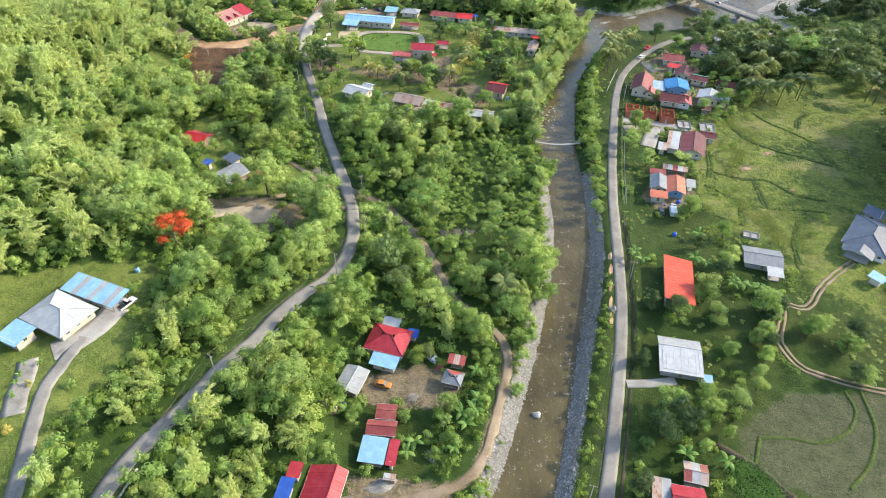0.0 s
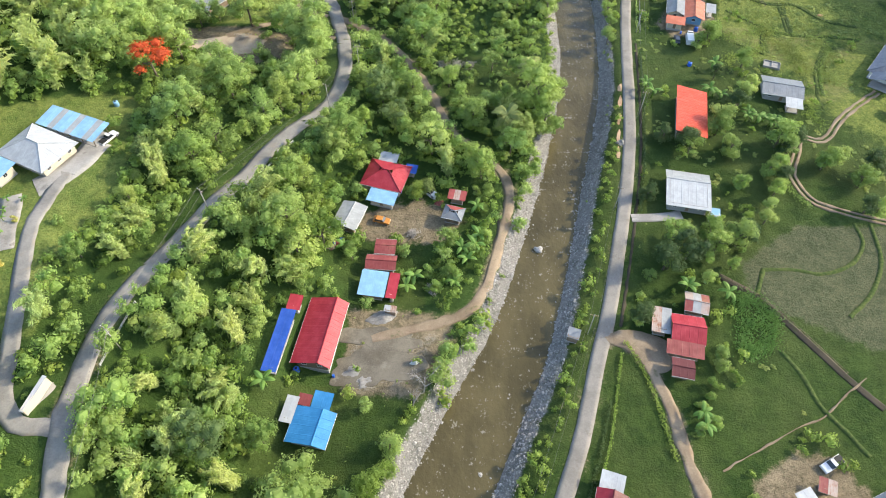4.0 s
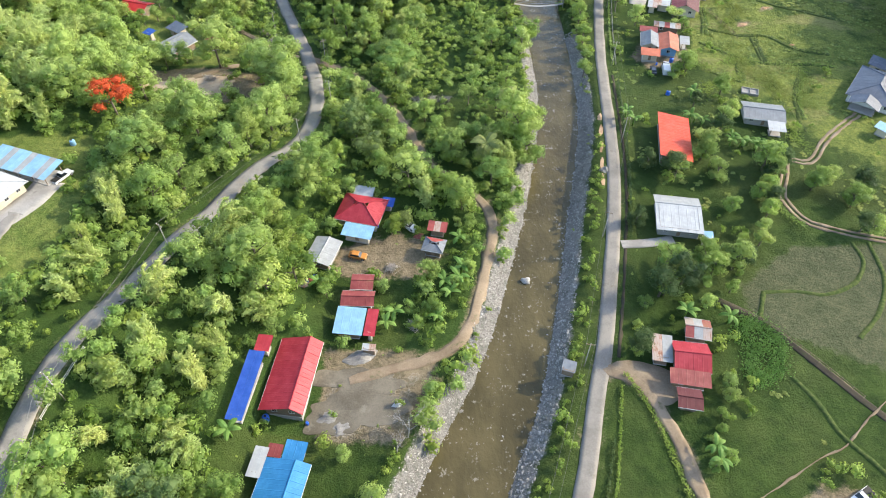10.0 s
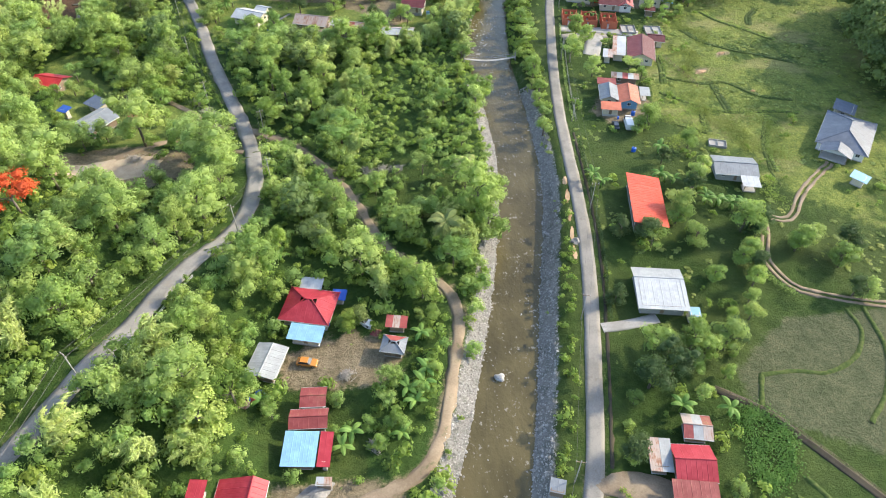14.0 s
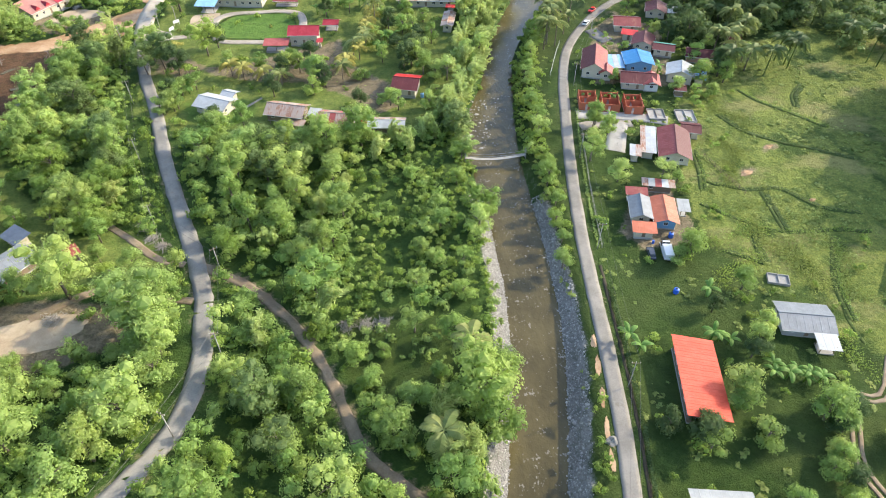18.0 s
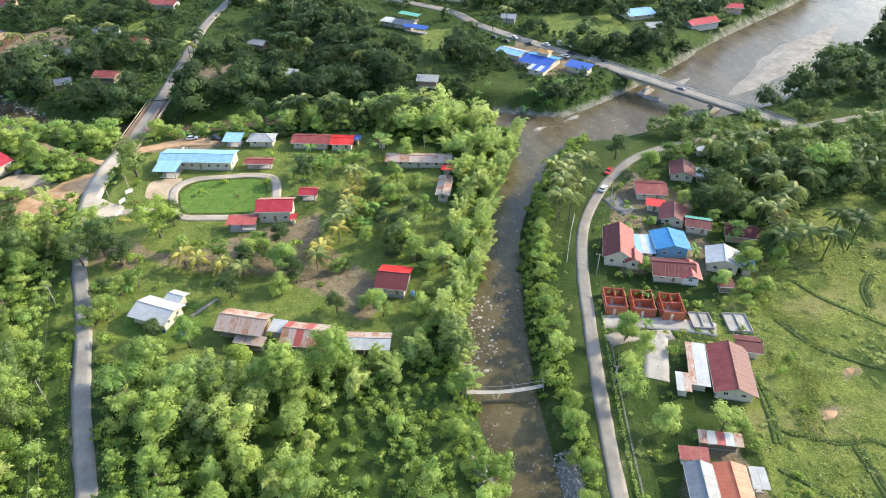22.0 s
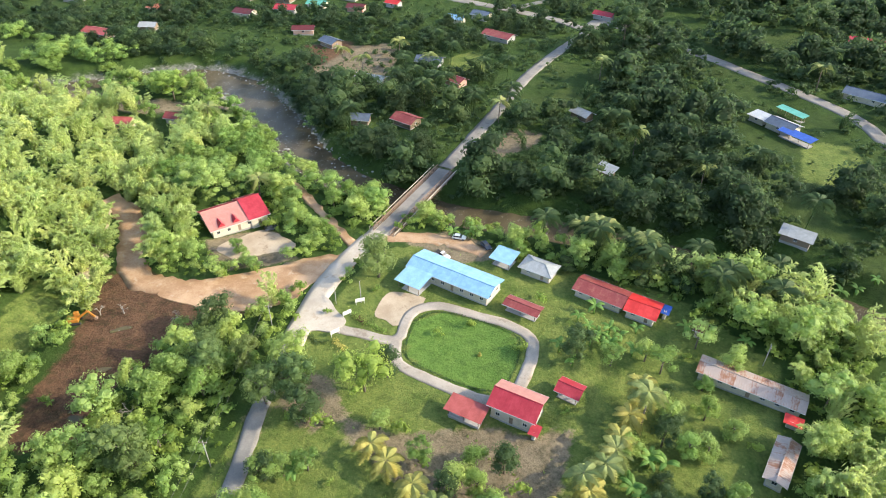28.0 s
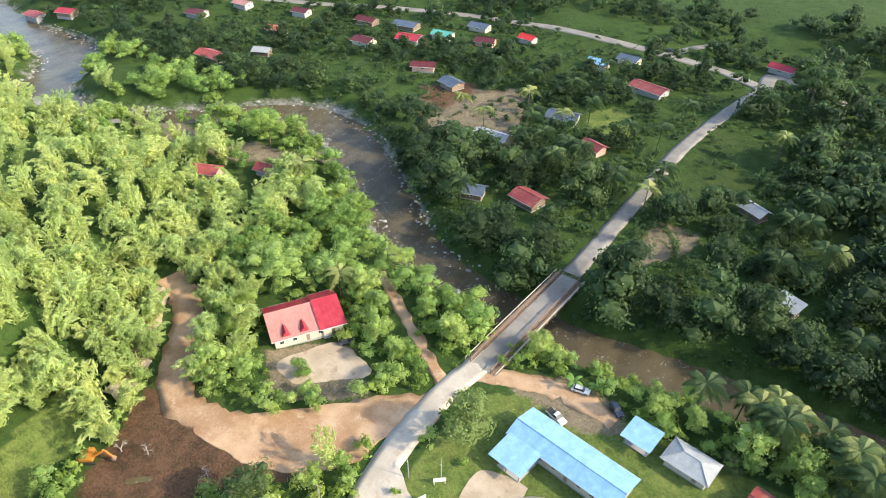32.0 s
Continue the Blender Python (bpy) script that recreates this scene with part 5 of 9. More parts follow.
def plume(seed, H, R, stems, leaves, leaf, core=True):
    """A bamboo clump: arching stems, each a long feather of narrow drooping leaves."""
    r = np.random.default_rng(seed)
    pieces, culms = [], []
    for i in range(stems):
        a, lean = i * 2.4 + r.uniform(-0.4, 0.4), R * math.sqrt(r.uniform(0.03, 1))
        h = H * r.uniform(0.5, 1.0) * (1 - 0.2 * lean / R)
        d = np.array([math.cos(a), math.sin(a)])

        def at(s):
            out = np.outer(lean * (0.10 + 0.25 * s + 0.45 * s**2.4), d)
            out[:, 0] += 0.75 * R * s**2.2
            return np.c_[out, h * (s - 0.22 * s**5)]
        s = np.clip(1 - 0.85 * r.uniform(0, 1, leaves) ** 1.25, 0.12, 1.0)
        axis, run = at(s), at(s + 0.05) - at(s - 0.05)
        run /= np.linalg.norm(run, axis=1)[:, None]
        wide = 0.08 + 0.50 * np.sin(s * np.pi) ** 0.8
        o = r.normal(0, 1, (leaves, 3)) * wide[:, None] * np.array([1, 1, 0.6])
        side = o / (np.linalg.norm(o, axis=1)[:, None] + 1e-9)
        N = side * 0.7 + r.normal(0, 0.4, (leaves, 3)) + (0, 0, 0.45)
        N /= np.linalg.norm(N, axis=1)[:, None]
        pieces.append(kites(axis + o, N, r.uniform(0.6, 1.3, leaves) * leaf, r, 0.25, 0.12, run * 1.1 + side * 0.7))
        for k in (0.3, 0.5, 0.7, 0.86) if core else (0.55,):
            V, F = ICO1
            c = at(np.array([k]))[0]
            pieces.append((V * r.uniform(0.5, 0.95, (len(V), 1)) * np.array([0.62, 0.62, 1.5]) * (0.25 + 0.62 * math.sin(k * math.pi)) + c, F))
        p0, p1, p2 = at(np.array([0.0]))[0] - (0, 0, 0.5), at(np.array([0.6]))[0], at(np.array([0.95]))[0]
        culms += [rod(p0, p1, 0.06, 4, 0.05), rod(p1, p2, 0.05, 4, 0.015)]
    return joined(pieces), joined(culms)


TREES = {}
FORMS = (  # radius, height, where the crown starts, lobes, flatness, lobe sizes: round, tall, spreading, small, slender, wild, umbrella
    (3.5, 8.0, 0.28, 11, 0.80, (0.26, 0.46)), (3.2, 10.5, 0.25, 14, 0.95, (0.24, 0.42)), (5.6, 11.0, 0.35, 22, 0.62, (0.17, 0.34)), (2.8, 6.4, 0.20, 8, 0.80, (0.30, 0.50)),
    (2.7, 12.5, 0.16, 18, 1.25, (0.20, 0.36)), (4.8, 12.5, 0.25, 24, 0.80, (0.16, 0.36)), (4.8, 8.8, 0.50, 15, 0.45, (0.18, 0.34)))
for i, (R, H, b, n, flat, lobe) in enumerate(FORMS):
    TREES["tree", i] = (crown(i, R, H, H * b, n, 215, 0.36, flat=flat, lobe=lobe), trunk(i, H, R), R, H)
for i in range(3):
    TREES["bamboo", i] = (*plume(20 + i, 15.0, 3.9, 12, 92, 1.2), 3.9, 15.0)
LIGHT = {}
for i in range(4):
    LIGHT["tree", i] = crown(70 + i, 3.4, 6.6, 1.2, 6, 78, 0.47)
    LIGHT["distant", i] = crown(50 + i, 5.0, (8.5, 7.0, 10.0, 6.0)[i], 1.0, (5, 4, 6, 4)[i], 30, 1.0)
    R, H, b, n, flat, lobe = FORMS[(2, 5, 0, 1)[i]]
    LIGHT["canopy", i] = crown(30 + i, R, H, H * b, n, 125, 0.48, flat=flat, lobe=lobe)
    LIGHT["bamboo", i] = plume(80 + i, 16.5, 4.6, 11, 56, 1.35, False)[0]
    LIGHT["shrub", i] = crown(90 + i, 1.4, 1.7, 0.2, 3, 26, 0.42)
    LIGHT["tuft", i] = crown(40 + i, 0.8, 0.5, 0.0, 2, 12, 0.42)
    LIGHT["scrub", i] = crown(44 + i, 2.4, 2.4, 0.2, 3, 9, 0.75)
    LIGHT["far", i] = crown(60 + i, 4.8, (8.5, 7.0, 10.0, 6.0)[i], 1.0, (7, 6, 8, 6)[i], 58, 0.62)


def clear_of(x, y, margin_road=1.6, margin_house=1.6):
    """Which points stand free of roads, rivers and houses."""
    ok = np.ones(len(x), bool)
    for key, (line, width) in ROADS.items():
        d, _ = nearest(x, y, line)
        ok &= d > width / 2 + margin_road
    for line, m in ((CREEK, 2.2), (BIG_RIVER, 2.5)):
        d, at = nearest(x, y, line)
        ok &= d > line[at, 2] + m
    for hx, hy, hl, hw, yaw in HOUSES:
        c, s = math.cos(radians(yaw)), math.sin(radians(yaw))
        u, v = (x - hx) * c + (y - hy) * s, -(x - hx) * s + (y - hy) * c
        ok &= ~((np.abs(u) < hl + margin_house) & (np.abs(v) < hw + margin_house))
    return ok


def scatter(x0, x1, y0, y1, step, seed, jitter=0.42):
    r = np.random.default_rng(seed)
    gx, gy = np.meshgrid(np.arange(x0, x1, step), np.arange(y0, y1, step))
    gx[::2] += step / 2
    x, y = gx.ravel() + r.uniform(-jitter, jitter, gx.size) * step, gy.ravel() + r.uniform(-jitter, jitter, gx.size) * step
    return x, y


def stuff(name, kind, x, y, scale, material, label, category, seed, templates=4, squash=None):
    """Many plants that nobody could count, as one mesh."""
    r = np.random.default_rng(seed)
    z = ground_at(x, y)
    which, ang = r.integers(0, templates, len(x)), r.uniform(0, 2 * np.pi, len(x))
    tones = r.uniform(0, 1, len(x))
    vs, fs, ts, n = [], [], [], 0
    for i in range(len(x)):
        V, F = LIGHT[kind, which[i]]
        c, s = math.cos(ang[i]), math.sin(ang[i])
        sc = scale[i]
        h = sc * (squash[i] if squash is not None else 1.0)
        vs.append(np.c_[(V[:, 0] * c - V[:, 1] * s) * sc + x[i], (V[:, 0] * s + V[:, 1] * c) * sc + y[i], V[:, 2] * h + z[i] - 0.1])
        fs.append(F + n)
        ts.append(np.full(len(V), tones[i], np.float32))
        n += len(V)
    if vs:
        me = np_mesh(name, np.vstack(vs), np.vstack(fs), material)
        me.attributes.new("tone", "FLOAT", "POINT").data.foreach_set("value", np.concatenate(ts))
        tagged(new(name, me), label, category, kind="stuff")


def plant(name, kind, i, x, y, scale, yaw, mat, label, category, group=""):
    """One tree as a thing: trunk and crown; alike trees share their meshes."""
    (cv, cf), (tv, tf), R, H = TREES[kind, i]
    cm = shared(("crown", kind, i, mat), lambda: np_mesh("crown", cv, cf, M[mat]))
    tm = shared(("trunk", kind, i), lambda: np_mesh("trunk", tv, tf, M["culm" if kind == "bamboo" else "bark"], True))
    ob = thing(name, x, y, float(ground_at(x, y)) - 0.05, yaw, label, category, group)
    ob.scale = (scale, scale, scale)
    part("trunk" if kind == "tree" else "stem", tm, ob)
    part("crown", cm, ob)
    return ob


# woods: where they stand and of what
SCRUB = [(-4, 177), (3, 206), (10, 229), (26, 233), (42, 236), (41, 190), (40, 166), (28, 148), (8, 146), (-1, 162)]

PLOTS = [(-20, 78), (6, 78), (13, 92), (17, 104), (16, 114), (2, 118), (-18, 112)]


def wooded(step, seed, road, home):
    x, y = scatter(-135, 62, 14, 372, step, seed)
    thin = rng.uniform(0, 1, len(x))
    ok = clear_of(x, y, road, home) & ~is_open(x, y) & ~(inside(x, y, SCRUB) & (thin < 0.8)) & ~((x < -84) & (y > 352) & (thin < 0.4)) & ~(inside(x, y, PLOTS) & (thin < 0.8)) & ~side_east(x, y) & (np.hypot(x + 73, (y - 134) / 1.3) > 9.5)
    d, _ = nearest(x, y, ROAD_WEST)
    east_of = x > np.interp(y, ROAD_WEST[:, 1], ROAD_WEST[:, 0])
    ok &= ~((y > 196) & (d < np.where(east_of, 4.4 + 1.3 * road, np.where(y < 290, 6.5 + 1.3 * road, 3.0 + 0.9 * road))))
    return x[ok], y[ok]


WX, WY = wooded(8.2, 3, 3.4, 3.4)
feather = rng.uniform(0, 1, len(WX))
hill = (base_height(WX, WY) > 10) & (WX < -92)
patchy = np.sin(WX * 0.09 + 1.7 * np.sin(WY * 0.05)) * np.sin(WY * 0.075 + 1.1)
bam = hill | ((WX < -118) & (WY > 288) & (WY < 350)) | ((WY < 105) & (WX < -36) & (feather < 0.66)) | ((WX > 8) & (WY > 205) & (feather < 0.66)) | (feather < 0.10) | (patchy > 0.55) & (feather < 0.4)
keep = (feather > 0.12) | bam
WX, WY, bam, hill = WX[keep], WY[keep], bam[keep], hill[keep]
room = np.full(len(WX), 99.0)
for hx, hy, hl, hw, yaw in HOUSES:
    room = np.minimum(room, np.hypot(WX - hx, WY - hy) - max(hl, hw))
west_side = WX < np.interp(WY, ROAD_WEST[:, 1], ROAD_WEST[:, 0])
room = np.where((room > 8) & (nearest(WX, WY, ROAD_WEST)[0] > np.where(west_side, 7, 15)) & (WY < 200) & ~((WX < -66) & (WY < 125)), 1.22, 1.0) * np.where((WX < -66) & (WX > -82) & (WY > 75) & (WY < 125), 0.72, 1.0)
low = inside(WX, WY, [(-70, 146), (-44, 146), (-42, 162), (-70, 162)]) | inside(WX, WY, [(-28, 150), (-8, 150), (-12, 168), (-26, 182)])
room = np.where(low, 0.68, np.where(inside(WX, WY, PLOTS), 0.55, room))
near_view = (WX > -80) & (WX < 62) & (WY > 20) & (WY < 345)
pick = np.flatnonzero(near_view & ~bam)
pick = pick[rng.permutation(len(pick))[:190]]
for i in pick:
    mat = ("broad", "broad", "broad_b", "shrub", "broad_b", "mid", "broad_b")[rng.integers(7)]
    if WX[i] < -36 and 112 < WY[i] < 184:
        mat = "broad_b"
    form = int((0, 0, 1, 2, 2, 5, 5, 6, 3, 4)[rng.integers(10)])
    plant("broadleaf_tree", "tree", form, WX[i], WY[i], rng.uniform(0.80, 1.32) * (1.15 if form == 3 else 1.0) * room[i], rng.uniform(0, 360), mat, "leafy green broadleaf tree in the valley wood", "tree", "valley trees")
pick_b = np.flatnonzero(near_view & bam)
pick_b = pick_b[rng.permutation(len(pick_b))[:95]]
for i in pick_b:
    plant("bamboo_clump", "bamboo", int(rng.integers(3)), WX[i], WY[i], rng.uniform(0.7, 1.1), rng.uniform(0, 360), "bamboo", "feathery light green bamboo clump", "bamboo", "bamboo clumps")
rest = np.ones(len(WX), bool)
rest[pick], rest[pick_b] = False, False
sel = rest & ~bam
stuff("woodland", "canopy", WX[sel], WY[sel], rng.uniform(0.8, 1.3, sel.sum()), M["broad_b"], "dense green broadleaf wood on the valley floor", "wood", 11)
sel = rest & bam
stuff("bamboo_thicket", "bamboo", WX[sel], WY[sel], rng.uniform(0.85, 1.25, sel.sum()), M["bamboo"], "dense bright green bamboo thicket on the hillside", "bamboo", 12)
# lower trees that fill the wood
LX, LY = wooded(4.9, 4, 1.0, 1.6)
split = rng.uniform(0, 1, len(LX))
for key, sel, mat in (("young_wood", split < 0.55, "broad"), ("young_wood_pale", split >= 0.55, "broad_b")):
    stuff(key, "tree", LX[sel], LY[sel], (0.48 + 0.50 * rng.uniform(0, 1, sel.sum())) * np.where(LY[sel] < 200, 1.12, 1.0), M[mat], "low young trees filling the valley wood", "wood", 19, squash=rng.uniform(0.8, 1.25, sel.sum()))
# the bamboo hill further west
HX, HY = scatter(-285, -135, 60, 400, 5.4, 5, 0.8)
ok = clear_of(HX, HY) & ~is_open(HX, HY) & ((HX > -118 - (HY - 72) * 0.533) | (HY > 300))
thin = (HX > -215) & (HX < -150) & (HY > 372) & (rng.uniform(0, 1, len(HX)) < 0.25) | ((HX > -205) & ~((HX < -150) & (HY > 372))) | (rng.uniform(0, 1, len(HX)) < 0.55)
HX, HY = HX[ok & thin], HY[ok & thin]
on_hill = ((base_height(HX, HY) > 4) | (HX > -235) & (HY > 290)) & ((HX < -152) | (HY < 348))
stuff("bamboo_hill", "bamboo", HX[on_hill], HY[on_hill], rng.uniform(0.65, 1.2, on_hill.sum()), M["bamboo"], "hillside covered in bright green bamboo", "bamboo", 13)
stuff("riverside_wood", "canopy", HX[~on_hill], HY[~on_hill], rng.uniform(0.6, 1.0, (~on_hill).sum()), M["broad"], "green wood along the river", "wood", 14)
# woods of the north bank: thick by the river and to the east, open round the houses
FX, FY = scatter(-470, 330, 366, 660, 6.9, 6, 0.95)
ok = clear_of(FX, FY, 2.2, 4.0) & ~is_open(FX, FY) & ~((nearest(FX, FY, ROAD_WEST)[0] < 8.5) & (FY > 400)) & ~((FX > -64) & (FX < -14) & (FY < 378))
for hx, hy, hl, hw, yaw in HOUSES:
    if hy > 370:
        ok &= ~((np.abs(FX - hx - (FX > hx) * 1.5) < hl + 3) & (FY > hy - 13) & (FY < hy))
ok &= ~inside(FX, FY, [(86, 470), (106, 468), (134, 402), (124, 386), (96, 389), (80, 428)])
low_bank = inside(FX, FY, [(44, 404), (80, 414), (100, 392), (86, 374), (52, 372)])
ok &= ~low_bank | (rng.uniform(0, 1, len(FX)) < 0.75)
glade = np.sin(FX * 0.045 + 2 * np.sin(FY * 0.03)) + np.sin(FY * 0.06 + 1.5 * np.sin(FX * 0.025)) + rng.normal(0, 0.5, len(FX))
village = (FX < -66) & (FX > -330) & (FY > 455)
ok &= np.where(nearest(FX, FY, BIG_RIVER)[0] < 26, True, np.where(village, glade > -0.55, glade > -1.0))
FX, FY = FX[ok], FY[ok]
split, tall = rng.uniform(0, 1, len(FX)), np.where((FX > -50) | (FY < 455), 1.18, 0.85) * np.where(low_bank[ok], 0.5, 1.0)
near = FY < 455
bright = inside(FX, FY, [(-420, 366), (-410, 412), (-320, 412), (-250, 410), (-204, 397), (-165, 384), (-150, 366)])
stuff("riverside_bamboo", "bamboo", FX[bright], FY[bright], rng.uniform(0.7, 1.1, bright.sum()), M["bamboo"], "bright bamboo between the hill and the river", "bamboo", 71)
FX, FY, split, tall, near = FX[~bright], FY[~bright], split[~bright], tall[~bright], near[~bright]
reach = BIG_RIVER[(BIG_RIVER[:, 0] < 100) & (BIG_RIVER[:, 0] > -215)]
south = (FX < 100) & (FY < np.interp(FX, reach[::-1, 0], reach[::-1, 1]))
# east of x = -62 the darker leaf colour stands in for shade
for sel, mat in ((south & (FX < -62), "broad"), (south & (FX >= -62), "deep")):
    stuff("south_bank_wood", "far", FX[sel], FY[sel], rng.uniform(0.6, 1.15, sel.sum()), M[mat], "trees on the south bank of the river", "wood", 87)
FX, FY, split, tall, near = FX[~south], FY[~south], split[~south], tall[~south], near[~south]
# leaf colours below carry the cloud shade over the north bank
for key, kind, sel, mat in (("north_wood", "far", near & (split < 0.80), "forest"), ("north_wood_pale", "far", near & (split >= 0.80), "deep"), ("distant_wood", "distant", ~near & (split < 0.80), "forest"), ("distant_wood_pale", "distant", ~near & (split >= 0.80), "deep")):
    stuff(key, kind, FX[sel], FY[sel], (0.5 + 1.1 * rng.uniform(0, 1, sel.sum()) ** 1.6) * tall[sel], M[mat], "north bank forest, cloud shade in its leaf colour", "forest", 15)
# undergrowth, bushes and bamboo here share the shade-toned leaf colours
NX, NY = scatter(-330, 150, 366, 540, 4.8, 85, 0.6)
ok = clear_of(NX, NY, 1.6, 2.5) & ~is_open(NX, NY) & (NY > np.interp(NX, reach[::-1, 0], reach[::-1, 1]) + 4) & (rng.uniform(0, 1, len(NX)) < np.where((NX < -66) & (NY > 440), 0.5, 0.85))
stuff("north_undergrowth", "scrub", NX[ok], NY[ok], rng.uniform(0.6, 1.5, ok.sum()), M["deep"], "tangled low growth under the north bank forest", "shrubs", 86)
VX, VY = scatter(-330, 60, 440, 600, 6.2, 63)
ok = clear_of(VX, VY, 1.0, 1.2) & (rng.uniform(0, 1, len(VX)) < 0.6)
stuff("village_bushes", "shrub", VX[ok], VY[ok], rng.uniform(0.7, 2.0, ok.sum()), M["deep"], "bushes and garden plants among the far houses", "shrubs", 64)
WX, WY = scatter(40, 180, 366, 440, 3.6, 69)
ok = clear_of(WX, WY, 1.0, 0.6) & ~is_open(WX, WY) & (rng.uniform(0, 1, len(WX)) < 0.6)
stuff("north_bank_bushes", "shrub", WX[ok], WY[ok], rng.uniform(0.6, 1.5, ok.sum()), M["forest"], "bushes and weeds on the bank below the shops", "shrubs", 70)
GX2, GY2 = scatter(-120, 120, 400, 520, 15.0, 65)
ok = clear_of(GX2, GY2, 4.0, 5.0) & ~is_open(GX2, GY2) & (rng.uniform(0, 1, len(GX2)) < 0.6)
stuff("forest_bamboo", "bamboo", GX2[ok], GY2[ok], rng.uniform(0.6, 0.9, ok.sum()), M["deep"], "feathery bamboo among the north bank forest", "bamboo", 66)
# unseen back slopes, wooded on
OX, OY = scatter(-320, -100, -60, 330, 13.0, 67)
ok = clear_of(OX, OY, 3.0, 4.0) & ~is_open(OX, OY) & ((OX < -136) & ~((OX > -118 - (OY - 72) * 0.533) & (OY > 60)) | (OY < 10))
stuff("back_slope_wood", "distant", OX[ok], OY[ok], rng.uniform(0.9, 1.4, ok.sum()), M["broad"], "wooded back slope of the hill", "wood", 68)
# bamboo belt behind the compound
KX, KY = scatter(-30, 62, 352, 384, 7.0, 61)
ok = clear_of(KX, KY, 3.0, 3.0) & (KX > 22) & (KY > 368 - (KX + 30) * 0.16)
stuff("bamboo_belt", "bamboo", KX[ok], KY[ok], rng.uniform(0.6, 0.95, ok.sum()), M["bamboo"], "belt of light green bamboo along the river", "bamboo", 62)
# east side tree groups and the far eastern wood
EX, EY = scatter(100, 330, 180, 350, 6.5, 8, 0.9)
ok = clear_of(EX, EY, 1.5, 2.0) & ((EX > 150 + 25 * np.sin(EY * 0.05)) & (EY > 258) | (EX > 128) & (EY > 287) | (EX > 205)) & ~inside(EX, EY, [(125, 252), (140, 262), (151, 275), (163, 290), (188, 290), (187, 272), (206, 266), (206, 236), (150, 236)])
EX, EY = EX[ok], EY[ok]
stuff("eastern_wood", "far", EX, EY, rng.uniform(0.6, 1.25, len(EX)), M["mid"], "green trees behind the eastern fields", "wood", 16)
# field edge trees, mostly out of view, enlarged to throw shade on the pasture
PX, PY = scatter(156, 260, 176, 262, 6.0, 83, 0.8)
ok = inside(PX, PY, [(160, 194), (167, 201), (171, 214), (178, 230), (190, 241), (255, 258), (255, 180), (172, 180)]) & clear_of(PX, PY, 2.0, 3.0)
stuff("field_edge_wood", "canopy", PX[ok], PY[ok], rng.uniform(1.9, 2.6, ok.sum()), M["mid"], "mostly unseen trees, oversized to shade the field", "wood", 84)
# undergrowth
UX, UY = scatter(-125, 66, 16, 372, 3.8, 9)
ok = clear_of(UX, UY, 0.9, 0.8) & ~side_east(UX, UY)
op = is_open(UX, UY)
ok &= ~op | (rng.uniform(0, 1, len(UX)) < 0.05)
UX, UY = UX[ok], UY[ok]
stuff("undergrowth", "shrub", UX, UY, np.where(inside(UX, UY, SCRUB), rng.uniform(0.9, 1.5, len(UX)), 0.8 + 1.6 * rng.uniform(0, 1, len(UX)) ** 2), M["shrub"], "low green undergrowth between the trees", "shrubs", 17)
# bushes along both creek banks
BX, BY = scatter(-20, 110, 16, 350, 2.4, 10)
d, at = nearest(BX, BY, CREEK)
t = d - CREEK[at, 2]
dr, _ = nearest(BX, BY, ROAD_EAST)
east = side_east(BX, BY)
ok = (clear_of(BX, BY, 1.2, 0.8) | (BY > 222) & (t > 0.7) & (dr > 3.4) & (t < 4.5)) & (t > np.where(BY > 222, 0.7, 4.7)) & (((t < 9) & east & (dr > 3.4)) | ((t < 8) & ~east & (rng.uniform(0, 1, len(BX)) < 0.5)))
ok &= (BY > 205) | ~east | (rng.uniform(0, 1, len(BX)) < 0.95)
stuff("bank_bushes", "shrub", BX[ok], BY[ok], rng.uniform(0.8, 1.8, ok.sum()) * np.where(BY[ok] < 205, np.where(east[ok], 0.80, 0.65), 1.0), M["shrub"], "green bushes lining the creek banks", "shrubs", 18)

# garden bushes round the eastern houses
QX, QY = scatter(48, 150, 24, 330, 3.0, 26)
near_house = np.full(len(QX), 99.0)
for hx, hy, hl, hw, yaw in HOUSES:
    near_house = np.minimum(near_house, np.hypot(QX - hx, QY - hy) - max(hl, hw))
ok = clear_of(QX, QY, 1.0, 0.9) & side_east(QX, QY) & (near_house < 9) & (rng.uniform(0, 1, len(QX)) < 0.26)
stuff("garden_bushes", "shrub", QX[ok], QY[ok], rng.uniform(0.5, 1.5, ok.sum()), M["shrub"], "green bushes in the eastern gardens", "shrubs", 27)

# scrub on the open ground above the track
SX, SY = scatter(-2, 42, 136, 236, 2.6, 71)
ok = clear_of(SX, SY, 0.8, 0.8) & (inside(SX, SY, LAWNS["middle"]) | inside(SX, SY, SCRUB)) & (np.sin(SX * 0.35) + np.sin(SY * 0.28 + SX * 0.1) + rng.normal(0, 0.7, len(SX)) > 0.1)
stuff("scrub_bushes", "shrub", SX[ok], SY[ok], rng.uniform(0.5, 1.5, ok.sum()), M["broad_b"], "low scrub and weeds on open ground", "shrubs", 72)


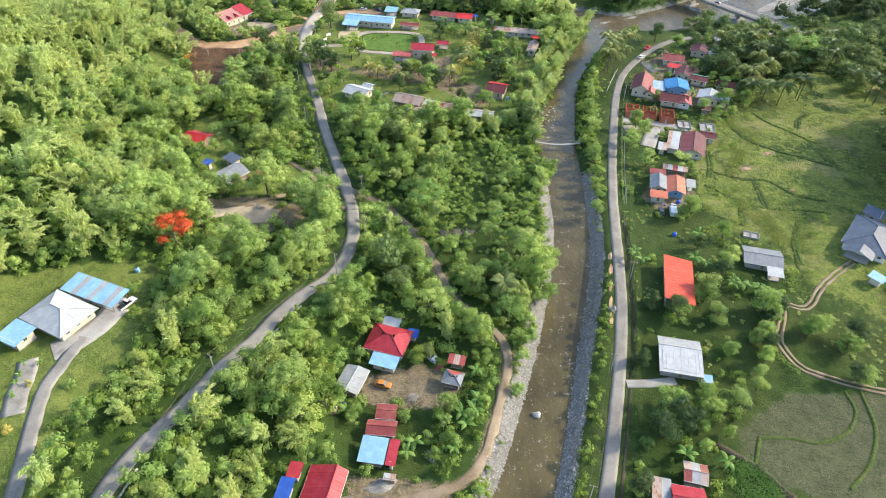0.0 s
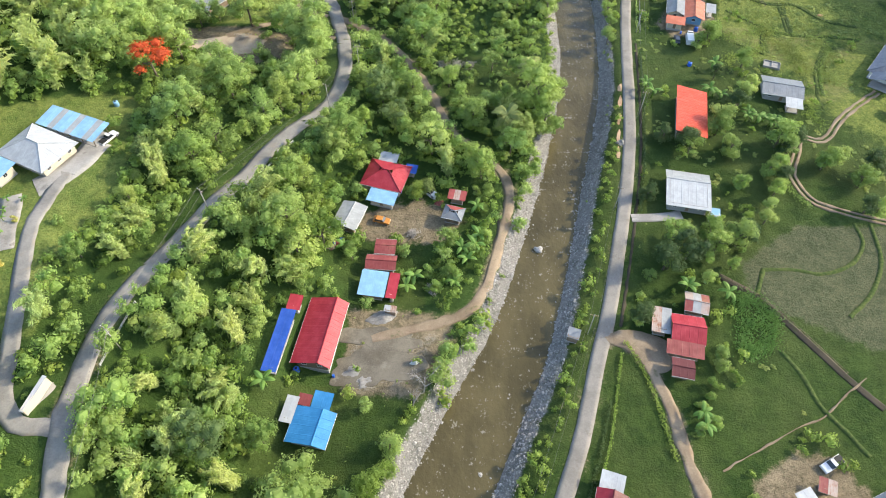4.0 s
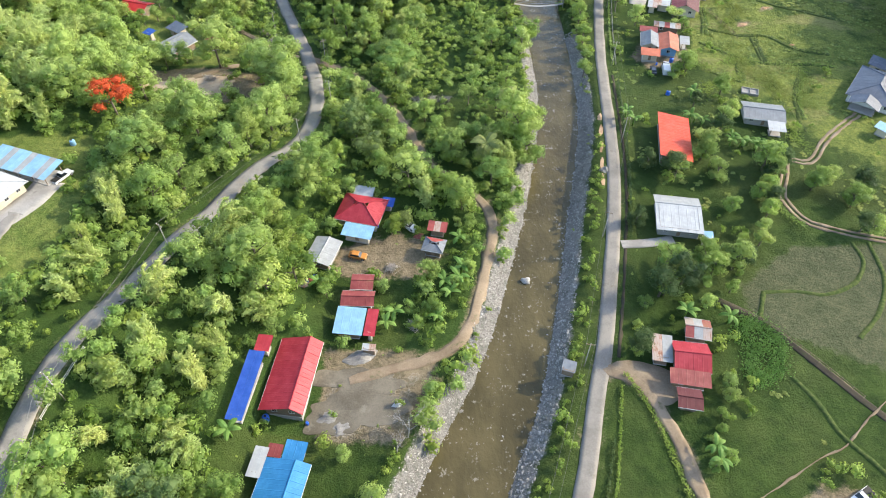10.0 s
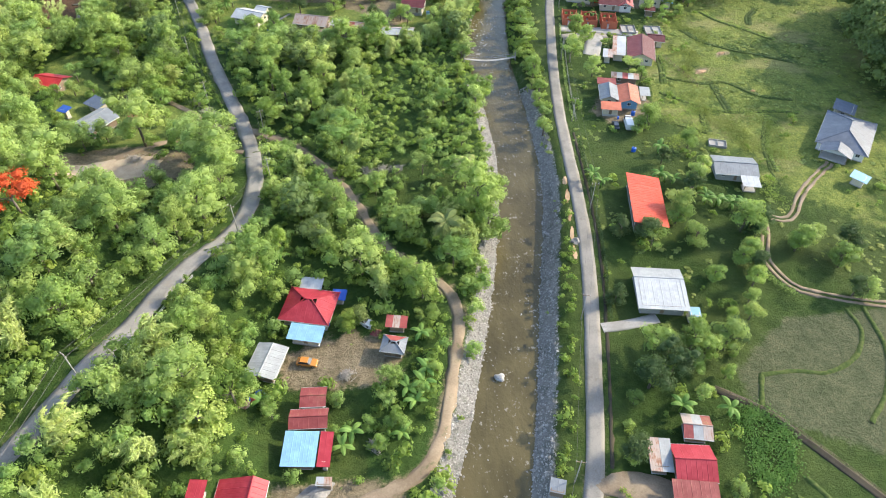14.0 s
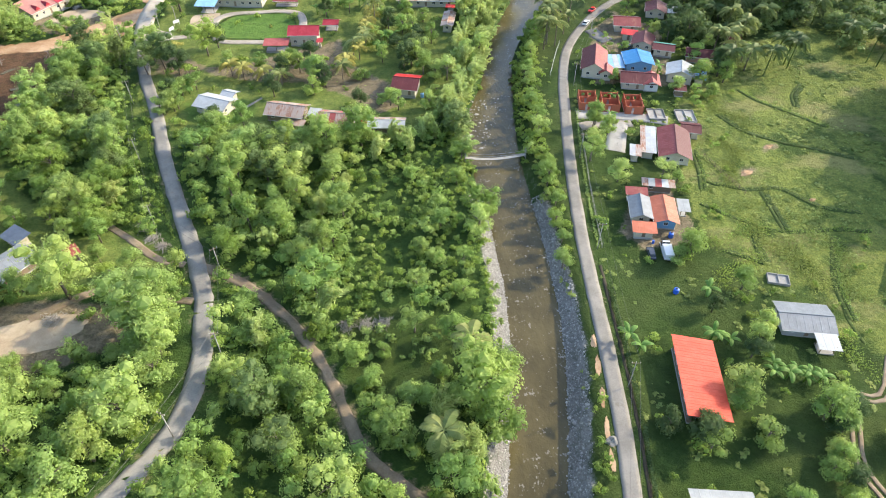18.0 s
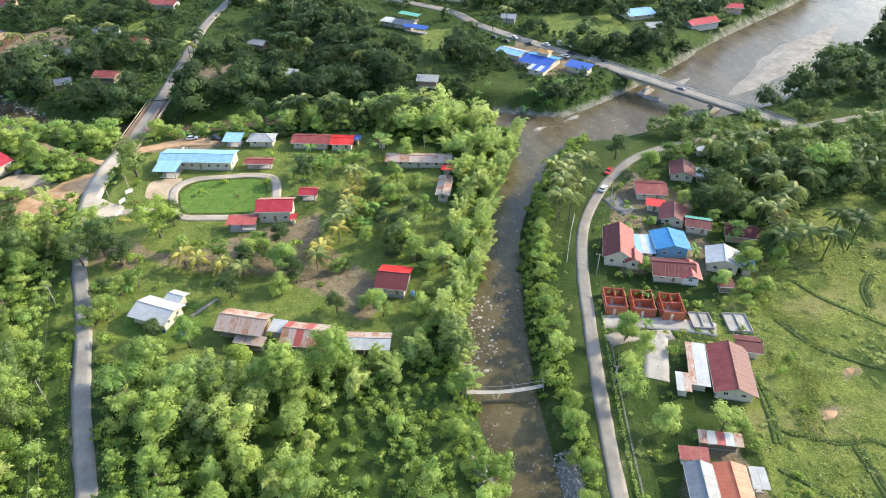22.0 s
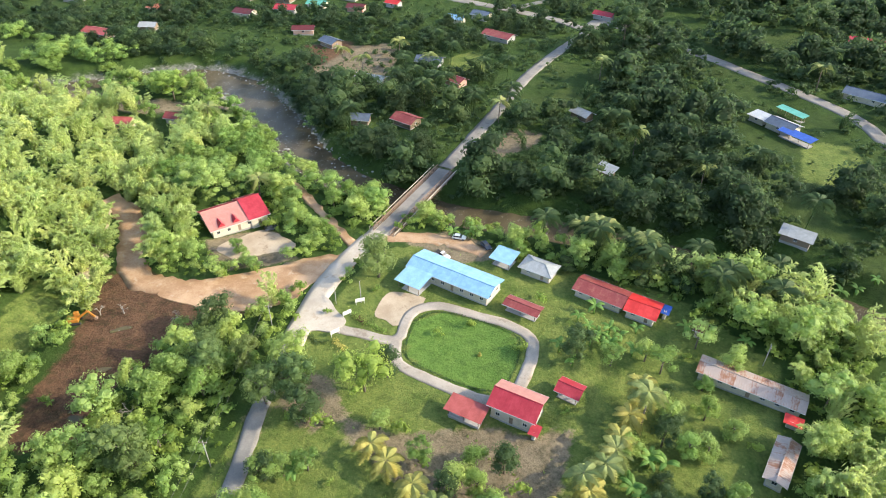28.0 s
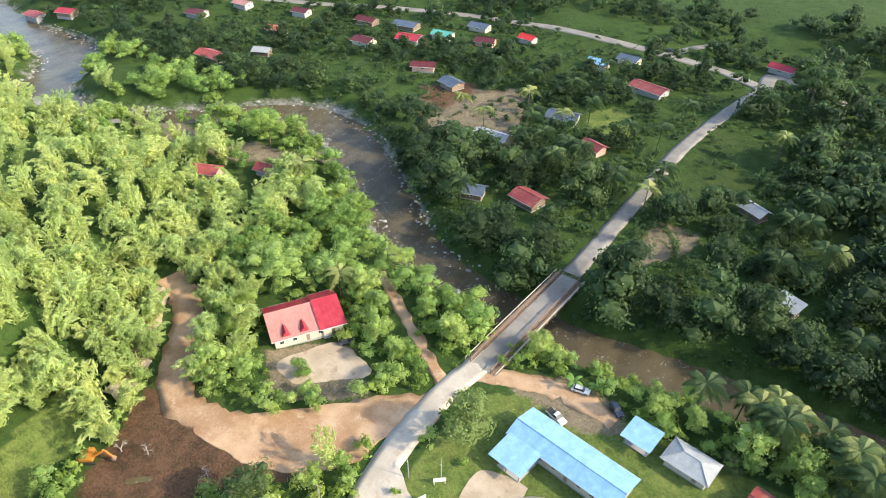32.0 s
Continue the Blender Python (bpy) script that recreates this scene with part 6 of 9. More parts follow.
# ---- single plants ----
def frond_mesh(seed, length, lift):
    r = np.random.default_rng(seed)
    s = np.linspace(0, 1, 9)
    rib = np.c_[length * (s - 0.12 * s**2), 0 * s, length * (lift * s - (0.55 + lift * 0.5) * s**2.2)]
    pieces = [rod(rib[i], rib[i + 1], 0.05 * (1 - s[i]) + 0.012, 4) for i in range(8)]
    V, F = [], []
    for k in np.linspace(0.12, 0.99, 17):
        p = np.array([np.interp(k, s, rib[:, c]) for c in range(3)])
        n = length * 0.27 * (math.sin(math.pi * (0.12 + 0.8 * k)) + 0.15)
        for side in (-1, 1):
            tip = p + np.array([n * 0.45, side * n * 0.9, -n * r.uniform(0.25, 0.6)])
            w = np.array([0.19, 0, 0.03])
            i = len(V)
            V += [p - w, p + w, (p + tip) / 2 + w * 1.2 + (0, 0, 0.06), tip]
            F += [(i, i + 1, i + 2), (i, i + 2, i + 3)]
    return joined(pieces + [(np.array(V), np.array(F))])


FRONDS = [frond_mesh(i, (4.1, 3.7, 4.5)[i], (0.75, 0.35, 0.1)[i]) for i in range(3)]


def palm(x, y, h, yaw, label="coconut palm with a ring of drooping fronds", dry=False):
    mat = "yellowleaf" if dry else "palm"
    ob = thing("coconut_palm", x, y, float(ground_at(x, y)), yaw, label, "palm tree", "coconut palms")
    lean = 0.06 * h
    tm = shared(("palm", round(h, 0)), lambda: np_mesh("trunk", *joined([rod((lean * (i / 6) ** 2, 0, h * i / 6 - (0.4 if i == 0 else 0)), (lean * ((i + 1) / 6) ** 2, 0, h * (i + 1) / 6), 0.20 - 0.015 * i, 7, 0.20 - 0.015 * (i + 1)) for i in range(6)]), M["bark"], True))
    if h > 6.4:
        ob.scale = (1.22, 1.22, 1.22)
    part("trunk", tm, ob)
    n = 10
    for i in range(n):
        k = i % 3
        fm = shared(("frond", k, mat), lambda: np_mesh("frond", *FRONDS[k], M[mat]))
        part("frond", fm, ob, pose(lean, 0, h, 0, rng.uniform(-12, 12), i * 137.5 + rng.uniform(-15, 15)))


def banana(x, y, s, yaw):
    ob = thing("banana_plant", x, y, float(ground_at(x, y)), yaw, "banana plant with broad split leaves", "banana plant", "banana plants")
    ob.scale = (s, s, s)
    part("stem", shared("banana_stem", lambda: np_mesh("stem", *rod((0, 0, -0.3), (0.1, 0, 2.0), 0.16, 7, 0.10), M["banana"], True)), ob)

    def leaf():
        s = np.linspace(0, 1, 7)
        V, F = [], []
        for k in s:
            w = 0.36 * math.sin(math.pi * min(0.97, 0.08 + 0.9 * k)) ** 0.6
            x, z = 2.1 * k - 0.3 * k * k, 1.1 * k - 1.25 * k**2.2
            V += [(x, -w, z - 0.10), (x, 0, z), (x, w, z - 0.10)]
        for i in range(6):
            a = 3 * i
            F += [(a, a + 1, a + 4), (a, a + 4, a + 3), (a + 1, a + 2, a + 5), (a + 1, a + 5, a + 4)]
        return np_mesh("leaf", V, F, M["banana"])
    for i in range(5):
        part("leaf", shared("banana_leaf", leaf), ob, pose(0.1, 0, 1.9, 0, rng.uniform(-25, 15), i * 137.5 + rng.uniform(-20, 20)))


PALMS = [(-30.9, 281.5), (-23.4, 278.7), (-17.8, 275.8), (14, 321), (13, 312), (10.8, 297), (9, 289.7), (5, 284.5), (2.7, 276.7), (12, 304.5), (14.5, 316.5), (7, 293), (-35, 284), (3.6, 281), (11.8, 301)]
PALMS_TALL = [(84, 307), (89.5, 315), (79.6, 297.7), (86.6, 300), (76.2, 288.7), (81, 291), (91.5, 310), (82, 303), (78.4, 293), (87, 311), (145.5, 279.6), (138.3, 274.8), (162.6, 294), (142.9, 265.6), (155, 314), (151, 286), (136.7, 278), (140, 271), (148, 292), (26, 152), (18, 133), (16, 313)]
PALMS_MORE = [(-8, 379), (-7, 371), (-5, 438), (-164, 396), (-135, 470), (-127, 493), (7, 369), (-108, 486), (-11, 374), (-4, 373), (-168, 401), (-115, 359), (80, 308), (86, 312), (-60, 445), (20, 420), (60, 520), (-95, 450), (140, 318), (-150, 478), (100, 470), (-30, 500)]
for i, (x, y) in enumerate(PALMS + PALMS_TALL + PALMS_MORE):
    young = i < len(PALMS)
    palm(x, y, rng.uniform(4.6, 6.2) if young else rng.uniform(6.5, 9.5), rng.uniform(0, 360), "short coconut palm with yellow-green fronds" if young else "tall coconut palm with drooping fronds", dry=young and i % 3 != 2)
def palm_grove(name, x, y, label, seed):
    """Palms too far off to count, as one mesh."""
    r = np.random.default_rng(seed)
    pieces = []
    for px, py in zip(x, y):
        h, z = r.uniform(8.0, 12.5), float(ground_at(px, py))
        pieces.append(rod((px, py, z - 0.4), (px + 0.5, py, z + h), 0.24, 5, 0.14))
        for i in range(11):
            V, F = FRONDS[i % 3]
            a = i * 2.4 + r.uniform(-0.3, 0.3)
            c, s, k = math.cos(a), math.sin(a), r.uniform(1.1, 1.35)
            pieces.append((np.c_[(V[:, 0] * c - V[:, 1] * s) * k + px + 0.5, (V[:, 0] * s + V[:, 1] * c) * k + py, V[:, 2] * k + z + h], F))
    # forest and bank palms get the shade-toned leaf, village palms the lighter one
    tagged(new(name, np_mesh(name, *joined(pieces), M["mid" if "village" in name else "deep"])), label, "palms", kind="stuff")


r = np.random.default_rng(88)
GX3, GY3 = r.uniform(-160, 160, 150), r.uniform(392, 545, 150)
ok = clear_of(GX3, GY3, 2.0, 3.0) & ~is_open(GX3, GY3)
palm_grove("forest_palms", GX3[ok][:55], GY3[ok][:55], "tall coconut palms rising from the north bank forest", 89)
GX3, GY3 = r.uniform(-30, 44, 60), r.uniform(358, 380, 60)
ok = clear_of(GX3, GY3, 2.0, 3.0)
palm_grove("bank_palms", GX3[ok][:14], GY3[ok][:14], "tall coconut palms behind the compound", 90)
GX3, GY3 = r.uniform(130, 190, 80), r.uniform(258, 330, 80)
ok = clear_of(GX3, GY3, 2.0, 3.0)
palm_grove("village_palms", GX3[ok][:20], GY3[ok][:20], "coconut palms behind the eastern village", 91)
BANANAS = [(20.3, 305), (22, 304), (16.8, 296), (18.5, 295), (19, 303.5), (15.5, 297.5), (96, 380), (100, 384), (104, 388), (92, 383), (88, 378), (98, 377), (80.6, 151.7), (82.5, 150.8), (94.9, 140.5), (97, 139.5), (93, 142), (88.5, 143.8), (61, 154), (62.5, 151), (90.5, 252), (86, 240.6), (79.5, 152.5), (0.4, 333.6), (2.2, 336.5), (4.3, 339), (88, 142), (94, 140), (90.5, 141), (84, 165), (54, 53)]
BANANAS_MORE = [(70, 388), (74, 391), (98, 392), (101, 389), (104, 391), (66, 386), (62, 385), (107, 388), (54, 50.5), (67, 82), (16, 296), (3, 336), (7, 338), (-1, 338), (19, 305), (-2, 325), (-48, 274), (-8, 151), (-30, 125), (-19, 148), (-13, 153), (-20, 132), (-6, 147), (-28, 126), (-10, 148), (-7, 83.5), (7, 91), (6, 94), (4, 85), (10, 107), (10, 98), (-34, 57), (9, 95), (5, 334), (-48, 363), (-43, 365), (-132, 353), (112, 268), (-76, 184), (-72, 182), (-4.4, 341), (-0.9, 345.7), (5.9, 334.8), (10.8, 334), (10.6, 342.5), (22, 347.6), (-6.2, 328.3), (36.3, 347.4), (-12, 120), (-22, 94), (-5, 86), (58, 84)]
for x, y in BANANAS + BANANAS_MORE:
    banana(x, y, rng.uniform(1.1, 1.6), rng.uniform(0, 360))

GARDEN = [(91, 153), (86, 147), (97, 134), (95, 128), (79.5, 130), (68, 127.5), (79, 139), (54, 112), (79, 116), (91, 124), (90, 118), (87, 113), (82, 104), (71, 99), (66, 98), (61, 99.5), (77, 100), (103, 123), (107, 125), (118, 122), (111, 117), (111, 107), (83, 160), (93, 166)]
GARDEN_SOUTH = [(6, 150), (13, 146), (20, 150), (24, 160), (16, 163), (9, 158), (3, 156), (22, 143), (30, 182), (26, 196), (20, 188), (33, 214), (28, 172), (18, 176), (36, 226), (45, 75), (50, 87), (55, 90), (59, 86), (63, 86), (70, 90), (74, 95), (47, 82), (58, 60), (57, 57), (61, 64), (65, 92), (59, 94), (54, 94), (-20, 91), (3, 87), (10, 113), (12, 107), (0, 84), (-14, 54), (11, 100), (-8.5, 86.5), (2.1, 92.3), (3.6, 96.5), (4.5, 86.4), (-8, 93.8), (10.6, 109.8), (12, 97), (-20.9, 93.3), (-7, 112), (9.1, 123.6), (54.8, 54.9), (53, 49.5), (56.5, 51.5), (61.5, 66.6), (-2, 88), (13, 112)]
GARDEN_MID = [(-50, 273), (-53, 270.6), (-37, 252.8), (38, 271), (26, 309), (-8.4, 290.8), (8, 275.6), (17, 287), (40, 280), (33, 262), (-46, 276), (-20, 268), (35, 318), (28, 330), (22, 300), (-55, 262), (-28, 250), (8, 258), (30, 255), (-12, 284), (-17, 281), (-7, 279), (-26, 287), (27, 284), (30, 289), (-7, 268), (21, 310), (30, 311), (29, 321), (-53, 271), (-51, 263), (-62, 340), (-2, 330), (34, 273), (-15, 290), (24, 279), (-37, 291), (14, 304), (-3, 272), (15, 259), (36, 300), (33, 279), (20, 255), (-27, 362), (-12, 361), (25.3, 343), (18.1, 331.5), (-2.5, 326.1), (29.2, 361), (2.4, 360.5), (38.6, 362), (14, 334), (26.5, 293.9), (29.4, 288.1), (33.5, 338), (6.5, 329), (23.6, 295)]
GARDEN_EAST = [(73, 220), (78, 210), (80, 238), (90, 208), (87, 180), (82, 177), (94, 207), (79, 229), (122, 321), (139, 297), (79, 237), (75.5, 226), (82, 232), (112, 253), (119, 252), (130, 293), (94, 262.5), (124, 251), (132, 259), (133, 303), (136, 326), (145, 272), (116, 246), (120, 294), (105, 284), (137, 284), (126, 285), (96, 282), (138, 266), (128, 268)]
BANK_EAST = [(57, 228), (57, 216), (56.5, 206), (58, 202), (56, 188), (62, 250), (65, 265), (58, 211), (69, 280), (62, 241), (61, 234), (60, 219), (64, 257), (65, 271), (72, 290), (74, 297), (70, 284), (67, 275), (54, 180), (56, 195)]
SLOPE = [(-85, 208), (-79, 207), (-70, 206), (-65, 200), (-58, 200), (-88, 204), (-70, 183), (-64, 185), (-84, 190), (-80, 184), (-56, 192), (-52, 186), (-97, 206), (-87, 218), (-58, 206), (-48, 190)]
WEST_BANK = [(-148, 381), (-142, 389), (-154, 370), (-118, 326), (-119, 376), (-110, 377), (-90, 364), (-82, 362), (-111, 384), (-59, 371), (-131, 417), (-135, 362), (-125, 331), (-110, 370), (-104, 332), (-98, 328), (-130, 340), (-96, 355), (-88, 372), (-100, 378)]
n = 0
for group, label, mats in ((GARDEN, "leafy garden tree beside the eastern houses", ("broad", "broad_b", "deep")), (GARDEN_SOUTH, "green fruit tree by the village houses", ("broad", "broad", "broad_b")), (GARDEN_MID, "shade tree on the compound grass", ("broad", "deep", "broad_b")),
                           (GARDEN_EAST, "green tree among the eastern village houses", ("broad", "broad_b")), (BANK_EAST, "bushy tree on the creek bank", ("broad_b", "broad")), (WEST_BANK, "green tree near the steel bridge", ("broad", "broad_b")), (SLOPE, "leafy tree round the slope houses", ("broad_b", "broad", "shrub"))):
    for x, y in group:
        n += 1
        plant("garden_tree", "tree", int((0, 3, 1, 0, 3, 6)[rng.integers(6)]), x, y, (rng.uniform(0.55, 0.95) if group not in (WEST_BANK, GARDEN_MID) else rng.uniform(0.7, 1.05)) * (0.62 if group is GARDEN_SOUTH and y < 118 else 1.0), rng.uniform(0, 360), mats[n % len(mats)], label, "tree")
SHADE_COMPOUND = [
    (104.8, 124.5, 3, 1.15, "broad", "wide leafy tree in the bend of the track"),
    (115.6, 122.3, 0, 1.05, "deep", "dark round tree beyond the track"),
    (111.6, 118.2, 3, 0.9, "broad", "leafy tree beyond the track"),
    (108.5, 107.6, 0, 0.8, "deep", "small dark tree at the paddy edge"),
    (97, 131.1, 0, 0.95, "deep", "dark bushy tree beside the track"),
    (93.8, 128.9, 3, 0.85, "deep", "dark bushy tree on the shaded grass"),
    (90.8, 122.4, 0, 0.7, "broad", "bushy tree beside the track"),
    (88.6, 115.3, 3, 0.7, "broad", "bushy tree beside the track"),
    (84, 108.5, 0, 0.6, "broad_b", "small pale tree at the field corner"),
    (68.5, 132.3, 3, 0.95, "deep", "dark round tree beside the red-roofed house"),
    (77.5, 135.5, 0, 0.75, "broad", "leafy tree beside the red-roofed house"),
    (69.8, 103.1, 3, 0.6, "shrub", "bright bush-like tree below the pale roof"),
    (77.5, 104, 0, 0.55, "shrub", "bright bush-like tree at the field edge"),
    (20, 324.8, 3, 0.7, "deep", "small dark fruit tree on the compound"),
    (20.2, 315, 3, 0.7, "deep", "small round fruit tree on the compound"),
    (30, 313, 3, 0.65, "broad", "small leafy fruit tree by the barrack"),
    (25.5, 310, 3, 0.6, "broad", "small leafy fruit tree on shaded grass"),
    (-16.4, 283.6, 0, 1.1, "broad_b", "bright round tree near the palms"),
    (17.7, 258.4, 0, 0.85, "broad", "round bush-like tree below the red-roofed house"),
    (10.2, 275.8, 3, 0.7, "broad", "small bushy tree on worn ground"),
    (17.3, 142.8, 0, 0.95, "broad", "dense round tree on the creek meadow"),
    (14, 144.6, 0, 0.9, "broad_b", "pale round tree on the creek meadow"),
    (8.5, 139.6, 2, 0.75, "broad", "spreading tree beside the dirt track"),
    (4, 149.5, 3, 0.7, "shrub", "small bright tree on the meadow"),
    (-6.3, 278, 0, 1.15, "broad", "round shade tree on the compound"),
    (25.3, 281.6, 5, 0.95, "deep", "large dark mango tree on the compound"),
    (30.5, 276.6, 0, 1.15, "broad", "round tree by the creek bamboo"),
    (27, 283, 2, 0.9, "broad", "large round mango tree"),
    (28, 291, 0, 1.15, "deep", "large dark mango tree"),
    (45.5, 75.5, 0, 0.9, "deep", "round dense tree by the lane corner"),
    (39.5, 205, 2, 0.85, "shrub", "bright green tree leaning over the creek"),
]
SHADE_COMPOUND_MORE = [
    (37.5, 198, 0, 0.95, "shrub", "bright green creekside tree"),
    (-8, 281, 0, 0.9, "broad", "round shade tree on worn grass"),
    (31, 300, 5, 0.7, "deep", "dark shade tree by the red house"),
    (20, 317, 2, 0.75, "broad_b", "pale spreading garden tree"),
]
SHADE_GATE = [
    (-50, 264.5, 1, 0.8, "broad", "leafy tree beside the white-roofed house"),
    (-63, 297, 5, 1.15, "broad_b", "tall grey-green feathery tree at the compound gate"),
    (-53, 286, 5, 1.00, "deep", "dark spreading tree by the compound road"),
    (-45, 299, 2, 1.30, "shrub", "bright green spreading tree on the lawn edge"),
    (-63.5, 287, 5, 1.05, "mid", "tall pale tree beside the road"),
    (-60.5, 337.5, 0, 1.75, "mid", "wide round olive-green tree at the road corner"),
    (-72.5, 292, 4, 1.05, "mid", "feathery grey-green tree by the road"),
    (-58.5, 291, 5, 1.20, "mid", "wide grey-green tree over the road edge"),
    (-42, 305, 0, 1.15, "deep", "dark round tree beside the loop drive"),
    (-77, 299, 3, 1.0, "mid", "small tree between mud and road"),
    (-79, 288, 5, 1.10, "mid", "tall tree between mud and road"),
    (-86, 300, 5, 1.15, "deep", "dark tall tree above the mud"),
    (-83, 293, 0, 1.3, "mid", "round tree above the mud"),
]
SHADE_EAST = [
    (67, 129.5, 0, 1.05, "deep", "dark leafy tree against the orange roof"),
    (87.5, 148.5, 1, 0.85, "broad_b", "tall pale tree between the eastern houses"),
    (79, 137, 0, 0.95, "broad", "leafy tree beside the orange hall"),
    (79, 128, 3, 1.1, "broad_b", "pale leafy tree in the eastern garden"),
    (93, 131, 0, 1.25, "broad", "round dense tree at the track bend"),
    (62, 133, 3, 0.9, "deep", "dark bush-like tree beside the hall"),
    (87.5, 120, 3, 0.9, "broad", "small leafy tree by the track"),
    (85, 178, 0, 1.15, "broad", "leafy tree beside the terracotta house"),
    (172, 300, 2, 1.5, "broad", "large spreading tree behind the eastern village"),
    (124.4, 290.6, 5, 0.9, "deep", "dark dense tree among the village houses"),
    (131, 289.5, 5, 0.95, "deep", "dark dense tree behind the village houses"),
    (132, 263.5, 0, 1.3, "deep", "round dark tree at the pasture edge"),
    (143, 310, 2, 1.0, "deep", "dark spreading tree near the river road"),
    (151, 305, 5, 1.0, "deep", "tall dark tree near the river road"),
    (122.7, 258.5, 0, 1.1, "broad", "round leafy tree by the pale house"),
    (109, 326.4, 0, 1.3, "deep", "round dark tree beside the road bend"),
    (117, 316, 0, 1.1, "broad", "round green tree beside the road bend"),
    (177, 294, 5, 1.1, "deep", "dark tree at the field corner"),
]
SHADE_EAST_MORE = [
    (132, 302, 2, 0.9, "deep", "dark broad tree behind the houses"),
    (127.7, 275, 3, 1.2, "broad", "small leafy tree beside a maroon roof"),
    (165.5, 307, 5, 1.0, "deep", "dark tall tree behind the palms"),
    (60, 93, 2, 0.85, "deep", "dark spreading tree behind the roadside house"),
    (67, 95, 5, 0.75, "broad", "tall leafy tree behind the roadside house"),
    (54, 90, 0, 1.15, "deep", "dense dark tree beside the road"),
    (73, 97, 0, 1.1, "broad_b", "pale leafy tree at the paddy corner"),
    (58, 99, 6, 0.8, "broad", "spreading tree beside the drive"),
]
SHADE_FAR = [
    (-28, 553, 2, 2.2, "deep", "huge spreading dark tree near the road end"),
    (-197, 413, 2, 1.3, "shrub", "bright green spreading tree on the river sand"),
]
for x, y, form, s, mat, label in SHADE_COMPOUND + SHADE_COMPOUND_MORE + SHADE_GATE + SHADE_EAST + SHADE_EAST_MORE + SHADE_FAR:
    plant("shade_tree", "tree", form, x, y, s, rng.uniform(0, 360), mat, label, "tree")
plant("flame_tree", "tree", 6, -75, 141, 1.3, 30, "flame", "flame tree covered in vivid orange-red flowers", "tree")
for x, y, f, sc, mat in ((-12.4, 37, 1, 1.0, "shrub"), (-8.4, 45.5, 3, 0.9, "broad_b"), (-33, 46, 5, 0.8, "broad"), (-15.5, 31, 0, 0.9, "broad_b"), (-9.5, 41, 3, 0.8, "shrub")):
    plant("broadleaf_tree", "tree", f, x, y, sc, rng.uniform(0, 360), mat, "leafy bright green tree beside the creek lawn", "tree", "valley trees")
plant("yellow_tree", "tree", 3, -88, 76, 0.35, 30, "yellowleaf", "small yellow-leaved garden tree", "tree")
plant("yellow_tree", "tree", 3, -24, 320, 0.2, 30, "yellowleaf", "small yellow bush on the loop lawn", "bush")
BAMBOO_ROW = [(47, 371), (62, 354), (68, 344), (56, 340), (51, 320), (49, 303), (44, 285), (40, 276), (45, 267), (33, 249), (16, 236), (5, 235), (22, 231), (55, 330), (52, 311), (47, 294), (42, 262), (36, 243), (30, 237), (60, 362), (66, 337), (40, 254), (53, 347), (44, 278), (62, 320), (57, 312)]
for x, y in BAMBOO_ROW:
    d, at = nearest(np.array([x]), np.array([y]), CREEK)
    plant("bamboo_clump", "bamboo", int(rng.integers(3)), x, y, rng.uniform(0.75, 1.05), rng.uniform(0, 360), "bamboo", "tall bright green bamboo on the creek bank", "bamboo", "bamboo clumps")


for x, y in ((-156, 329), (-158, 341.5), (-164, 336), (-151, 338.5), (-169, 342), (-161, 331)):
    plant("bamboo_clump", "bamboo", int(rng.integers(3)), x, y, rng.uniform(0.9, 1.1), rng.uniform(0, 360), "bamboo", "tall bright bamboo closing over the clay track", "bamboo", "bamboo clumps")
for x, y in zip(*scatter(-172, -136, 276, 326, 7.5, 81)):
    if not inside(np.array([x]), np.array([y]), LAWNS["terrace"])[0] and clear_of(np.array([x]), np.array([y]), 4.0, 3.0)[0] and y > 290 - (x + 136) * 0.6 - 14:
        plant("bamboo_clump", "bamboo", int(rng.integers(3)), x, y, rng.uniform(0.8, 1.1), rng.uniform(0, 360), "bamboo", "bright bamboo on the slope above the track", "bamboo", "bamboo clumps")
for x, y, s in ((-226, 424, 1.0), (-197, 421, 0.9), (-189, 424, 0.8), (-232, 420, 0.9)):
    plant("bamboo_clump", "bamboo", int(rng.integers(3)), x, y, s, rng.uniform(0, 360), "bamboo", "pale bamboo on the sandy river bank", "bamboo", "bamboo clumps")
BANKSIDE = CREEK[(CREEK[:, 1] > 226) & (CREEK[:, 1] < 348)]
t = np.gradient(BANKSIDE[:, :2], axis=0)
t /= np.linalg.norm(t, axis=1)[:, None]
for x, y in (BANKSIDE[:, :2] + np.c_[-t[:, 1], t[:, 0]] * (BANKSIDE[:, 2] + 2.6)[:, None])[::2]:
    plant("bamboo_clump", "bamboo", int(rng.integers(3)), x + rng.normal(0, 0.8), y + rng.normal(0, 0.8), rng.uniform(0.7, 1.05), rng.uniform(-60, 60), "bamboo", "tall bamboo hanging over the creek", "bamboo", "bamboo clumps")
BEND = TRACK_CLAY[TRACK_CLAY[:, 0] < -121]
for side, every in ((8.5, 4), (15, 4), (-8.5, 4), (-16, 5)):
    t = np.gradient(BEND[:, :2], axis=0)
    t /= np.linalg.norm(t, axis=1)[:, None]
    for x, y in (BEND[:, :2] + np.c_[t[:, 1], -t[:, 0]] * side)[::every]:
        plant("bamboo_clump", "bamboo", int(rng.integers(3)), x + rng.normal(0, 1), y + rng.normal(0, 1), rng.uniform(0.85, 1.15), rng.uniform(0, 360), "bamboo", "tall bright bamboo overhanging the clay track", "bamboo", "bamboo clumps")


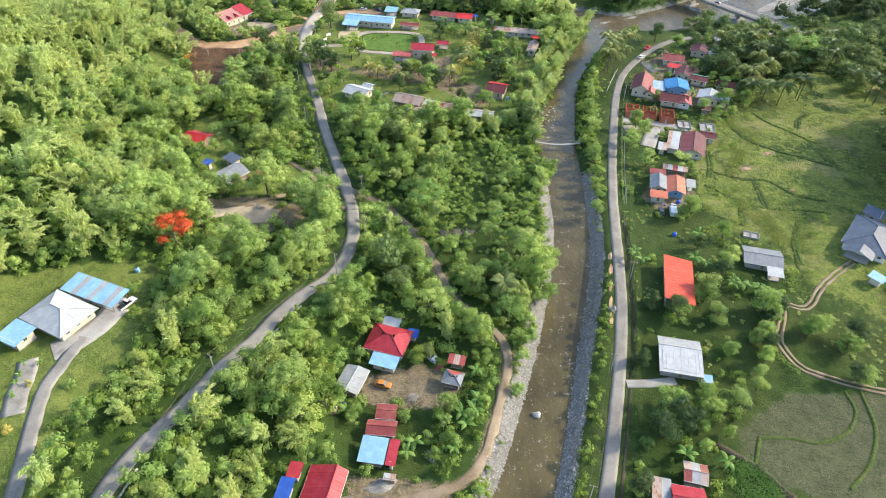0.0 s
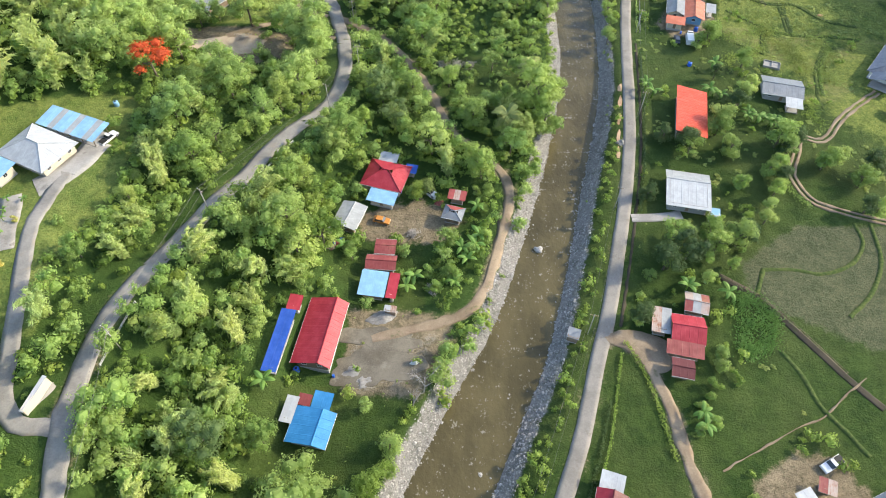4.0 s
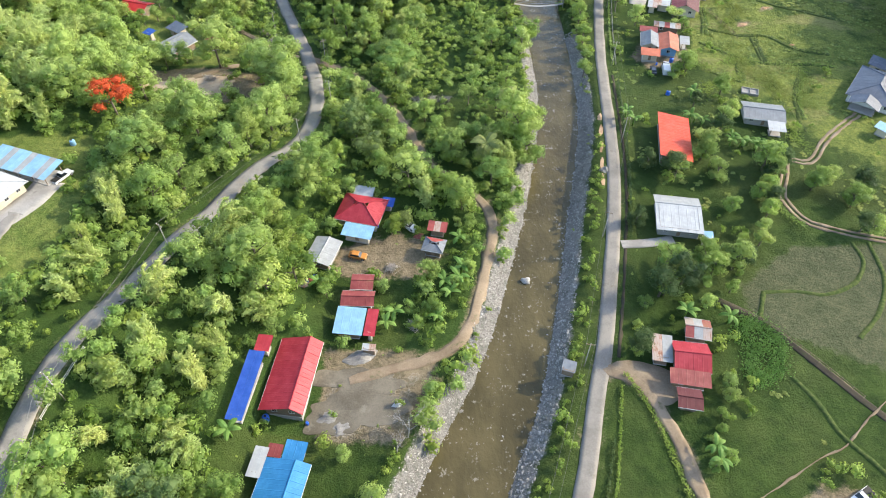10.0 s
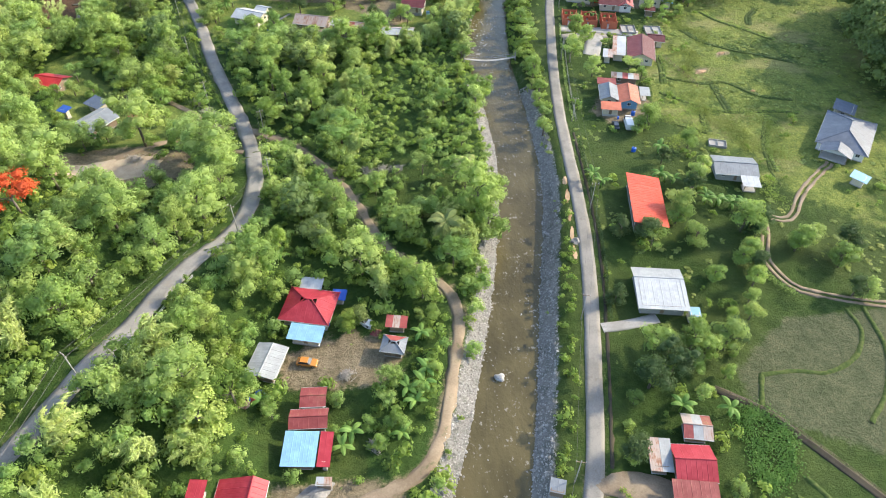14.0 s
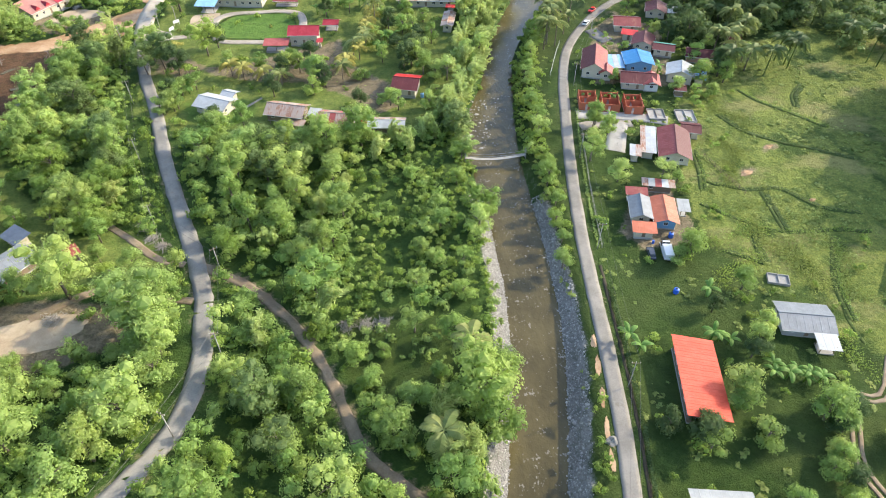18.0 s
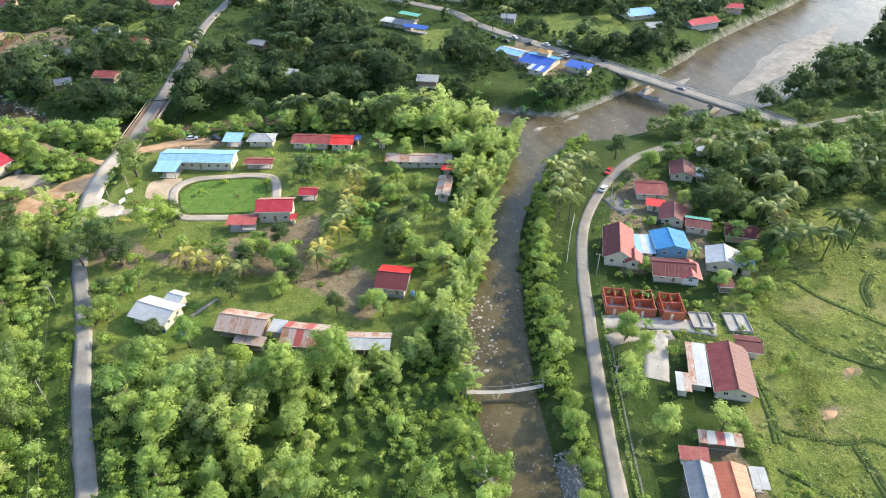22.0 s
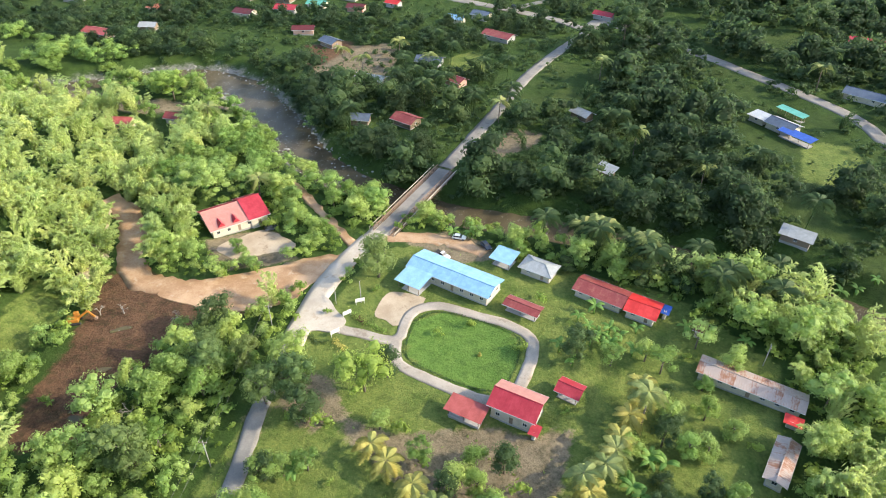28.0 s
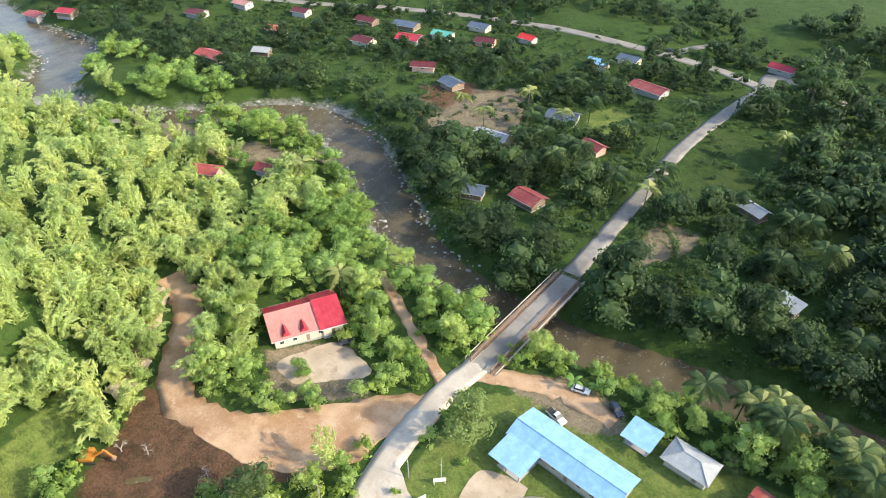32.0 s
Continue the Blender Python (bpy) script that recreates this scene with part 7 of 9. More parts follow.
def bare_tree(x, y, h, seed):
    r = np.random.default_rng(seed)
    out = []

    def grow(p, d, l, w, depth):
        e = p + d * l
        out.append(rod(p, e, w, 5, w * 0.6))
        if depth:
            for _ in range(3):
                nd = d + r.normal(0, 0.55, 3)
                grow(p + d * l * r.uniform(0.55, 1.0), nd / np.linalg.norm(nd), l * r.uniform(0.55, 0.8), w * 0.55, depth - 1)
    grow(np.array([0, 0, -0.4]), np.array([0.1, 0, 1.0]), h * 0.4, 0.16, 4)
    ob = thing("bare_tree", x, y, float(ground_at(x, y)), 0, "leafless pale grey tree on bare ground", "tree")
    part("branchwork", np_mesh("branchwork", *joined(out), M["pale_bark"], True), ob)


for i, (x, y) in enumerate(((-2.4, 57.5), (1.0, 60.5), (-4.5, 54.5), (-99, 300), (-119.4, 294.4), (-114, 297), (-88, 272))):
    bare_tree(x, y, (9.5, 8.0, 7.0, 4.7, 4.2, 4.6, 6.0)[i], 30 + i)

# ---- rough grass, hedges, bunds ----
TX, TY = scatter(30, 200, 18, 300, 2.6, 21)
ok = clear_of(TX, TY, 0.6, 0.6) & side_east(TX, TY) & ~inside(TX, TY, PADDY)
thick = np.sin(TX * 0.13 + np.sin(TY * 0.09) * 2) + np.sin(TY * 0.17 + TX * 0.05) + rng.normal(0, 0.8, len(TX))
ok &= (thick > 0.9) | (TX > 98) & (TY > 170) & (thick > -0.2)
ok &= (TY > 105) | (thick > 2.3)
for key, sel, mat in (("field_tufts", ok & (thick < 1.2), "tuft"), ("field_weeds", ok & (thick >= 1.2), "tuft")):
    stuff(key, "tuft", TX[sel], TY[sel], rng.uniform(0.6, 2.2, sel.sum()), M[mat], "tufts of rough grass and weeds in the fields", "grass", 22, squash=rng.uniform(0.18, 0.45, sel.sum()))
TX, TY = scatter(-70, 60, 36, 362, 3.0, 23)
ok = clear_of(TX, TY, 0.3, 0.4) & is_open(TX, TY) & ~side_east(TX, TY) & (rng.uniform(0, 1, len(TX)) < 0.35) & ~inside(TX, TY, LAWNS["loop"])
stuff("yard_tufts", "tuft", TX[ok], TY[ok], rng.uniform(0.3, 0.8, ok.sum()), M["tuft"], "tufts of grass in the yards", "grass", 24, squash=rng.uniform(0.4, 0.8, ok.sum()))


def hedge(name, pts, w, h, mat, label, per=26):
    """A clipped or ragged row of leaves along a line."""
    line = catmull(pts, 0.5)
    r = np.random.default_rng(len(line))
    n = len(line) * per // 2
    i = r.integers(0, len(line), n)
    P = np.c_[line[i] + r.normal(0, w * 0.32, (n, 2)), 0 * i]
    P[:, 2] = ground_at(P[:, 0], P[:, 1]) + h * np.sqrt(r.uniform(0, 1, n)) * (0.8 + 0.3 * np.sin(i * 0.3))
    N = r.normal(0, 0.6, (n, 3)) + (0, 0, 0.7)
    N /= np.linalg.norm(N, axis=1)[:, None]
    tagged(new(name, np_mesh(name, *kites(P, N, r.uniform(0.7, 1.3, n) * 0.38, r), M[mat])), label, "hedge", kind="stuff")


def beside(line, off, y0, y1, every=4):
    keep = line[(line[:, 1] > y0) & (line[:, 1] < y1)]
    t = np.gradient(keep[:, :2], axis=0)
    t /= np.linalg.norm(t, axis=1)[:, None]
    return [tuple(p) for p in (keep[:, :2] + np.c_[t[:, 1], -t[:, 0]] * off)[::every]]


hedge("roadside_hedge", beside(ROAD_EAST, 4.0, 106, 182), 0.7, 1.2, "deep", "dark clipped hedge along the village road", 34)
hedge("plot_hedge", beside(ROAD_EAST, 4.2, 32, 66), 0.6, 0.9, "deep", "dark hedge beside the road plots", 30)
hedge("lane_hedge", [(40.3, 67), (38.5, 60), (35.5, 49), (33, 42)], 0.5, 0.8, "shrub", "thin green hedge round the garden plot")
hedge("garden_hedge", [(41.5, 70), (44, 64.5), (45.6, 58), (46.4, 52), (47.4, 44)], 0.9, 0.9, "shrub", "green hedge along the dirt lane")
hedge("field_hedge", [(96, 132), (93, 124), (92, 116), (95, 109)], 1.6, 1.5, "broad", "ragged hedge along the field track")
hedge("north_hedge", beside(ROAD_EAST, 3.6, 184, 250), 0.7, 0.7, "broad_b", "patchy hedge beside the village road", 12)
hedge("west_verge", beside(ROAD_WEST, -3.6, 200, 284), 0.9, 0.5, "shrub", "rough grass verge along the road", 10)
hedge("loop_edging", [(-44, 325), (-38, 331), (-20, 330.6), (-15.4, 326), (-15, 314), (-19, 310), (-30, 310.2), (-40.6, 313), (-44, 325)], 0.5, 0.45, "deep", "low planted edging round the lawn", 14)
hedge("leaf_crop", [(68, 78), (72, 82), (76, 77), (73, 70), (68, 68), (70, 75), (73, 76)], 3.6, 0.7, "banana", "patch of broad-leaved green crop", 150)


def bund(name, pts, w, h, label):
    """A low earth bank between fields, grassed over."""
    line = catmull(pts, 1.5)
    t = np.gradient(line, axis=0)
    t /= np.linalg.norm(t, axis=1)[:, None]
    nor = np.c_[-t[:, 1], t[:, 0]]
    r = np.random.default_rng(len(line))
    P = np.stack([line + nor * (k * w / 2 * (1 + r.normal(0, 0.12, len(line))))[:, None] for k in (-1, -0.45, 0.45, 1)], 1)
    z = ground_at(P[..., 0], P[..., 1])
    z[:, 1:3] += h
    z[:, [0, 3]] -= 0.2
    i = np.arange(len(line) - 1)[:, None] * 4 + np.arange(3)
    V = np.concatenate([P, z[..., None]], -1).reshape(-1, 3)
    tagged(new(name, np_mesh(name, V, np.stack([i, i + 1, i + 5, i + 4], -1).reshape(-1, 4), M["bund"], True)), label, "field bank", kind="structure")


kb = Nodes("grassed_bank")
M["bund"] = kb.done(kb.mix(kb.span(kb.noise(kb.pos(), 1.4, 4.0), 0.35, 0.65), (0.040, 0.066, 0.018), (0.085, 0.105, 0.032)), 0.95, spec=0.1)
for i, pts in enumerate((
    [(78, 90), (86, 90), (92, 89), (100, 92), (105, 98), (105, 104)], [(109, 104), (107.5, 93), (102, 84), (94, 77)], [(78, 90), (74.5, 83)], [(75.7, 68.2), (78.6, 62.3), (80, 56), (83.5, 50), (86, 45)], )):
    bund("field_bank", pts, 1.4, 0.25, "low grassed earth bank between fields")


def ribbon(name, pts, w, mat, label, category, lift=0.1):
    return strip(name, catmull(pts, 1.5), w, M[mat], label, category, lift, 0.2)


M["ditch_grass"] = road_mat("ditch_grass", (0.032, 0.056, 0.013), (0.064, 0.092, 0.023), (0.090, 0.085, 0.036))
DITCHES = (
    [(136, 253), (139, 245), (145, 237), (152, 228)], [(122, 239), (126, 228), (134, 221), (140, 218), (150, 211)], [(104, 206), (113, 202), (122, 201), (129, 192), (138, 188)], [(98, 197), (105, 190), (114, 184), (128, 183), (136, 181)], [(117, 200), (116, 191), (115, 184)],
    [(107, 185), (105, 180), (104, 174)], [(126, 180), (118, 166), (115, 154)], [(158, 253), (152, 247), (149, 240)], [(96, 179), (103, 174)], [(106, 222), (104, 212), (101, 203)])
for i, pts in enumerate(DITCHES):
    ribbon("field_ditch", pts, 1.1 + 0.25 * (i % 3), "ditch_grass", "shallow grassed ditch across the old field", "ditch", 0.07)
    bund("field_bank", [(x - 1.1, y + 0.5) for x, y in pts], 1.5, 0.22, "low weedy bank beside a field ditch")
    hedge("ditch_weeds", pts, 1.8, 0.65, ("shrub", "deep", "tuft")[i % 3], "ragged weeds along a shallow field ditch", 16)
hedge("tall_grass", [(119, 182), (124, 176), (121, 170), (118, 164), (122, 160)], 5.0, 0.7, "tuft", "stand of tall yellow-green grass", 90)
hedge("tall_grass", [(108, 190), (106, 182), (110, 176), (114, 170), (112, 164)], 5.0, 0.7, "tuft", "stand of tall yellow-green grass", 90)
hedge("tall_grass", [(113, 226), (118, 219), (112, 212), (108, 204)], 4.5, 0.6, "tuft", "stand of tall yellow-green grass", 80)
hedge("tall_grass", [(124, 250), (121, 242), (128, 236), (124, 228)], 5.0, 0.6, "tuft", "stand of tall yellow-green grass", 80)
# flat strip added in place of a thin pale fence-like line
ribbon("field_line", [(56, 42), (62, 45), (68, 48), (74, 51), (80, 53.4), (86, 58), (92, 62)], 0.3, "dirt", "narrow pale line across the field", "drain", 0.16)
ribbon("ditch", [(67, 88), (74.4, 81.8), (79.8, 74.3), (88, 62), (93, 55)], 1.7, "mud", "muddy ditch between the paddies", "ditch", 0.08)
ribbon("concrete_apron", [(76, 244.5), (84, 243.6), (99, 240), (104, 238)], 5.0, "slab", "grey concrete yard by the brick shells", "yard", 0.1)
ribbon("yard_slab", [(82, 224), (88, 239)], 6.0, "slab", "cracked concrete yard beside the maroon house", "yard", 0.11)
M["forecourt"] = road_mat("sandy_forecourt", (0.30, 0.23, 0.155), (0.43, 0.35, 0.25), (0.23, 0.16, 0.10))
M["maroon_leaf"] = foliage_mat("maroon_leaf", (0.055, 0.018, 0.020), (0.150, 0.045, 0.048), 0.3)
ribbon("hill_apron", [(-90, 98.5), (-85.5, 102), (-82.5, 107), (-81, 113.5)], 6.4, "slab", "concrete apron before the hill house", "yard", 0.1)
ribbon("garden_step", [(-30, 262), (-27, 265), (-24, 268)], 1.0, "concrete_road", "short concrete garden path", "path", 0.1)


M["chips"] = road_mat("grey_chippings", (0.10, 0.10, 0.10), (0.20, 0.195, 0.19), (0.08, 0.08, 0.08))
M["cut_earth"] = road_mat("cut_earth", (0.25, 0.19, 0.11), (0.42, 0.36, 0.25), (0.30, 0.17, 0.09))
M["gravel"] = road_mat("river_gravel", (0.16, 0.15, 0.135), (0.29, 0.275, 0.25), (0.12, 0.11, 0.09))


# ---- stones ----
def stones(name, line, t0, t1, per_m, y0, y1, size, label, seed, sides=(-1, 1)):
    r = np.random.default_rng(seed)
    keep = line[(line[:, 1] > y0) & (line[:, 1] < y1)]
    t = np.gradient(keep[:, :2], axis=0)
    length = np.linalg.norm(t, axis=1).sum()
    t /= np.linalg.norm(t, axis=1)[:, None]
    n = int(length * per_m)
    i = r.integers(0, len(keep) - 1, n)
    f = r.uniform(0, 1, n)[:, None]
    p = keep[i] * (1 - f) + keep[i + 1] * f
    side = r.choice(sides, n)
    off = side * (p[:, 2] + r.uniform(t0, t1, n))
    x, y = p[:, 0] - t[i, 1] * off, p[:, 1] + t[i, 0] * off
    z = np.maximum(ground_at(x, y), WATER - 0.15)
    s = size * r.lognormal(0, 0.38, n)
    V, F = ICO1
    vs = V[None] * r.uniform(0.7, 1.25, (n, len(V), 1)) * s[:, None, None] * np.array([1, 0.8, 0.6])
    a = r.uniform(0, 6.28, n)
    c, q = np.cos(a)[:, None], np.sin(a)[:, None]
    vs = np.stack([vs[..., 0] * c - vs[..., 1] * q + x[:, None], vs[..., 0] * q + vs[..., 1] * c + y[:, None], vs[..., 2] + z[:, None]], -1)
    tagged(new(name, np_mesh(name, vs.reshape(-1, 3), (F[None] + (np.arange(n) * len(V))[:, None, None]).reshape(-1, 3), M["stone"])), label, "stones", kind="stuff")


stones("bank_stones_west", CREEK, -0.4, 4.6, 32.0, 18, 212, 0.165, "pale rubble stones lining the creek bank", 31, (1,))
stones("bank_stones_east", CREEK, -0.4, 4.2, 34.0, 18, 212, 0.175, "grey rubble stones lining the creek bank", 32, (-1,))
stones("creek_stones", CREEK, -5.0, 0.2, 0.7, 20, 120, 0.28, "stones breaking the shallow water", 33)
stones("rapid_stones", CREEK, -9.0, 3.0, 7.0, 232, 264, 0.40, "boulders in the creek rapids", 34, (1,))
stones("river_stones", BIG_RIVER[BIG_RIVER[:, 0] < -90], -4.0, 2.5, 2.0, 380, 450, 0.5, "boulders along the far river", 35)
ob = new("boulder", np_mesh("boulder", ICO2[0] * np.array([1.1, 0.9, 0.9]) * (1 + 0.15 * np.sin(ICO2[0] * 5).sum(1))[:, None], ICO2[1], M["stone"], True))
ob.matrix_basis = pose(25.4, 97.8, WATER + 0.1)
tagged(ob, "dark boulder standing in the creek", "boulder")


ICO3 = ico(4)


def mound(name, x, y, w, l, h, mat, label, category="heap", z=None, turn=20):
    """A tipped heap: steep near the top, a thin ragged skirt."""
    V, F = ICO3
    r = np.random.default_rng(int(abs(x * 7 + y)))
    V = V * (1 + 0.16 * np.sin(V[:, [1, 2, 0]] * 5 + x) + 0.07 * np.sin(V[:, [2, 0, 1]] * 13 + y)) + r.normal(0, 0.018, V.shape)
    V[:, 2] = np.sign(V[:, 2]) * np.abs(V[:, 2]) ** 1.8
    ob = new(name, np_mesh(name, V * np.array([w, l, h]) + (0, 0, -0.12), F, M[mat]))
    ob.matrix_basis = pose(x, y, float(ground_at(x, y)) if z is None else z, 0, 0, turn)
    tagged(ob, label, category)


mound("gravel_mound", -12.4, 75.2, 3.6, 1.7, 0.9, "gravel", "heap of pale gravel on the yard")
mound("gravel_mound", -17.2, 62.6, 2.8, 2.0, 0.35, "gravel", "small heap of pale sand")
mound("gravel_mound", -14.6, 60.0, 2.2, 1.6, 0.3, "gravel", "small heap of grey gravel")
# gravel bars in the broad river
for x, y, l, w, turn in ((240, 426, 72, 12, 38), (166, 399, 11, 3, 38), (134, 401, 7, 3.5, 32), (-275, 398, 15, 3.5, 32), (-330, 388, 16, 6, 32)):
    mound("gravel_bar", x, y, l, w, 1.1, "gravel", "low bar of pale gravel in the river", "gravel bar", WATER - 0.15, turn)


# ---- bridges, poles, vehicles ----
def bar(name, a, b, w, h, mat, parent, label=""):
    """A straight member of w x h from a to b in the thing's own space."""
    a, b = Vector(a), Vector(b)
    l = (b - a).length
    me = shared(("bar", round(l, 2), w, h, mat), lambda: boxes(name, [(0, -w / 2, -h / 2, l, w / 2, h / 2)], M[mat], min(w, h) * 0.08))
    return part(name, me, parent, Matrix.Translation(a) @ (b - a).to_track_quat("X", "Z").to_matrix().to_4x4(), label)


def steel_bridge():
    ax, ay, bx, by = -69.2, 357.0, -65.3, 400.0
    za, zb = float(ground_at(ax, ay - 2)) + 0.15, float(ground_at(bx, by + 2)) + 0.15
    ob = thing("steel_bridge", ax, ay, za, math.degrees(math.atan2(by - ay, bx - ax)), "steel panel bridge with rusty side trusses and walkways", "bridge")
    L, z1 = math.hypot(bx - ax, by - ay), zb - za
    bar("deck", (0, 0, 0), (L, 0, z1), 5.4, 0.3, "concrete_road", ob, "worn concrete deck")
    for s in (-1, 1):
        bar("bottom_chord", (0, s * 3.0, 0.1), (L, s * 3.0, z1 + 0.1), 0.25, 0.25, "steel", ob)
        bar("top_chord", (0, s * 3.0, 1.5), (L, s * 3.0, z1 + 1.5), 0.25, 0.22, "steel", ob)
        for i in range(15):
            x = L * i / 14
            bar("vertical", (x, s * 3.0, 0.1 + z1 * i / 14), (x, s * 3.0, 1.5 + z1 * i / 14), 0.14, 0.14, "steel", ob)
            if i < 14:
                up = i % 2
                bar("diagonal", (x, s * 3.0, 0.1 + 1.4 * up + z1 * i / 14), (x + L / 14, s * 3.0, 1.5 - 1.4 * up + z1 * i / 14), 0.1, 0.1, "steel", ob)
        bar("walkway", (0, s * 3.9, 0.0), (L, s * 3.9, z1), 1.2, 0.12, "timber", ob)
        bar("handrail", (0, s * 4.5, 1.0), (L, s * 4.5, z1 + 1.0), 0.22, 0.16, "cream", ob, "pale pipe handrail")
        for i in range(12):
            bar("rail_post", (L * i / 11, s * 4.5, 0), (L * i / 11, s * 4.5, 1.0 + z1 * i / 11), 0.1, 0.1, "cream", ob)
        bar("abutment", (0.6 if s < 0 else L - 0.6, -3.5, -2.5), (0.6 if s < 0 else L - 0.6, 3.5, -2.5), 1.6, 4.4, "concrete", ob)


steel_bridge()


def road_bridge():
    ax, ay, bx, by = 188.5, 343.0, 127.5, 418.0
    za, zb = float(ground_at(ax + 2, ay - 2)) + 0.2, float(ground_at(bx - 2, by + 3)) + 0.2
    ob = thing("road_bridge", ax, ay, za, math.degrees(math.atan2(by - ay, bx - ax)), "long concrete road bridge over the muddy river", "bridge")
    L, z1 = math.hypot(bx - ax, by - ay), zb - za
    at = lambda f, y, dz: (L * f, y, z1 * f + dz)
    bar("deck", at(0, 0, 0), at(1, 0, 0), 8.4, 0.4, "concrete_road", ob)
    for y in (-2.6, 0, 2.6):
        bar("girder", at(0, y, -0.8), at(1, y, -0.8), 0.5, 1.2, "concrete", ob)
    for s in (-1, 1):
        bar("kerb", at(0, s * 3.4, 0.3), at(1, s * 3.4, 0.3), 0.9, 0.2, "slab", ob)
        bar("top_rail", at(0, s * 4.05, 1.1), at(1, s * 4.05, 1.1), 0.16, 0.16, "slab", ob)
        bar("lower_rail", at(0, s * 4.05, 0.7), at(1, s * 4.05, 0.7), 0.12, 0.12, "slab", ob)
        for i in range(40):
            bar("rail_post", at(i / 39, s * 4.05, 0.1), at(i / 39, s * 4.05, 1.1), 0.2, 0.2, "slab", ob)
    for f in (0.34, 0.66):
        bar("pier_cap", at(f, -3.8, -1.8), at(f, 3.8, -1.8), 1.4, 0.9, "concrete", ob)
        bar("pier", (L * f, -2.6, -4.6), (L * f, 2.6, -4.6), 1.2, 5.0, "concrete", ob)
        bar("pier_foot", (L * f, -4.6, -4.4), (L * f, 4.6, -4.4), 4.0, 1.4, "slab", ob)
    for f in (0.01, 0.99):
        bar("abutment", at(f, -4.2, -2.5), at(f, 4.2, -2.5), 1.6, 4.4, "concrete", ob)


road_bridge()


def footbridge():
    ob = thing("footbridge", 37.2, 226.6, 0.2, -2, "narrow pale suspension footbridge over the creek", "bridge")
    L = 18.0
    pts = [(L * i / 9, 0, -1.0 * math.sin(math.pi * i / 9)) for i in range(10)]
    for a, b in zip(pts, pts[1:]):
        bar("plank_span", a, b, 1.1, 0.08, "slab", ob)
        for s in (-1, 1):
            bar("hand_cable", (a[0], s * 0.6, a[2] * 0.7 + 1.0), (b[0], s * 0.6, b[2] * 0.7 + 1.0), 0.05, 0.05, "concrete", ob)
    for x in (0, L):
        for s in (-1, 1):
            bar("tower_post", (x, s * 0.6, -1.2), (x, s * 0.6, 1.9), 0.18, 0.18, "concrete", ob)


footbridge()


def utility_pole(x, y, yaw, h=8.5):
    ob = thing("utility_pole", x, y, float(ground_at(x, y)), yaw, "grey utility pole with a crossarm and cables", "utility pole", "utility poles")
    part("pole", shared(("pole", h), lambda: np_mesh("pole", *rod((0, 0, -0.5), (0, 0, h), 0.12, 8, 0.08), M["concrete"], True)), ob)
    bar("crossarm", (0, -0.9, h - 0.5), (0, 0.9, h - 0.5), 0.12, 0.12, "timber", ob)
    for yy in (-0.8, 0, 0.8):
        bar("insulator", (0, yy, h - 0.44), (0, yy, h - 0.18), 0.1, 0.1, "white", ob)
    return Vector((x, y, float(ground_at(x, y)) + h - 0.2))


def cables(poles, yaws, label):
    ends = [utility_pole(x, y, w) for (x, y), w in zip(poles, yaws)]
    for a, b in zip(ends, ends[1:]):
        side = Vector((-(b - a).y, (b - a).x, 0)).normalized()
        for off in (-0.8, 0.8):
            pts = [a.lerp(b, i / 8) + side * off - Vector((0, 0, 0.8 * 4 * (i / 8) * (1 - i / 8))) for i in range(9)]
            V = np.vstack([np.array(p) + [(0, 0, 0.025), (0.022, 0.0, -0.012), (-0.022, 0.0, -0.012)] for p in pts])
            i = np.arange(8)[:, None] * 3
            F = np.concatenate([np.stack([i + k, i + (k + 1) % 3, i + 3 + (k + 1) % 3, i + 3 + k], -1).reshape(-1, 4) for k in range(3)])
            tagged(new("cable", np_mesh("cable", V, F, M["wire"])), label, "cable")


cables([(18, 33), (33.6, 72), (45, 108), (57.2, 142.6), (64, 184), (70.5, 222), (80, 262), (96, 296)], [70, 75, 75, 80, 80, 75, 70, 50], "thin sagging power cable along the village road")
cables([(-58, 30), (-60.5, 60), (-52, 96), (-30.5, 141), (-23.5, 158), (-28, 187), (-46, 204.5), (-56, 235), (-65, 269), (-76, 308)], [90, 60, 50, 60, 95, 120, 110, 105, 105, 100], "thin sagging power cable along the west road")
for x, y, w in ((41, 343, 0), (-66, 323, 30), (-60, 326, 30)):
    utility_pole(x, y, w, 7.0)


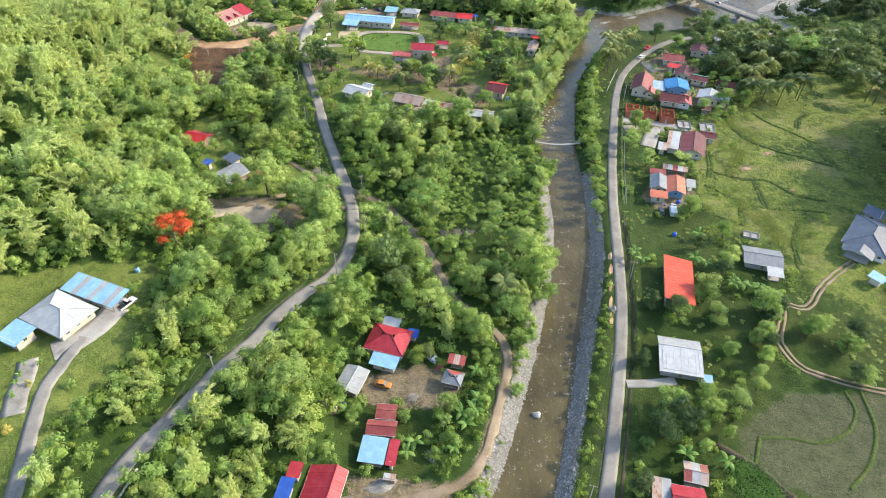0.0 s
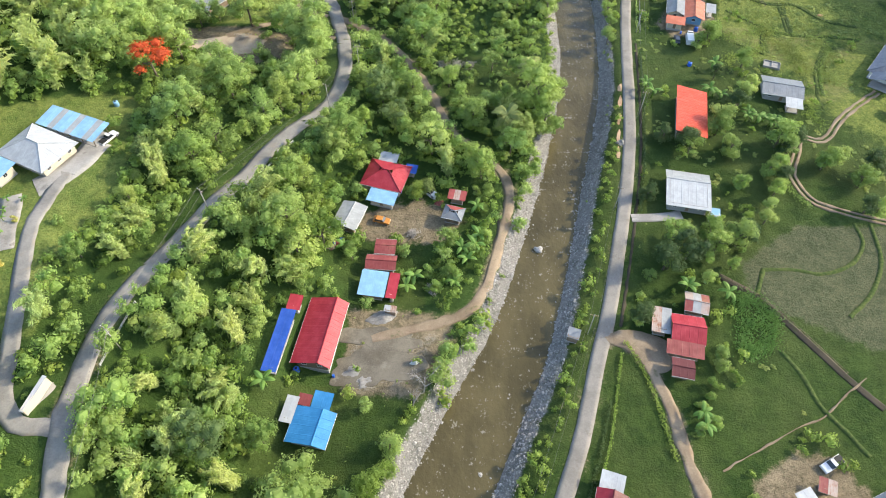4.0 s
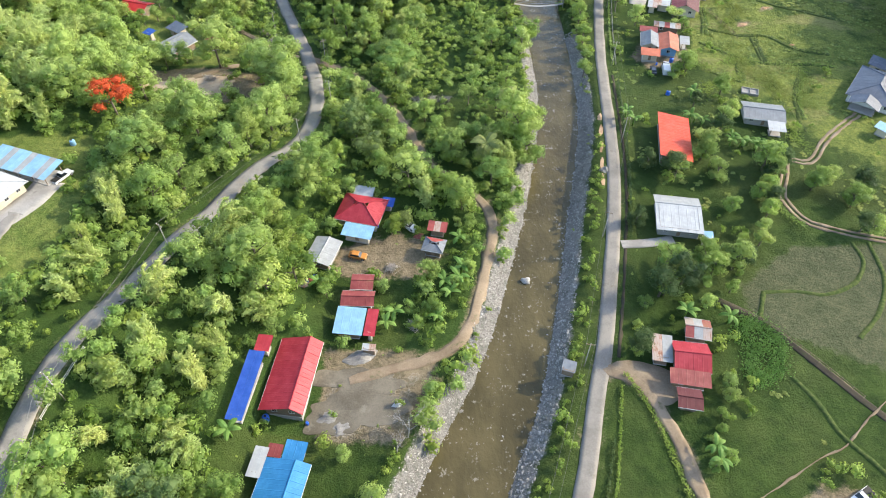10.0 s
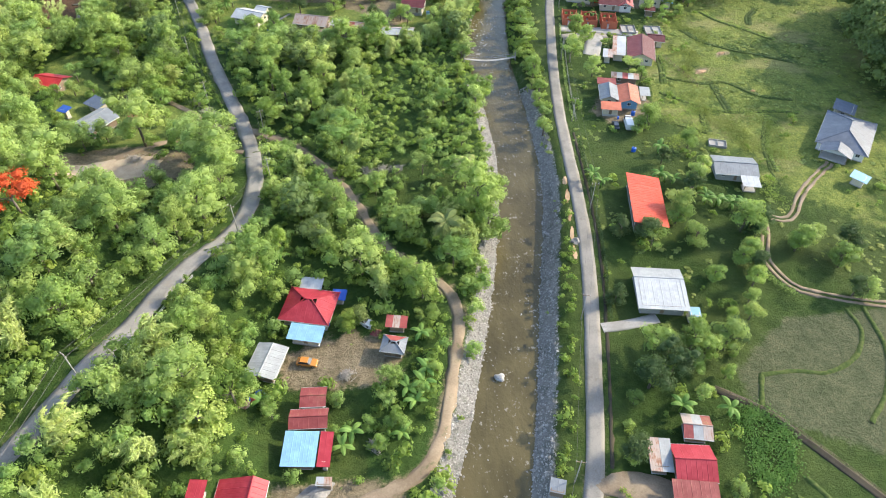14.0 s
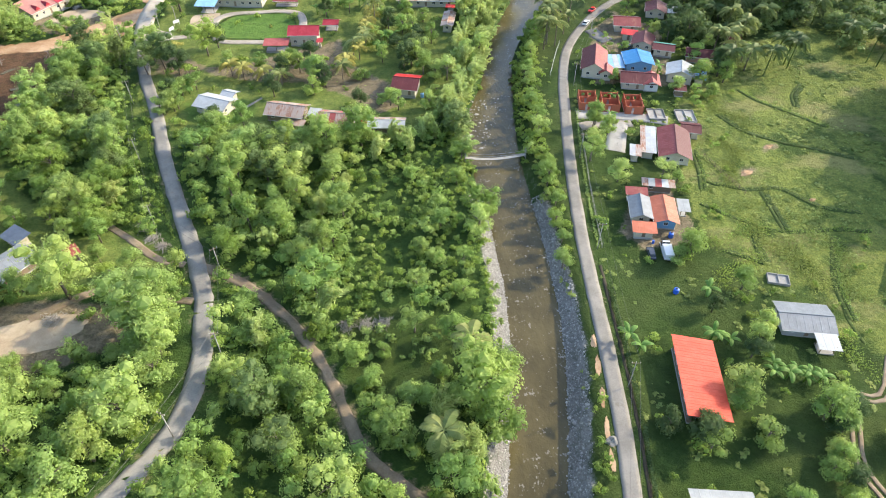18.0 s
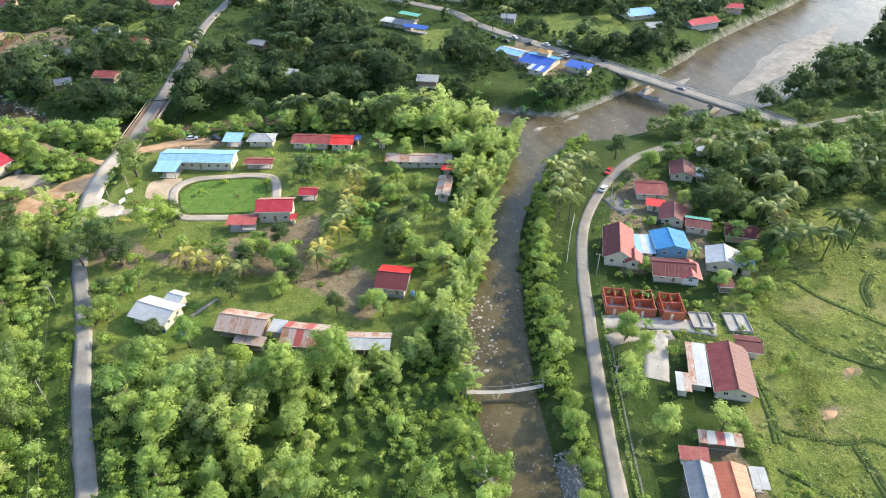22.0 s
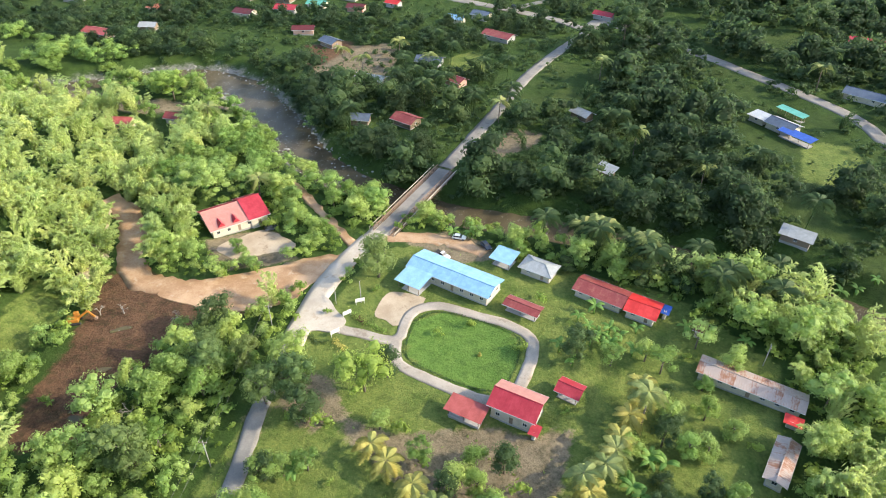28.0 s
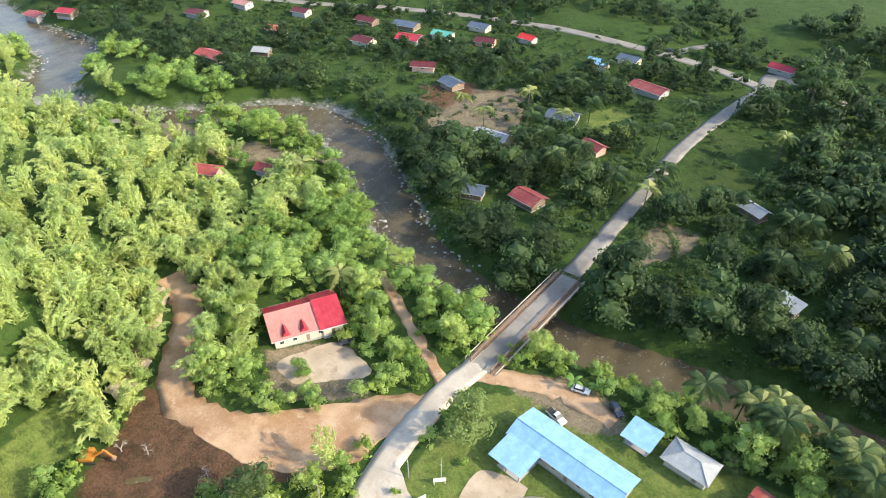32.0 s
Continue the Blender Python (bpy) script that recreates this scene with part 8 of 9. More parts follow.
def vehicle(name, x, y, yaw, mat, label, kind="car", z=None):
    """A car, pickup or lorry: body with wheel arches, cabin, panes and wheels."""
    ob = thing(name, x, y, float(ground_at(x, y)) + 0.12 if z is None else z, yaw, label, "car" if kind != "lorry" else "lorry")
    L, W = {"car": (4.3, 1.75), "pickup": (5.1, 1.85), "lorry": (6.2, 2.2)}[kind]

    def body():
        bm = bmesh.new()
        prof = [(-L / 2, 0.35), (-L / 2, 0.85), (-L / 2 + 0.25, 0.95), (L / 2 - 1.2, 0.95), (L / 2 - 0.15, 0.82), (L / 2, 0.6), (L / 2, 0.35)]
        rows = [[bm.verts.new((px, s * W / 2, pz)) for px, pz in prof] for s in (-1, 1)]
        n = len(prof)
        for i in range(n):
            bm.faces.new((rows[0][i], rows[0][(i + 1) % n], rows[1][(i + 1) % n], rows[1][i]))
        bm.faces.new(rows[0][::-1]), bm.faces.new(rows[1])
        bmesh.ops.bevel(bm, geom=bm.edges[:], offset=0.06, segments=1, affect="EDGES")
        return bm_mesh("body", bm, M[mat])
    part("body", shared(("vbody", kind, mat), body), ob)
    c0, c1, ch = {"car": (-1.7, 0.9, 1.45), "pickup": (-0.6, 1.1, 1.7), "lorry": (1.2, 2.7, 2.2)}[kind]

    def cabin(inset, mat2, z1):
        bm = bmesh.new()
        lo = [(c0, -W / 2 + 0.06), (c1, -W / 2 + 0.06), (c1, W / 2 - 0.06), (c0, W / 2 - 0.06)]
        hi = [(c0 + 0.35, -W / 2 + 0.2), (c1 - 0.6, -W / 2 + 0.2), (c1 - 0.6, W / 2 - 0.2), (c0 + 0.35, W / 2 - 0.2)]
        a, b = [bm.verts.new((*p, 0.93)) for p in lo], [bm.verts.new((*p, z1)) for p in hi]
        for i in range(4):
            bm.faces.new((a[i], a[(i + 1) % 4], b[(i + 1) % 4], b[i]))
        bm.faces.new(b), bm.faces.new(a[::-1])
        return bm_mesh("cabin", bm, M[mat2])
    part("windshield", shared(("vcab", kind), lambda: cabin(0, "glass", ch - 0.04)), ob, label="dark car windows")
    part("roof_panel", shared(("vroof", kind, mat), lambda: boxes("roof_panel", [(c0 + 0.33, -W / 2 + 0.19, ch - 0.06, c1 - 0.58, W / 2 - 0.19, ch)], M[mat], 0.03)), ob)
    if kind == "pickup":
        part("load_bed", shared("bed", lambda: boxes("load_bed", [(-L / 2 + 0.1, -W / 2 + 0.12, 0.95, -0.7, W / 2 - 0.12, 1.0)], M["black"])), ob)
    if kind == "lorry":
        part("cargo_box", shared(("cargo", mat), lambda: boxes("cargo_box", [(-L / 2, -W / 2, 0.95, 1.0, W / 2, 2.2)], M[mat], 0.06)), ob)
    for wx in (-L / 2 + 0.85, L / 2 - 0.8):
        for s in (-1, 1):
            wh = part("wheel", shared("wheel", lambda: np_mesh("wheel", *rod((0, -0.11, 0), (0, 0.11, 0), 0.33, 12), M["black"], False)), ob, pose(wx, s * (W / 2 - 0.05), 0.33))
            part("rim", shared("rim", lambda: np_mesh("rim", *rod((0, -0.12, 0), (0, 0.12, 0), 0.18, 8), M["zinc"], False)), wh)
    for s in (-1, 1):
        part("headlight", shared("lamp", lambda: boxes("headlight", [(-0.04, -0.14, -0.07, 0.02, 0.14, 0.07)], M["white"], 0.02)), ob, pose(L / 2 - 0.03, s * (W / 2 - 0.3), 0.66))


vehicle("pickup_truck", 77.7, 43.4, 207, "car_white", "white pickup truck parked on the grass", "pickup")
vehicle("car", 103.2, 317.2, 228, "car_red", "red car driving on the village road")
vehicle("car", 97.6, 306.6, 52, "car_white", "white car on the village road")
vehicle("car", 108, 286, -20, "car_grey", "dark car parked between the houses")
vehicle("car", -46, 363.4, 8, "car_white", "white car parked on the earth forecourt")
vehicle("car", -102, 346, 40, "car_grey", "dark car beside the pink-roofed villa")
vehicle("car", -37, 362.4, -40, "car_grey", "dark blue car by the blue shelter")
vehicle("pickup_truck", -47.5, 353.4, -20, "car_white", "white pickup behind the blue hall", "pickup")
vehicle("car", -2, 113, -35, "car_white", "white car parked under trees")
vehicle("car", 76.6, 180.4, 80, "car_grey", "black car parked on the lawn")
vehicle("lorry", 80.6, 180.6, 80, "car_white", "small white lorry parked on the lawn", "lorry")
vehicle("van", -13.9, 103.6, -14, "yellow", "orange-brown old van in the yard", "car")
vehicle("van", -26.2, 100.6, 70, "car_white", "small white van beside the grey shed", "car")
vehicle("car", 158.2, 380.4, 129, "car_grey", "dark car crossing the concrete bridge", z=2.6)
for x, y, w, mat in ((95, 448, 125, "car_grey"), (100, 452, 125, "car_white"), (90, 454, 120, "car_grey"), (-98, 592, 10, "car_grey")):
    vehicle("car", x, y, w, mat, f"{'white' if mat == 'car_white' else 'dark'} car parked by the shops" if x > 0 else "dark car on the far road")


def digger(x, y, yaw):
    ob = thing("excavator", x, y, float(ground_at(x, y)), yaw, "orange-yellow excavator on the clay bank", "excavator")
    for s in (-1, 1):
        part("track", shared("dtrack", lambda: boxes("track", [(-1.6, -0.28, 0, 1.6, 0.28, 0.8)], M["black"], 0.2)), ob, pose(0, s * 1.1, 0))
    part("house", shared("dhouse", lambda: boxes("house", [(-1.7, -1.2, 0.9, 1.2, 1.2, 1.9)], M["yellow"], 0.12)), ob)
    part("cab", shared("dcab", lambda: boxes("cab", [(0.0, 0.2, 1.9, 1.2, 1.15, 2.9)], M["yellow"], 0.1)), ob)
    bar("boom", (1.0, -0.3, 1.6), (3.8, -0.3, 3.6), 0.4, 0.5, "yellow", ob)
    bar("arm", (3.8, -0.3, 3.6), (5.0, -0.3, 1.4), 0.3, 0.4, "yellow", ob)
    bar("bucket", (4.8, -0.3, 1.3), (5.4, -0.3, 0.7), 0.9, 0.6, "steel", ob)


digger(-122.5, 289.5, 35)


# ---- unfinished brick shells, slabs, walls ----
def shell(x, y, yaw, L=5.4, W=7.6):
    ob = thing("brick_shell", x, y, float(ground_at(x, y)), yaw, "roofless house shell of bare red brick", "building shell", "brick shells")
    part("floor_slab", shared("shell_floor", lambda: boxes("floor_slab", [(-L / 2 - 0.2, -W / 2 - 0.2, -0.6, L / 2 + 0.2, W / 2 + 0.2, 0.2)], M["slab"], 0.03)), ob)
    runs = [((-L / 2, -W / 2), 0, L), ((L / 2, -W / 2), 90, W), ((L / 2, W / 2), 180, L), ((-L / 2, W / 2), 270, W), ((-L / 2, 0.4), 0, L), ((0.3, 0.4), 90, W / 2 - 0.4)]
    for k, ((px, py), turn, length) in enumerate(runs):
        c = length / 2
        holes = [(c - 0.9, c - 0.1, 0.0, 2.1)] if k in (0, 4, 5) else [(c - 1.6, c - 0.5, 0.9, 2.0), (c + 0.5, c + 1.6, 0.9, 2.0)]
        part("wall", wall_mesh(length, 2.7 if k < 4 else 2.4, holes, "brick"), ob, pose(px, py, 0.2, 0, 0, turn))
    for px in (-L / 2, L / 2):
        for py in (-W / 2, 0.4, W / 2):
            part("column", shared("shell_col", lambda: boxes("column", [(-0.15, -0.15, 0.2, 0.15, 0.15, 3.2)], M["brick"])), ob, pose(px, py, 0))


for x, y in ((81.2, 250.6), (88.2, 248.8), (95.2, 246.6)):
    shell(x, y, -12)


def slab(x, y, l, w, yaw, label):
    ob = thing("foundation", x, y, float(ground_at(x, y)), yaw, label, "foundation")
    part("slab", boxes("slab", [(-l / 2, -w / 2, -0.6, l / 2, w / 2, 0.35)], M["slab"], 0.04), ob)
    for sx, sy, ex, ey in ((-1, -1, 1, -1), (-1, 1, 1, 1), (-1, -1, -1, 1), (1, -1, 1, 1), (0, -1, 0, 1)):
        bar("upstand", (sx * l / 2 * 0.96, sy * w / 2 * 0.96, 0.5), (ex * l / 2 * 0.96, ey * w / 2 * 0.96, 0.5), 0.2, 0.4, "slab", ob)


slab(101.4, 241.6, 5.4, 6.0, -10, "bare concrete foundation with low upstands")
slab(110.4, 239.6, 6.0, 7.0, -10, "cracked concrete foundation with rubble")
slab(103.5, 168.0, 5.0, 3.2, -20, "broken concrete footing in the field")
slab(-26.6, 32.0, 4.6, 4.2, -12, "low concrete kerbed pond frame on the lawn")


def fence(name, pts, h, label, every=2.4, mat="slab"):
    line = catmull(pts, every)
    x0, y0 = line[0]
    ob = thing(name, x0, y0, float(ground_at(x0, y0)), 0, label, "fence")
    q = [(x - x0, y - y0, float(ground_at(x, y)) - float(ground_at(x0, y0))) for x, y in line]
    for x, y, z in q:
        bar("post", (x, y, z - 0.3), (x, y, z + h), 0.12, 0.12, mat, ob)
    for a, b in zip(q, q[1:]):
        for k in (0.35, 0.9):
            bar("rail", (a[0], a[1], a[2] + h * k), (b[0], b[1], b[2] + h * k), 0.06, 0.08, mat, ob)


fence("fence", beside(ROAD_EAST, 4.6, 184, 246), 1.2, "post and rail fence along the village road")
fence("fence", [(77.5, 262), (74, 270), (79.5, 284), (83, 292)][1:], 1.5, "white fence round the riverside plot", mat="white")
fence("guard_rail", beside(ROAD_WEST, 3.2, 56, 84), 0.8, "pale roadside guard rail on the slope", mat="white")
fence("guard_rail", beside(ROAD_WEST, 3.2, 100, 130), 0.8, "pale roadside guard rail above the trees", mat="white")
fence("fence", [(111, 200), (108.5, 210), (107, 218)], 1.3, "garden fence behind the orange-roofed house", mat="timber")
fence("fence", [(67, 88), (74, 82.5), (80, 75), (88, 63)], 1.0, "leaning pole fence along the ditch", mat="timber")
for x, y, w in ((-61.0, 320, 60), (-60.4, 312.6, 60), (-60, 325.4, 40)):
    ob = thing("sign_board", x, y, float(ground_at(x, y)), w, "white sign board on posts by the gate", "sign")
    part("board", shared("sboard", lambda: boxes("board", [(-1.3, -0.06, 0.9, 1.3, 0.06, 2.1)], M["white"], 0.02)), ob)
    for s in (-1, 1):
        bar("post", (s * 1.1, 0, -0.4), (s * 1.1, 0, 0.9), 0.12, 0.12, "white", ob)
for x, y, mat, label in ((-82, 129, "sky_blue", "pale blue water tank on the grass"), (77.5, 167, "tarp", "blue plastic drum on the lawn"), (84, 186, "tarp", "blue water tank by the orange house"), (-31, 255, "tarp", "blue rain barrel by the white house"), (28.5, 262, "sky_blue", "grey-blue water tank by the red house"), (-29, 61.6, "tarp", "blue barrel by the open shed")):
    ob = thing("water_tank", x, y, float(ground_at(x, y)), 0, label, "water tank")
    part("tank", shared(("tank", mat), lambda: np_mesh("tank", *joined([rod((0, 0, 0), (0, 0, 1.2), 0.65, 12), rod((0, 0, 1.2), (0, 0, 1.4), 0.65, 12, 0.25)]), M[mat])), ob)
    part("lid", shared(("tlid", mat), lambda: np_mesh("lid", *rod((0, 0, 1.38), (0, 0, 1.48), 0.24, 10), M["black"])), ob)


# ---- dirt paths, heaps of brush, cut bank, puddles ----
ribbon("dirt_path", [(-33, 178), (-42.7, 180.3), (-52.6, 182.2), (-58, 179), (-66, 174)], 2.4, "dirt", "sandy dirt path to the slope houses", "path", 0.09)
ribbon("grass_path", [(-37, 191), (-44, 194), (-51, 200.5), (-58.6, 207.6)], 2.0, "dirt", "worn grass path beside the road", "path", 0.09)


def brush_pile(x, y, size, seed, label):
    """A heap of cut branches thrown together."""
    r = np.random.default_rng(seed)
    sticks = []
    for _ in range(90):
        c = r.normal(0, size * 0.38, 2)
        z = max(0.1, 1.1 - np.hypot(*c) / size) * r.uniform(0.2, 1.0)
        d = r.normal(0, 1, 3) * (1, 1, 0.35)
        d *= r.uniform(0.5, 1.3) / np.linalg.norm(d)
        p = np.array([*c, z])
        sticks.append(rod(p - d, p + d, 0.06, 4, 0.02))
    ob = new("brushwood", np_mesh("brushwood", *joined(sticks), M["pale_bark"]))
    ob.matrix_basis = pose(x, y, float(ground_at(x, y)), 0, 0, 0)
    tagged(ob, label, "brush")


for i, (x, y, s) in enumerate(((-50, 205.5, 2.2), (-46.5, 201, 2.4), (-43.6, 198, 2.0), (1.5, 167, 2.2), (5.5, 166.6, 2.4), (9.2, 166.5, 2.0), (-61, 173, 2.2), (-92, 297, 2.0), (-1.0, 84, 1.6), (-6, 100, 1.6))):
    brush_pile(x, y, s, 80 + i, "heap of dry cut branches on cleared ground")

line = catmull([(-153, 333), (-148, 327), (-141.5, 320.5), (-135.5, 314), (-132.8, 308), (-131.5, 302)], 0.8)
t = np.gradient(line, axis=0)
t /= np.linalg.norm(t, axis=1)[:, None]
out = np.c_[t[:, 1], -t[:, 0]]
if (out[len(out) // 2] @ np.array([-1.0, -1.0])) < 0:
    out = -out
r = np.random.default_rng(55)
prof = ((0.0, -0.3), (0.35, 0.9), (0.7, 1.9), (1.5, 2.7), (4.0, 2.6), (8.0, -1.2))
P = np.stack([np.c_[line + out * (o + r.normal(0, 0.14, len(line)))[:, None], ground_at(line[:, 0], line[:, 1]) + h * (0.75 + 0.3 * np.sin(np.arange(len(line)) * 0.31)) + r.normal(0, 0.1, len(line))] for o, h in prof], 1)
i = np.arange(len(line) - 1)[:, None] * 6 + np.arange(5)
tagged(new("cut_bank", np_mesh("cut_bank", P.reshape(-1, 3), np.stack([i, i + 1, i + 7, i + 6], -1).reshape(-1, 4), M["cut_earth"])), "pale raw earth bank cut beside the clay track", "earth bank", kind="structure")


def patch(name, x, y, a, b, turn, seed, mat, label, category, lift=0.05):
    """A flat spread of something on the ground, with a wandering edge."""
    an = np.linspace(0, 2 * np.pi, 73)[:-1]
    n = len(an)
    rr = 1 + 0.16 * np.sin(an * 2 + seed) + 0.11 * np.sin(an * 3 + 2 * seed) + 0.07 * np.sin(an * 7 + seed) + 0.05 * np.sin(an * 13 + 3 * seed)
    c, s = math.cos(radians(turn)), math.sin(radians(turn))
    rings = []
    for k in (1.06, 1.0, 0.72, 0.4):
        u, v = np.cos(an) * a * rr * k, np.sin(an) * b * rr * k
        X, Y = x + u * c - v * s, y + u * s + v * c
        rings.append(np.c_[X, Y, ground_at(X, Y) + (lift if k <= 1 else -0.3)])
    V = np.vstack(rings + [[[x, y, float(ground_at(x, y)) + lift]]])
    j = np.arange(n)
    k = (j + 1) % n
    F = [np.c_[j + n * q, k + n * q, k + n * (q + 1)] for q in range(3)] + [np.c_[j + n * q, k + n * (q + 1), j + n * (q + 1)] for q in range(3)] + [np.c_[j + 3 * n, k + 3 * n, 0 * j + 4 * n]]
    return tagged(new(name, np_mesh(name, V, np.vstack(F), M[mat])), label, category, kind="structure")


# darker grey patches laid over the trodden earth by the hall
M["dark_yard"] = road_mat("dark_grey_yard", (0.098, 0.085, 0.062), (0.180, 0.158, 0.120), (0.225, 0.203, 0.160))
patch("hall_yard", -12.5, 63.5, 8.6, 5.2, 4, 1.3, "dark_yard", "darker grey gravel yard beside the crimson hall", "yard", 0.06)
patch("hall_yard", -12.0, 70.0, 8.2, 3.0, -4, 2.1, "dark_yard", "darker grey gravel strip beside the crimson hall", "yard", 0.075)
patch("clearing_sand", -66, 169, 12, 5.0, 14, 2.6, "forecourt", "bare sandy clearing among the trees", "clearing", 0.07)


def plot(name, pts, mat, label, category, lift=0.08, rough=0.3):
    """A flat spread of ground with a given outline, a little frayed along its edge."""
    line = catmull(pts + pts[:3], 1.0)[:, :2]
    c0 = np.array(pts).mean(0)
    away = np.hypot(*(line - np.array(pts[1])).T)
    half = len(line) // 2
    line = line[away[:half].argmin() : half + away[half:].argmin()]
    n = len(line)
    r = np.random.default_rng(n)
    fray = r.uniform(-1, 1, n)
    fray = (fray + np.roll(fray, 1) + np.roll(fray, 2)) / 1.7 * rough
    out = line - c0
    line = line + out / np.linalg.norm(out, axis=1)[:, None] * fray[:, None]
    rings = []
    for k, drop in ((1.012, 0.35), (1.0, 0.0), (0.8, 0.0), (0.55, 0.0), (0.28, 0.0)):
        p = c0 + (line - c0) * k
        rings.append(np.c_[p, ground_at(p[:, 0], p[:, 1]) + lift - drop])
    V = np.vstack(rings + [[[c0[0], c0[1], float(ground_at(c0[0], c0[1])) + lift]]])
    j = np.arange(n)
    k = (j + 1) % n
    m = len(rings) - 1
    F = [np.c_[j + n * q, k + n * q, k + n * (q + 1)] for q in range(m)] + [np.c_[j + n * q, k + n * (q + 1), j + n * (q + 1)] for q in range(m)] + [np.c_[j + m * n, k + m * n, 0 * j + (m + 1) * n]]
    return tagged(new(name, np_mesh(name, V, np.vstack(F), M[mat])), label, category, kind="structure")


def puddle(x, y, a, b, turn, seed):
    """A shallow pool with a wandering edge."""
    r = np.random.default_rng(seed)
    an = np.linspace(0, 2 * np.pi, 29)[:-1]
    rr = 1 + 0.22 * np.sin(an * 2 + seed) + 0.14 * np.sin(an * 3 + 2 * seed) + 0.07 * np.sin(an * 7)
    c, s = math.cos(radians(turn)), math.sin(radians(turn))
    u, v = np.cos(an) * a * rr, np.sin(an) * b * rr
    X, Y = x + u * c - v * s, y + u * s + v * c
    z = float(np.max(ground_at(X, Y))) + 0.05
    V = np.vstack([np.c_[X, Y, np.full(28, z)], np.c_[x + (X - x) * 1.12, y + (Y - y) * 1.12, np.full(28, z - 0.5)], [[x, y, z]]])
    j = np.arange(28)
    k = (j + 1) % 28
    ob = new("puddle", np_mesh("puddle", V, np.vstack([np.c_[j, k, 0 * j + 56], np.c_[j, j + 28, k + 28], np.c_[j, k + 28, k]]), M["water"]))
    tagged(ob, "muddy brown puddle on the churned earth", "puddle")


for i, (x, y, a, b, turn) in enumerate(((-99.3, 271, 3.4, 1.5, 70), (-98.6, 266.5, 1.8, 0.9, 40), (-87.3, 250.5, 2.4, 1.0, 60), (-104, 280, 1.8, 0.8, 20), (-94, 262, 1.5, 0.7, 80), (-110, 292, 2.2, 0.9, 45))):
    puddle(x, y, a, b, turn, 3 + i)

# ---- small things in the yards ----
def plank_frame(x, y, yaw):
    """Four rails of a fenced seed bed on short posts."""
    ob = thing("seed_bed", x, y, float(ground_at(x, y)), yaw, "small fenced seed bed with pale rails", "garden bed")
    for a, c in (((-3, -2, 0.7), (3, -2, 0.7)), ((3, -2, 0.7), (3, 2, 0.7)), ((3, 2, 0.7), (-3, 2, 0.7)), ((-3, 2, 0.7), (-3, -2, 0.7))):
        bar("rail", a, c, 0.16, 0.10, "slab", ob)
    for px, py in ((-3, -2), (3, -2), (3, 2), (-3, 2), (0, -2), (0, 2)):
        bar("post", (px, py, -0.3), (px, py, 0.8), 0.14, 0.14, "timber", ob)


plank_frame(-27.2, 32.8, -14)
# rock garden beside the hill drive
ribbon("rock_garden", [(-94.5, 96), (-92.5, 91), (-91.5, 86), (-89.2, 80)], 4.6, "gravel", "pale gravel rock garden beside the drive", "garden", 0.09)
for x, y in ((-94.2, 94.5), (-93.4, 90.9), (-92.7, 88.5), (-91.6, 84.9), (-90.8, 94.6)):
    banana(x, y, 0.6, rng.uniform(0, 360))
plant("yellow_tree", "tree", 3, -90.2, 88.6, 0.28, 80, "yellowleaf", "small yellow-leaved bush in the rock garden", "bush")
plant("garden_tree", "tree", 3, -81.1, 88.5, 0.4, 10, "broad_b", "small leafy bush beside the drive", "bush")
vehicle("pickup", -78.8, 114.7, 62, "car_white", "pale pickup parked beside the carport", "pickup")


def drum(x, y, mat, label):
    me = shared(("drum", mat), lambda: np_mesh("drum", *joined([rod((0, 0, 0), (0, 0, 0.88), 0.29, 14), rod((0, 0, 0.27), (0, 0, 0.31), 0.31, 14), rod((0, 0, 0.57), (0, 0, 0.61), 0.31, 14)]), M[mat], False))
    ob = new("drum", me)
    ob.matrix_basis = pose(x, y, float(ground_at(x, y)) - 0.02, 0, 0, 0)
    tagged(ob, label, "drum")


for x, y, mat, label in ((-31.8, 28.2, "tarp", "blue plastic drum on the grass"), (-29.8, 29.0, "green_roof", "green plastic drum on the grass"), (-28.7, 28.9, "white", "white plastic drum on the grass"), (-21.5, 61.2, "tarp", "blue drum at the hall corner"), (-24.6, 95.2, "tarp", "blue drum in the yard"), (-9.6, 113.4, "tarp", "blue drum beside the red house"), (78.8, 184.5, "tarp", "blue drum on the lawn"), (-35.6, 256.6, "tarp", "blue drum beside the white-roofed house")):
    drum(x, y, mat, label)


def dinghy(x, y, yaw, mat, label):
    """A small open boat lying on the ground."""
    s = np.linspace(-1, 1, 11)
    w = 0.62 * (1 - np.abs(s) ** 2.6) + 0.05
    V, F = [], []
    for k, q in zip(s, w):
        z = 0.45 + 0.2 * k * k
        V += [(k * 1.9, -q, z), (k * 1.9, -q * 0.6, 0.05 + 0.2 * k * k), (k * 1.9, q * 0.6, 0.05 + 0.2 * k * k), (k * 1.9, q, z), (k * 1.85, q * 0.85, z - 0.02), (k * 1.85, -q * 0.85, z - 0.02)]
    for n in range(10):
        a = n * 6
        for e in range(5):
            if e != 4:
                F.append((a + e, a + e + 1, a + e + 7, a + e + 6))
        F.append((a + 4, a + 5, a + 11, a + 10) if n % 3 == 0 else (a + 5, a, a + 6, a + 11))
    ob = new("dinghy", np_mesh("dinghy", V, F, M[mat]))
    ob.matrix_basis = pose(x, y, float(ground_at(x, y)), 0, 0, yaw)
    tagged(ob, label, "boat")


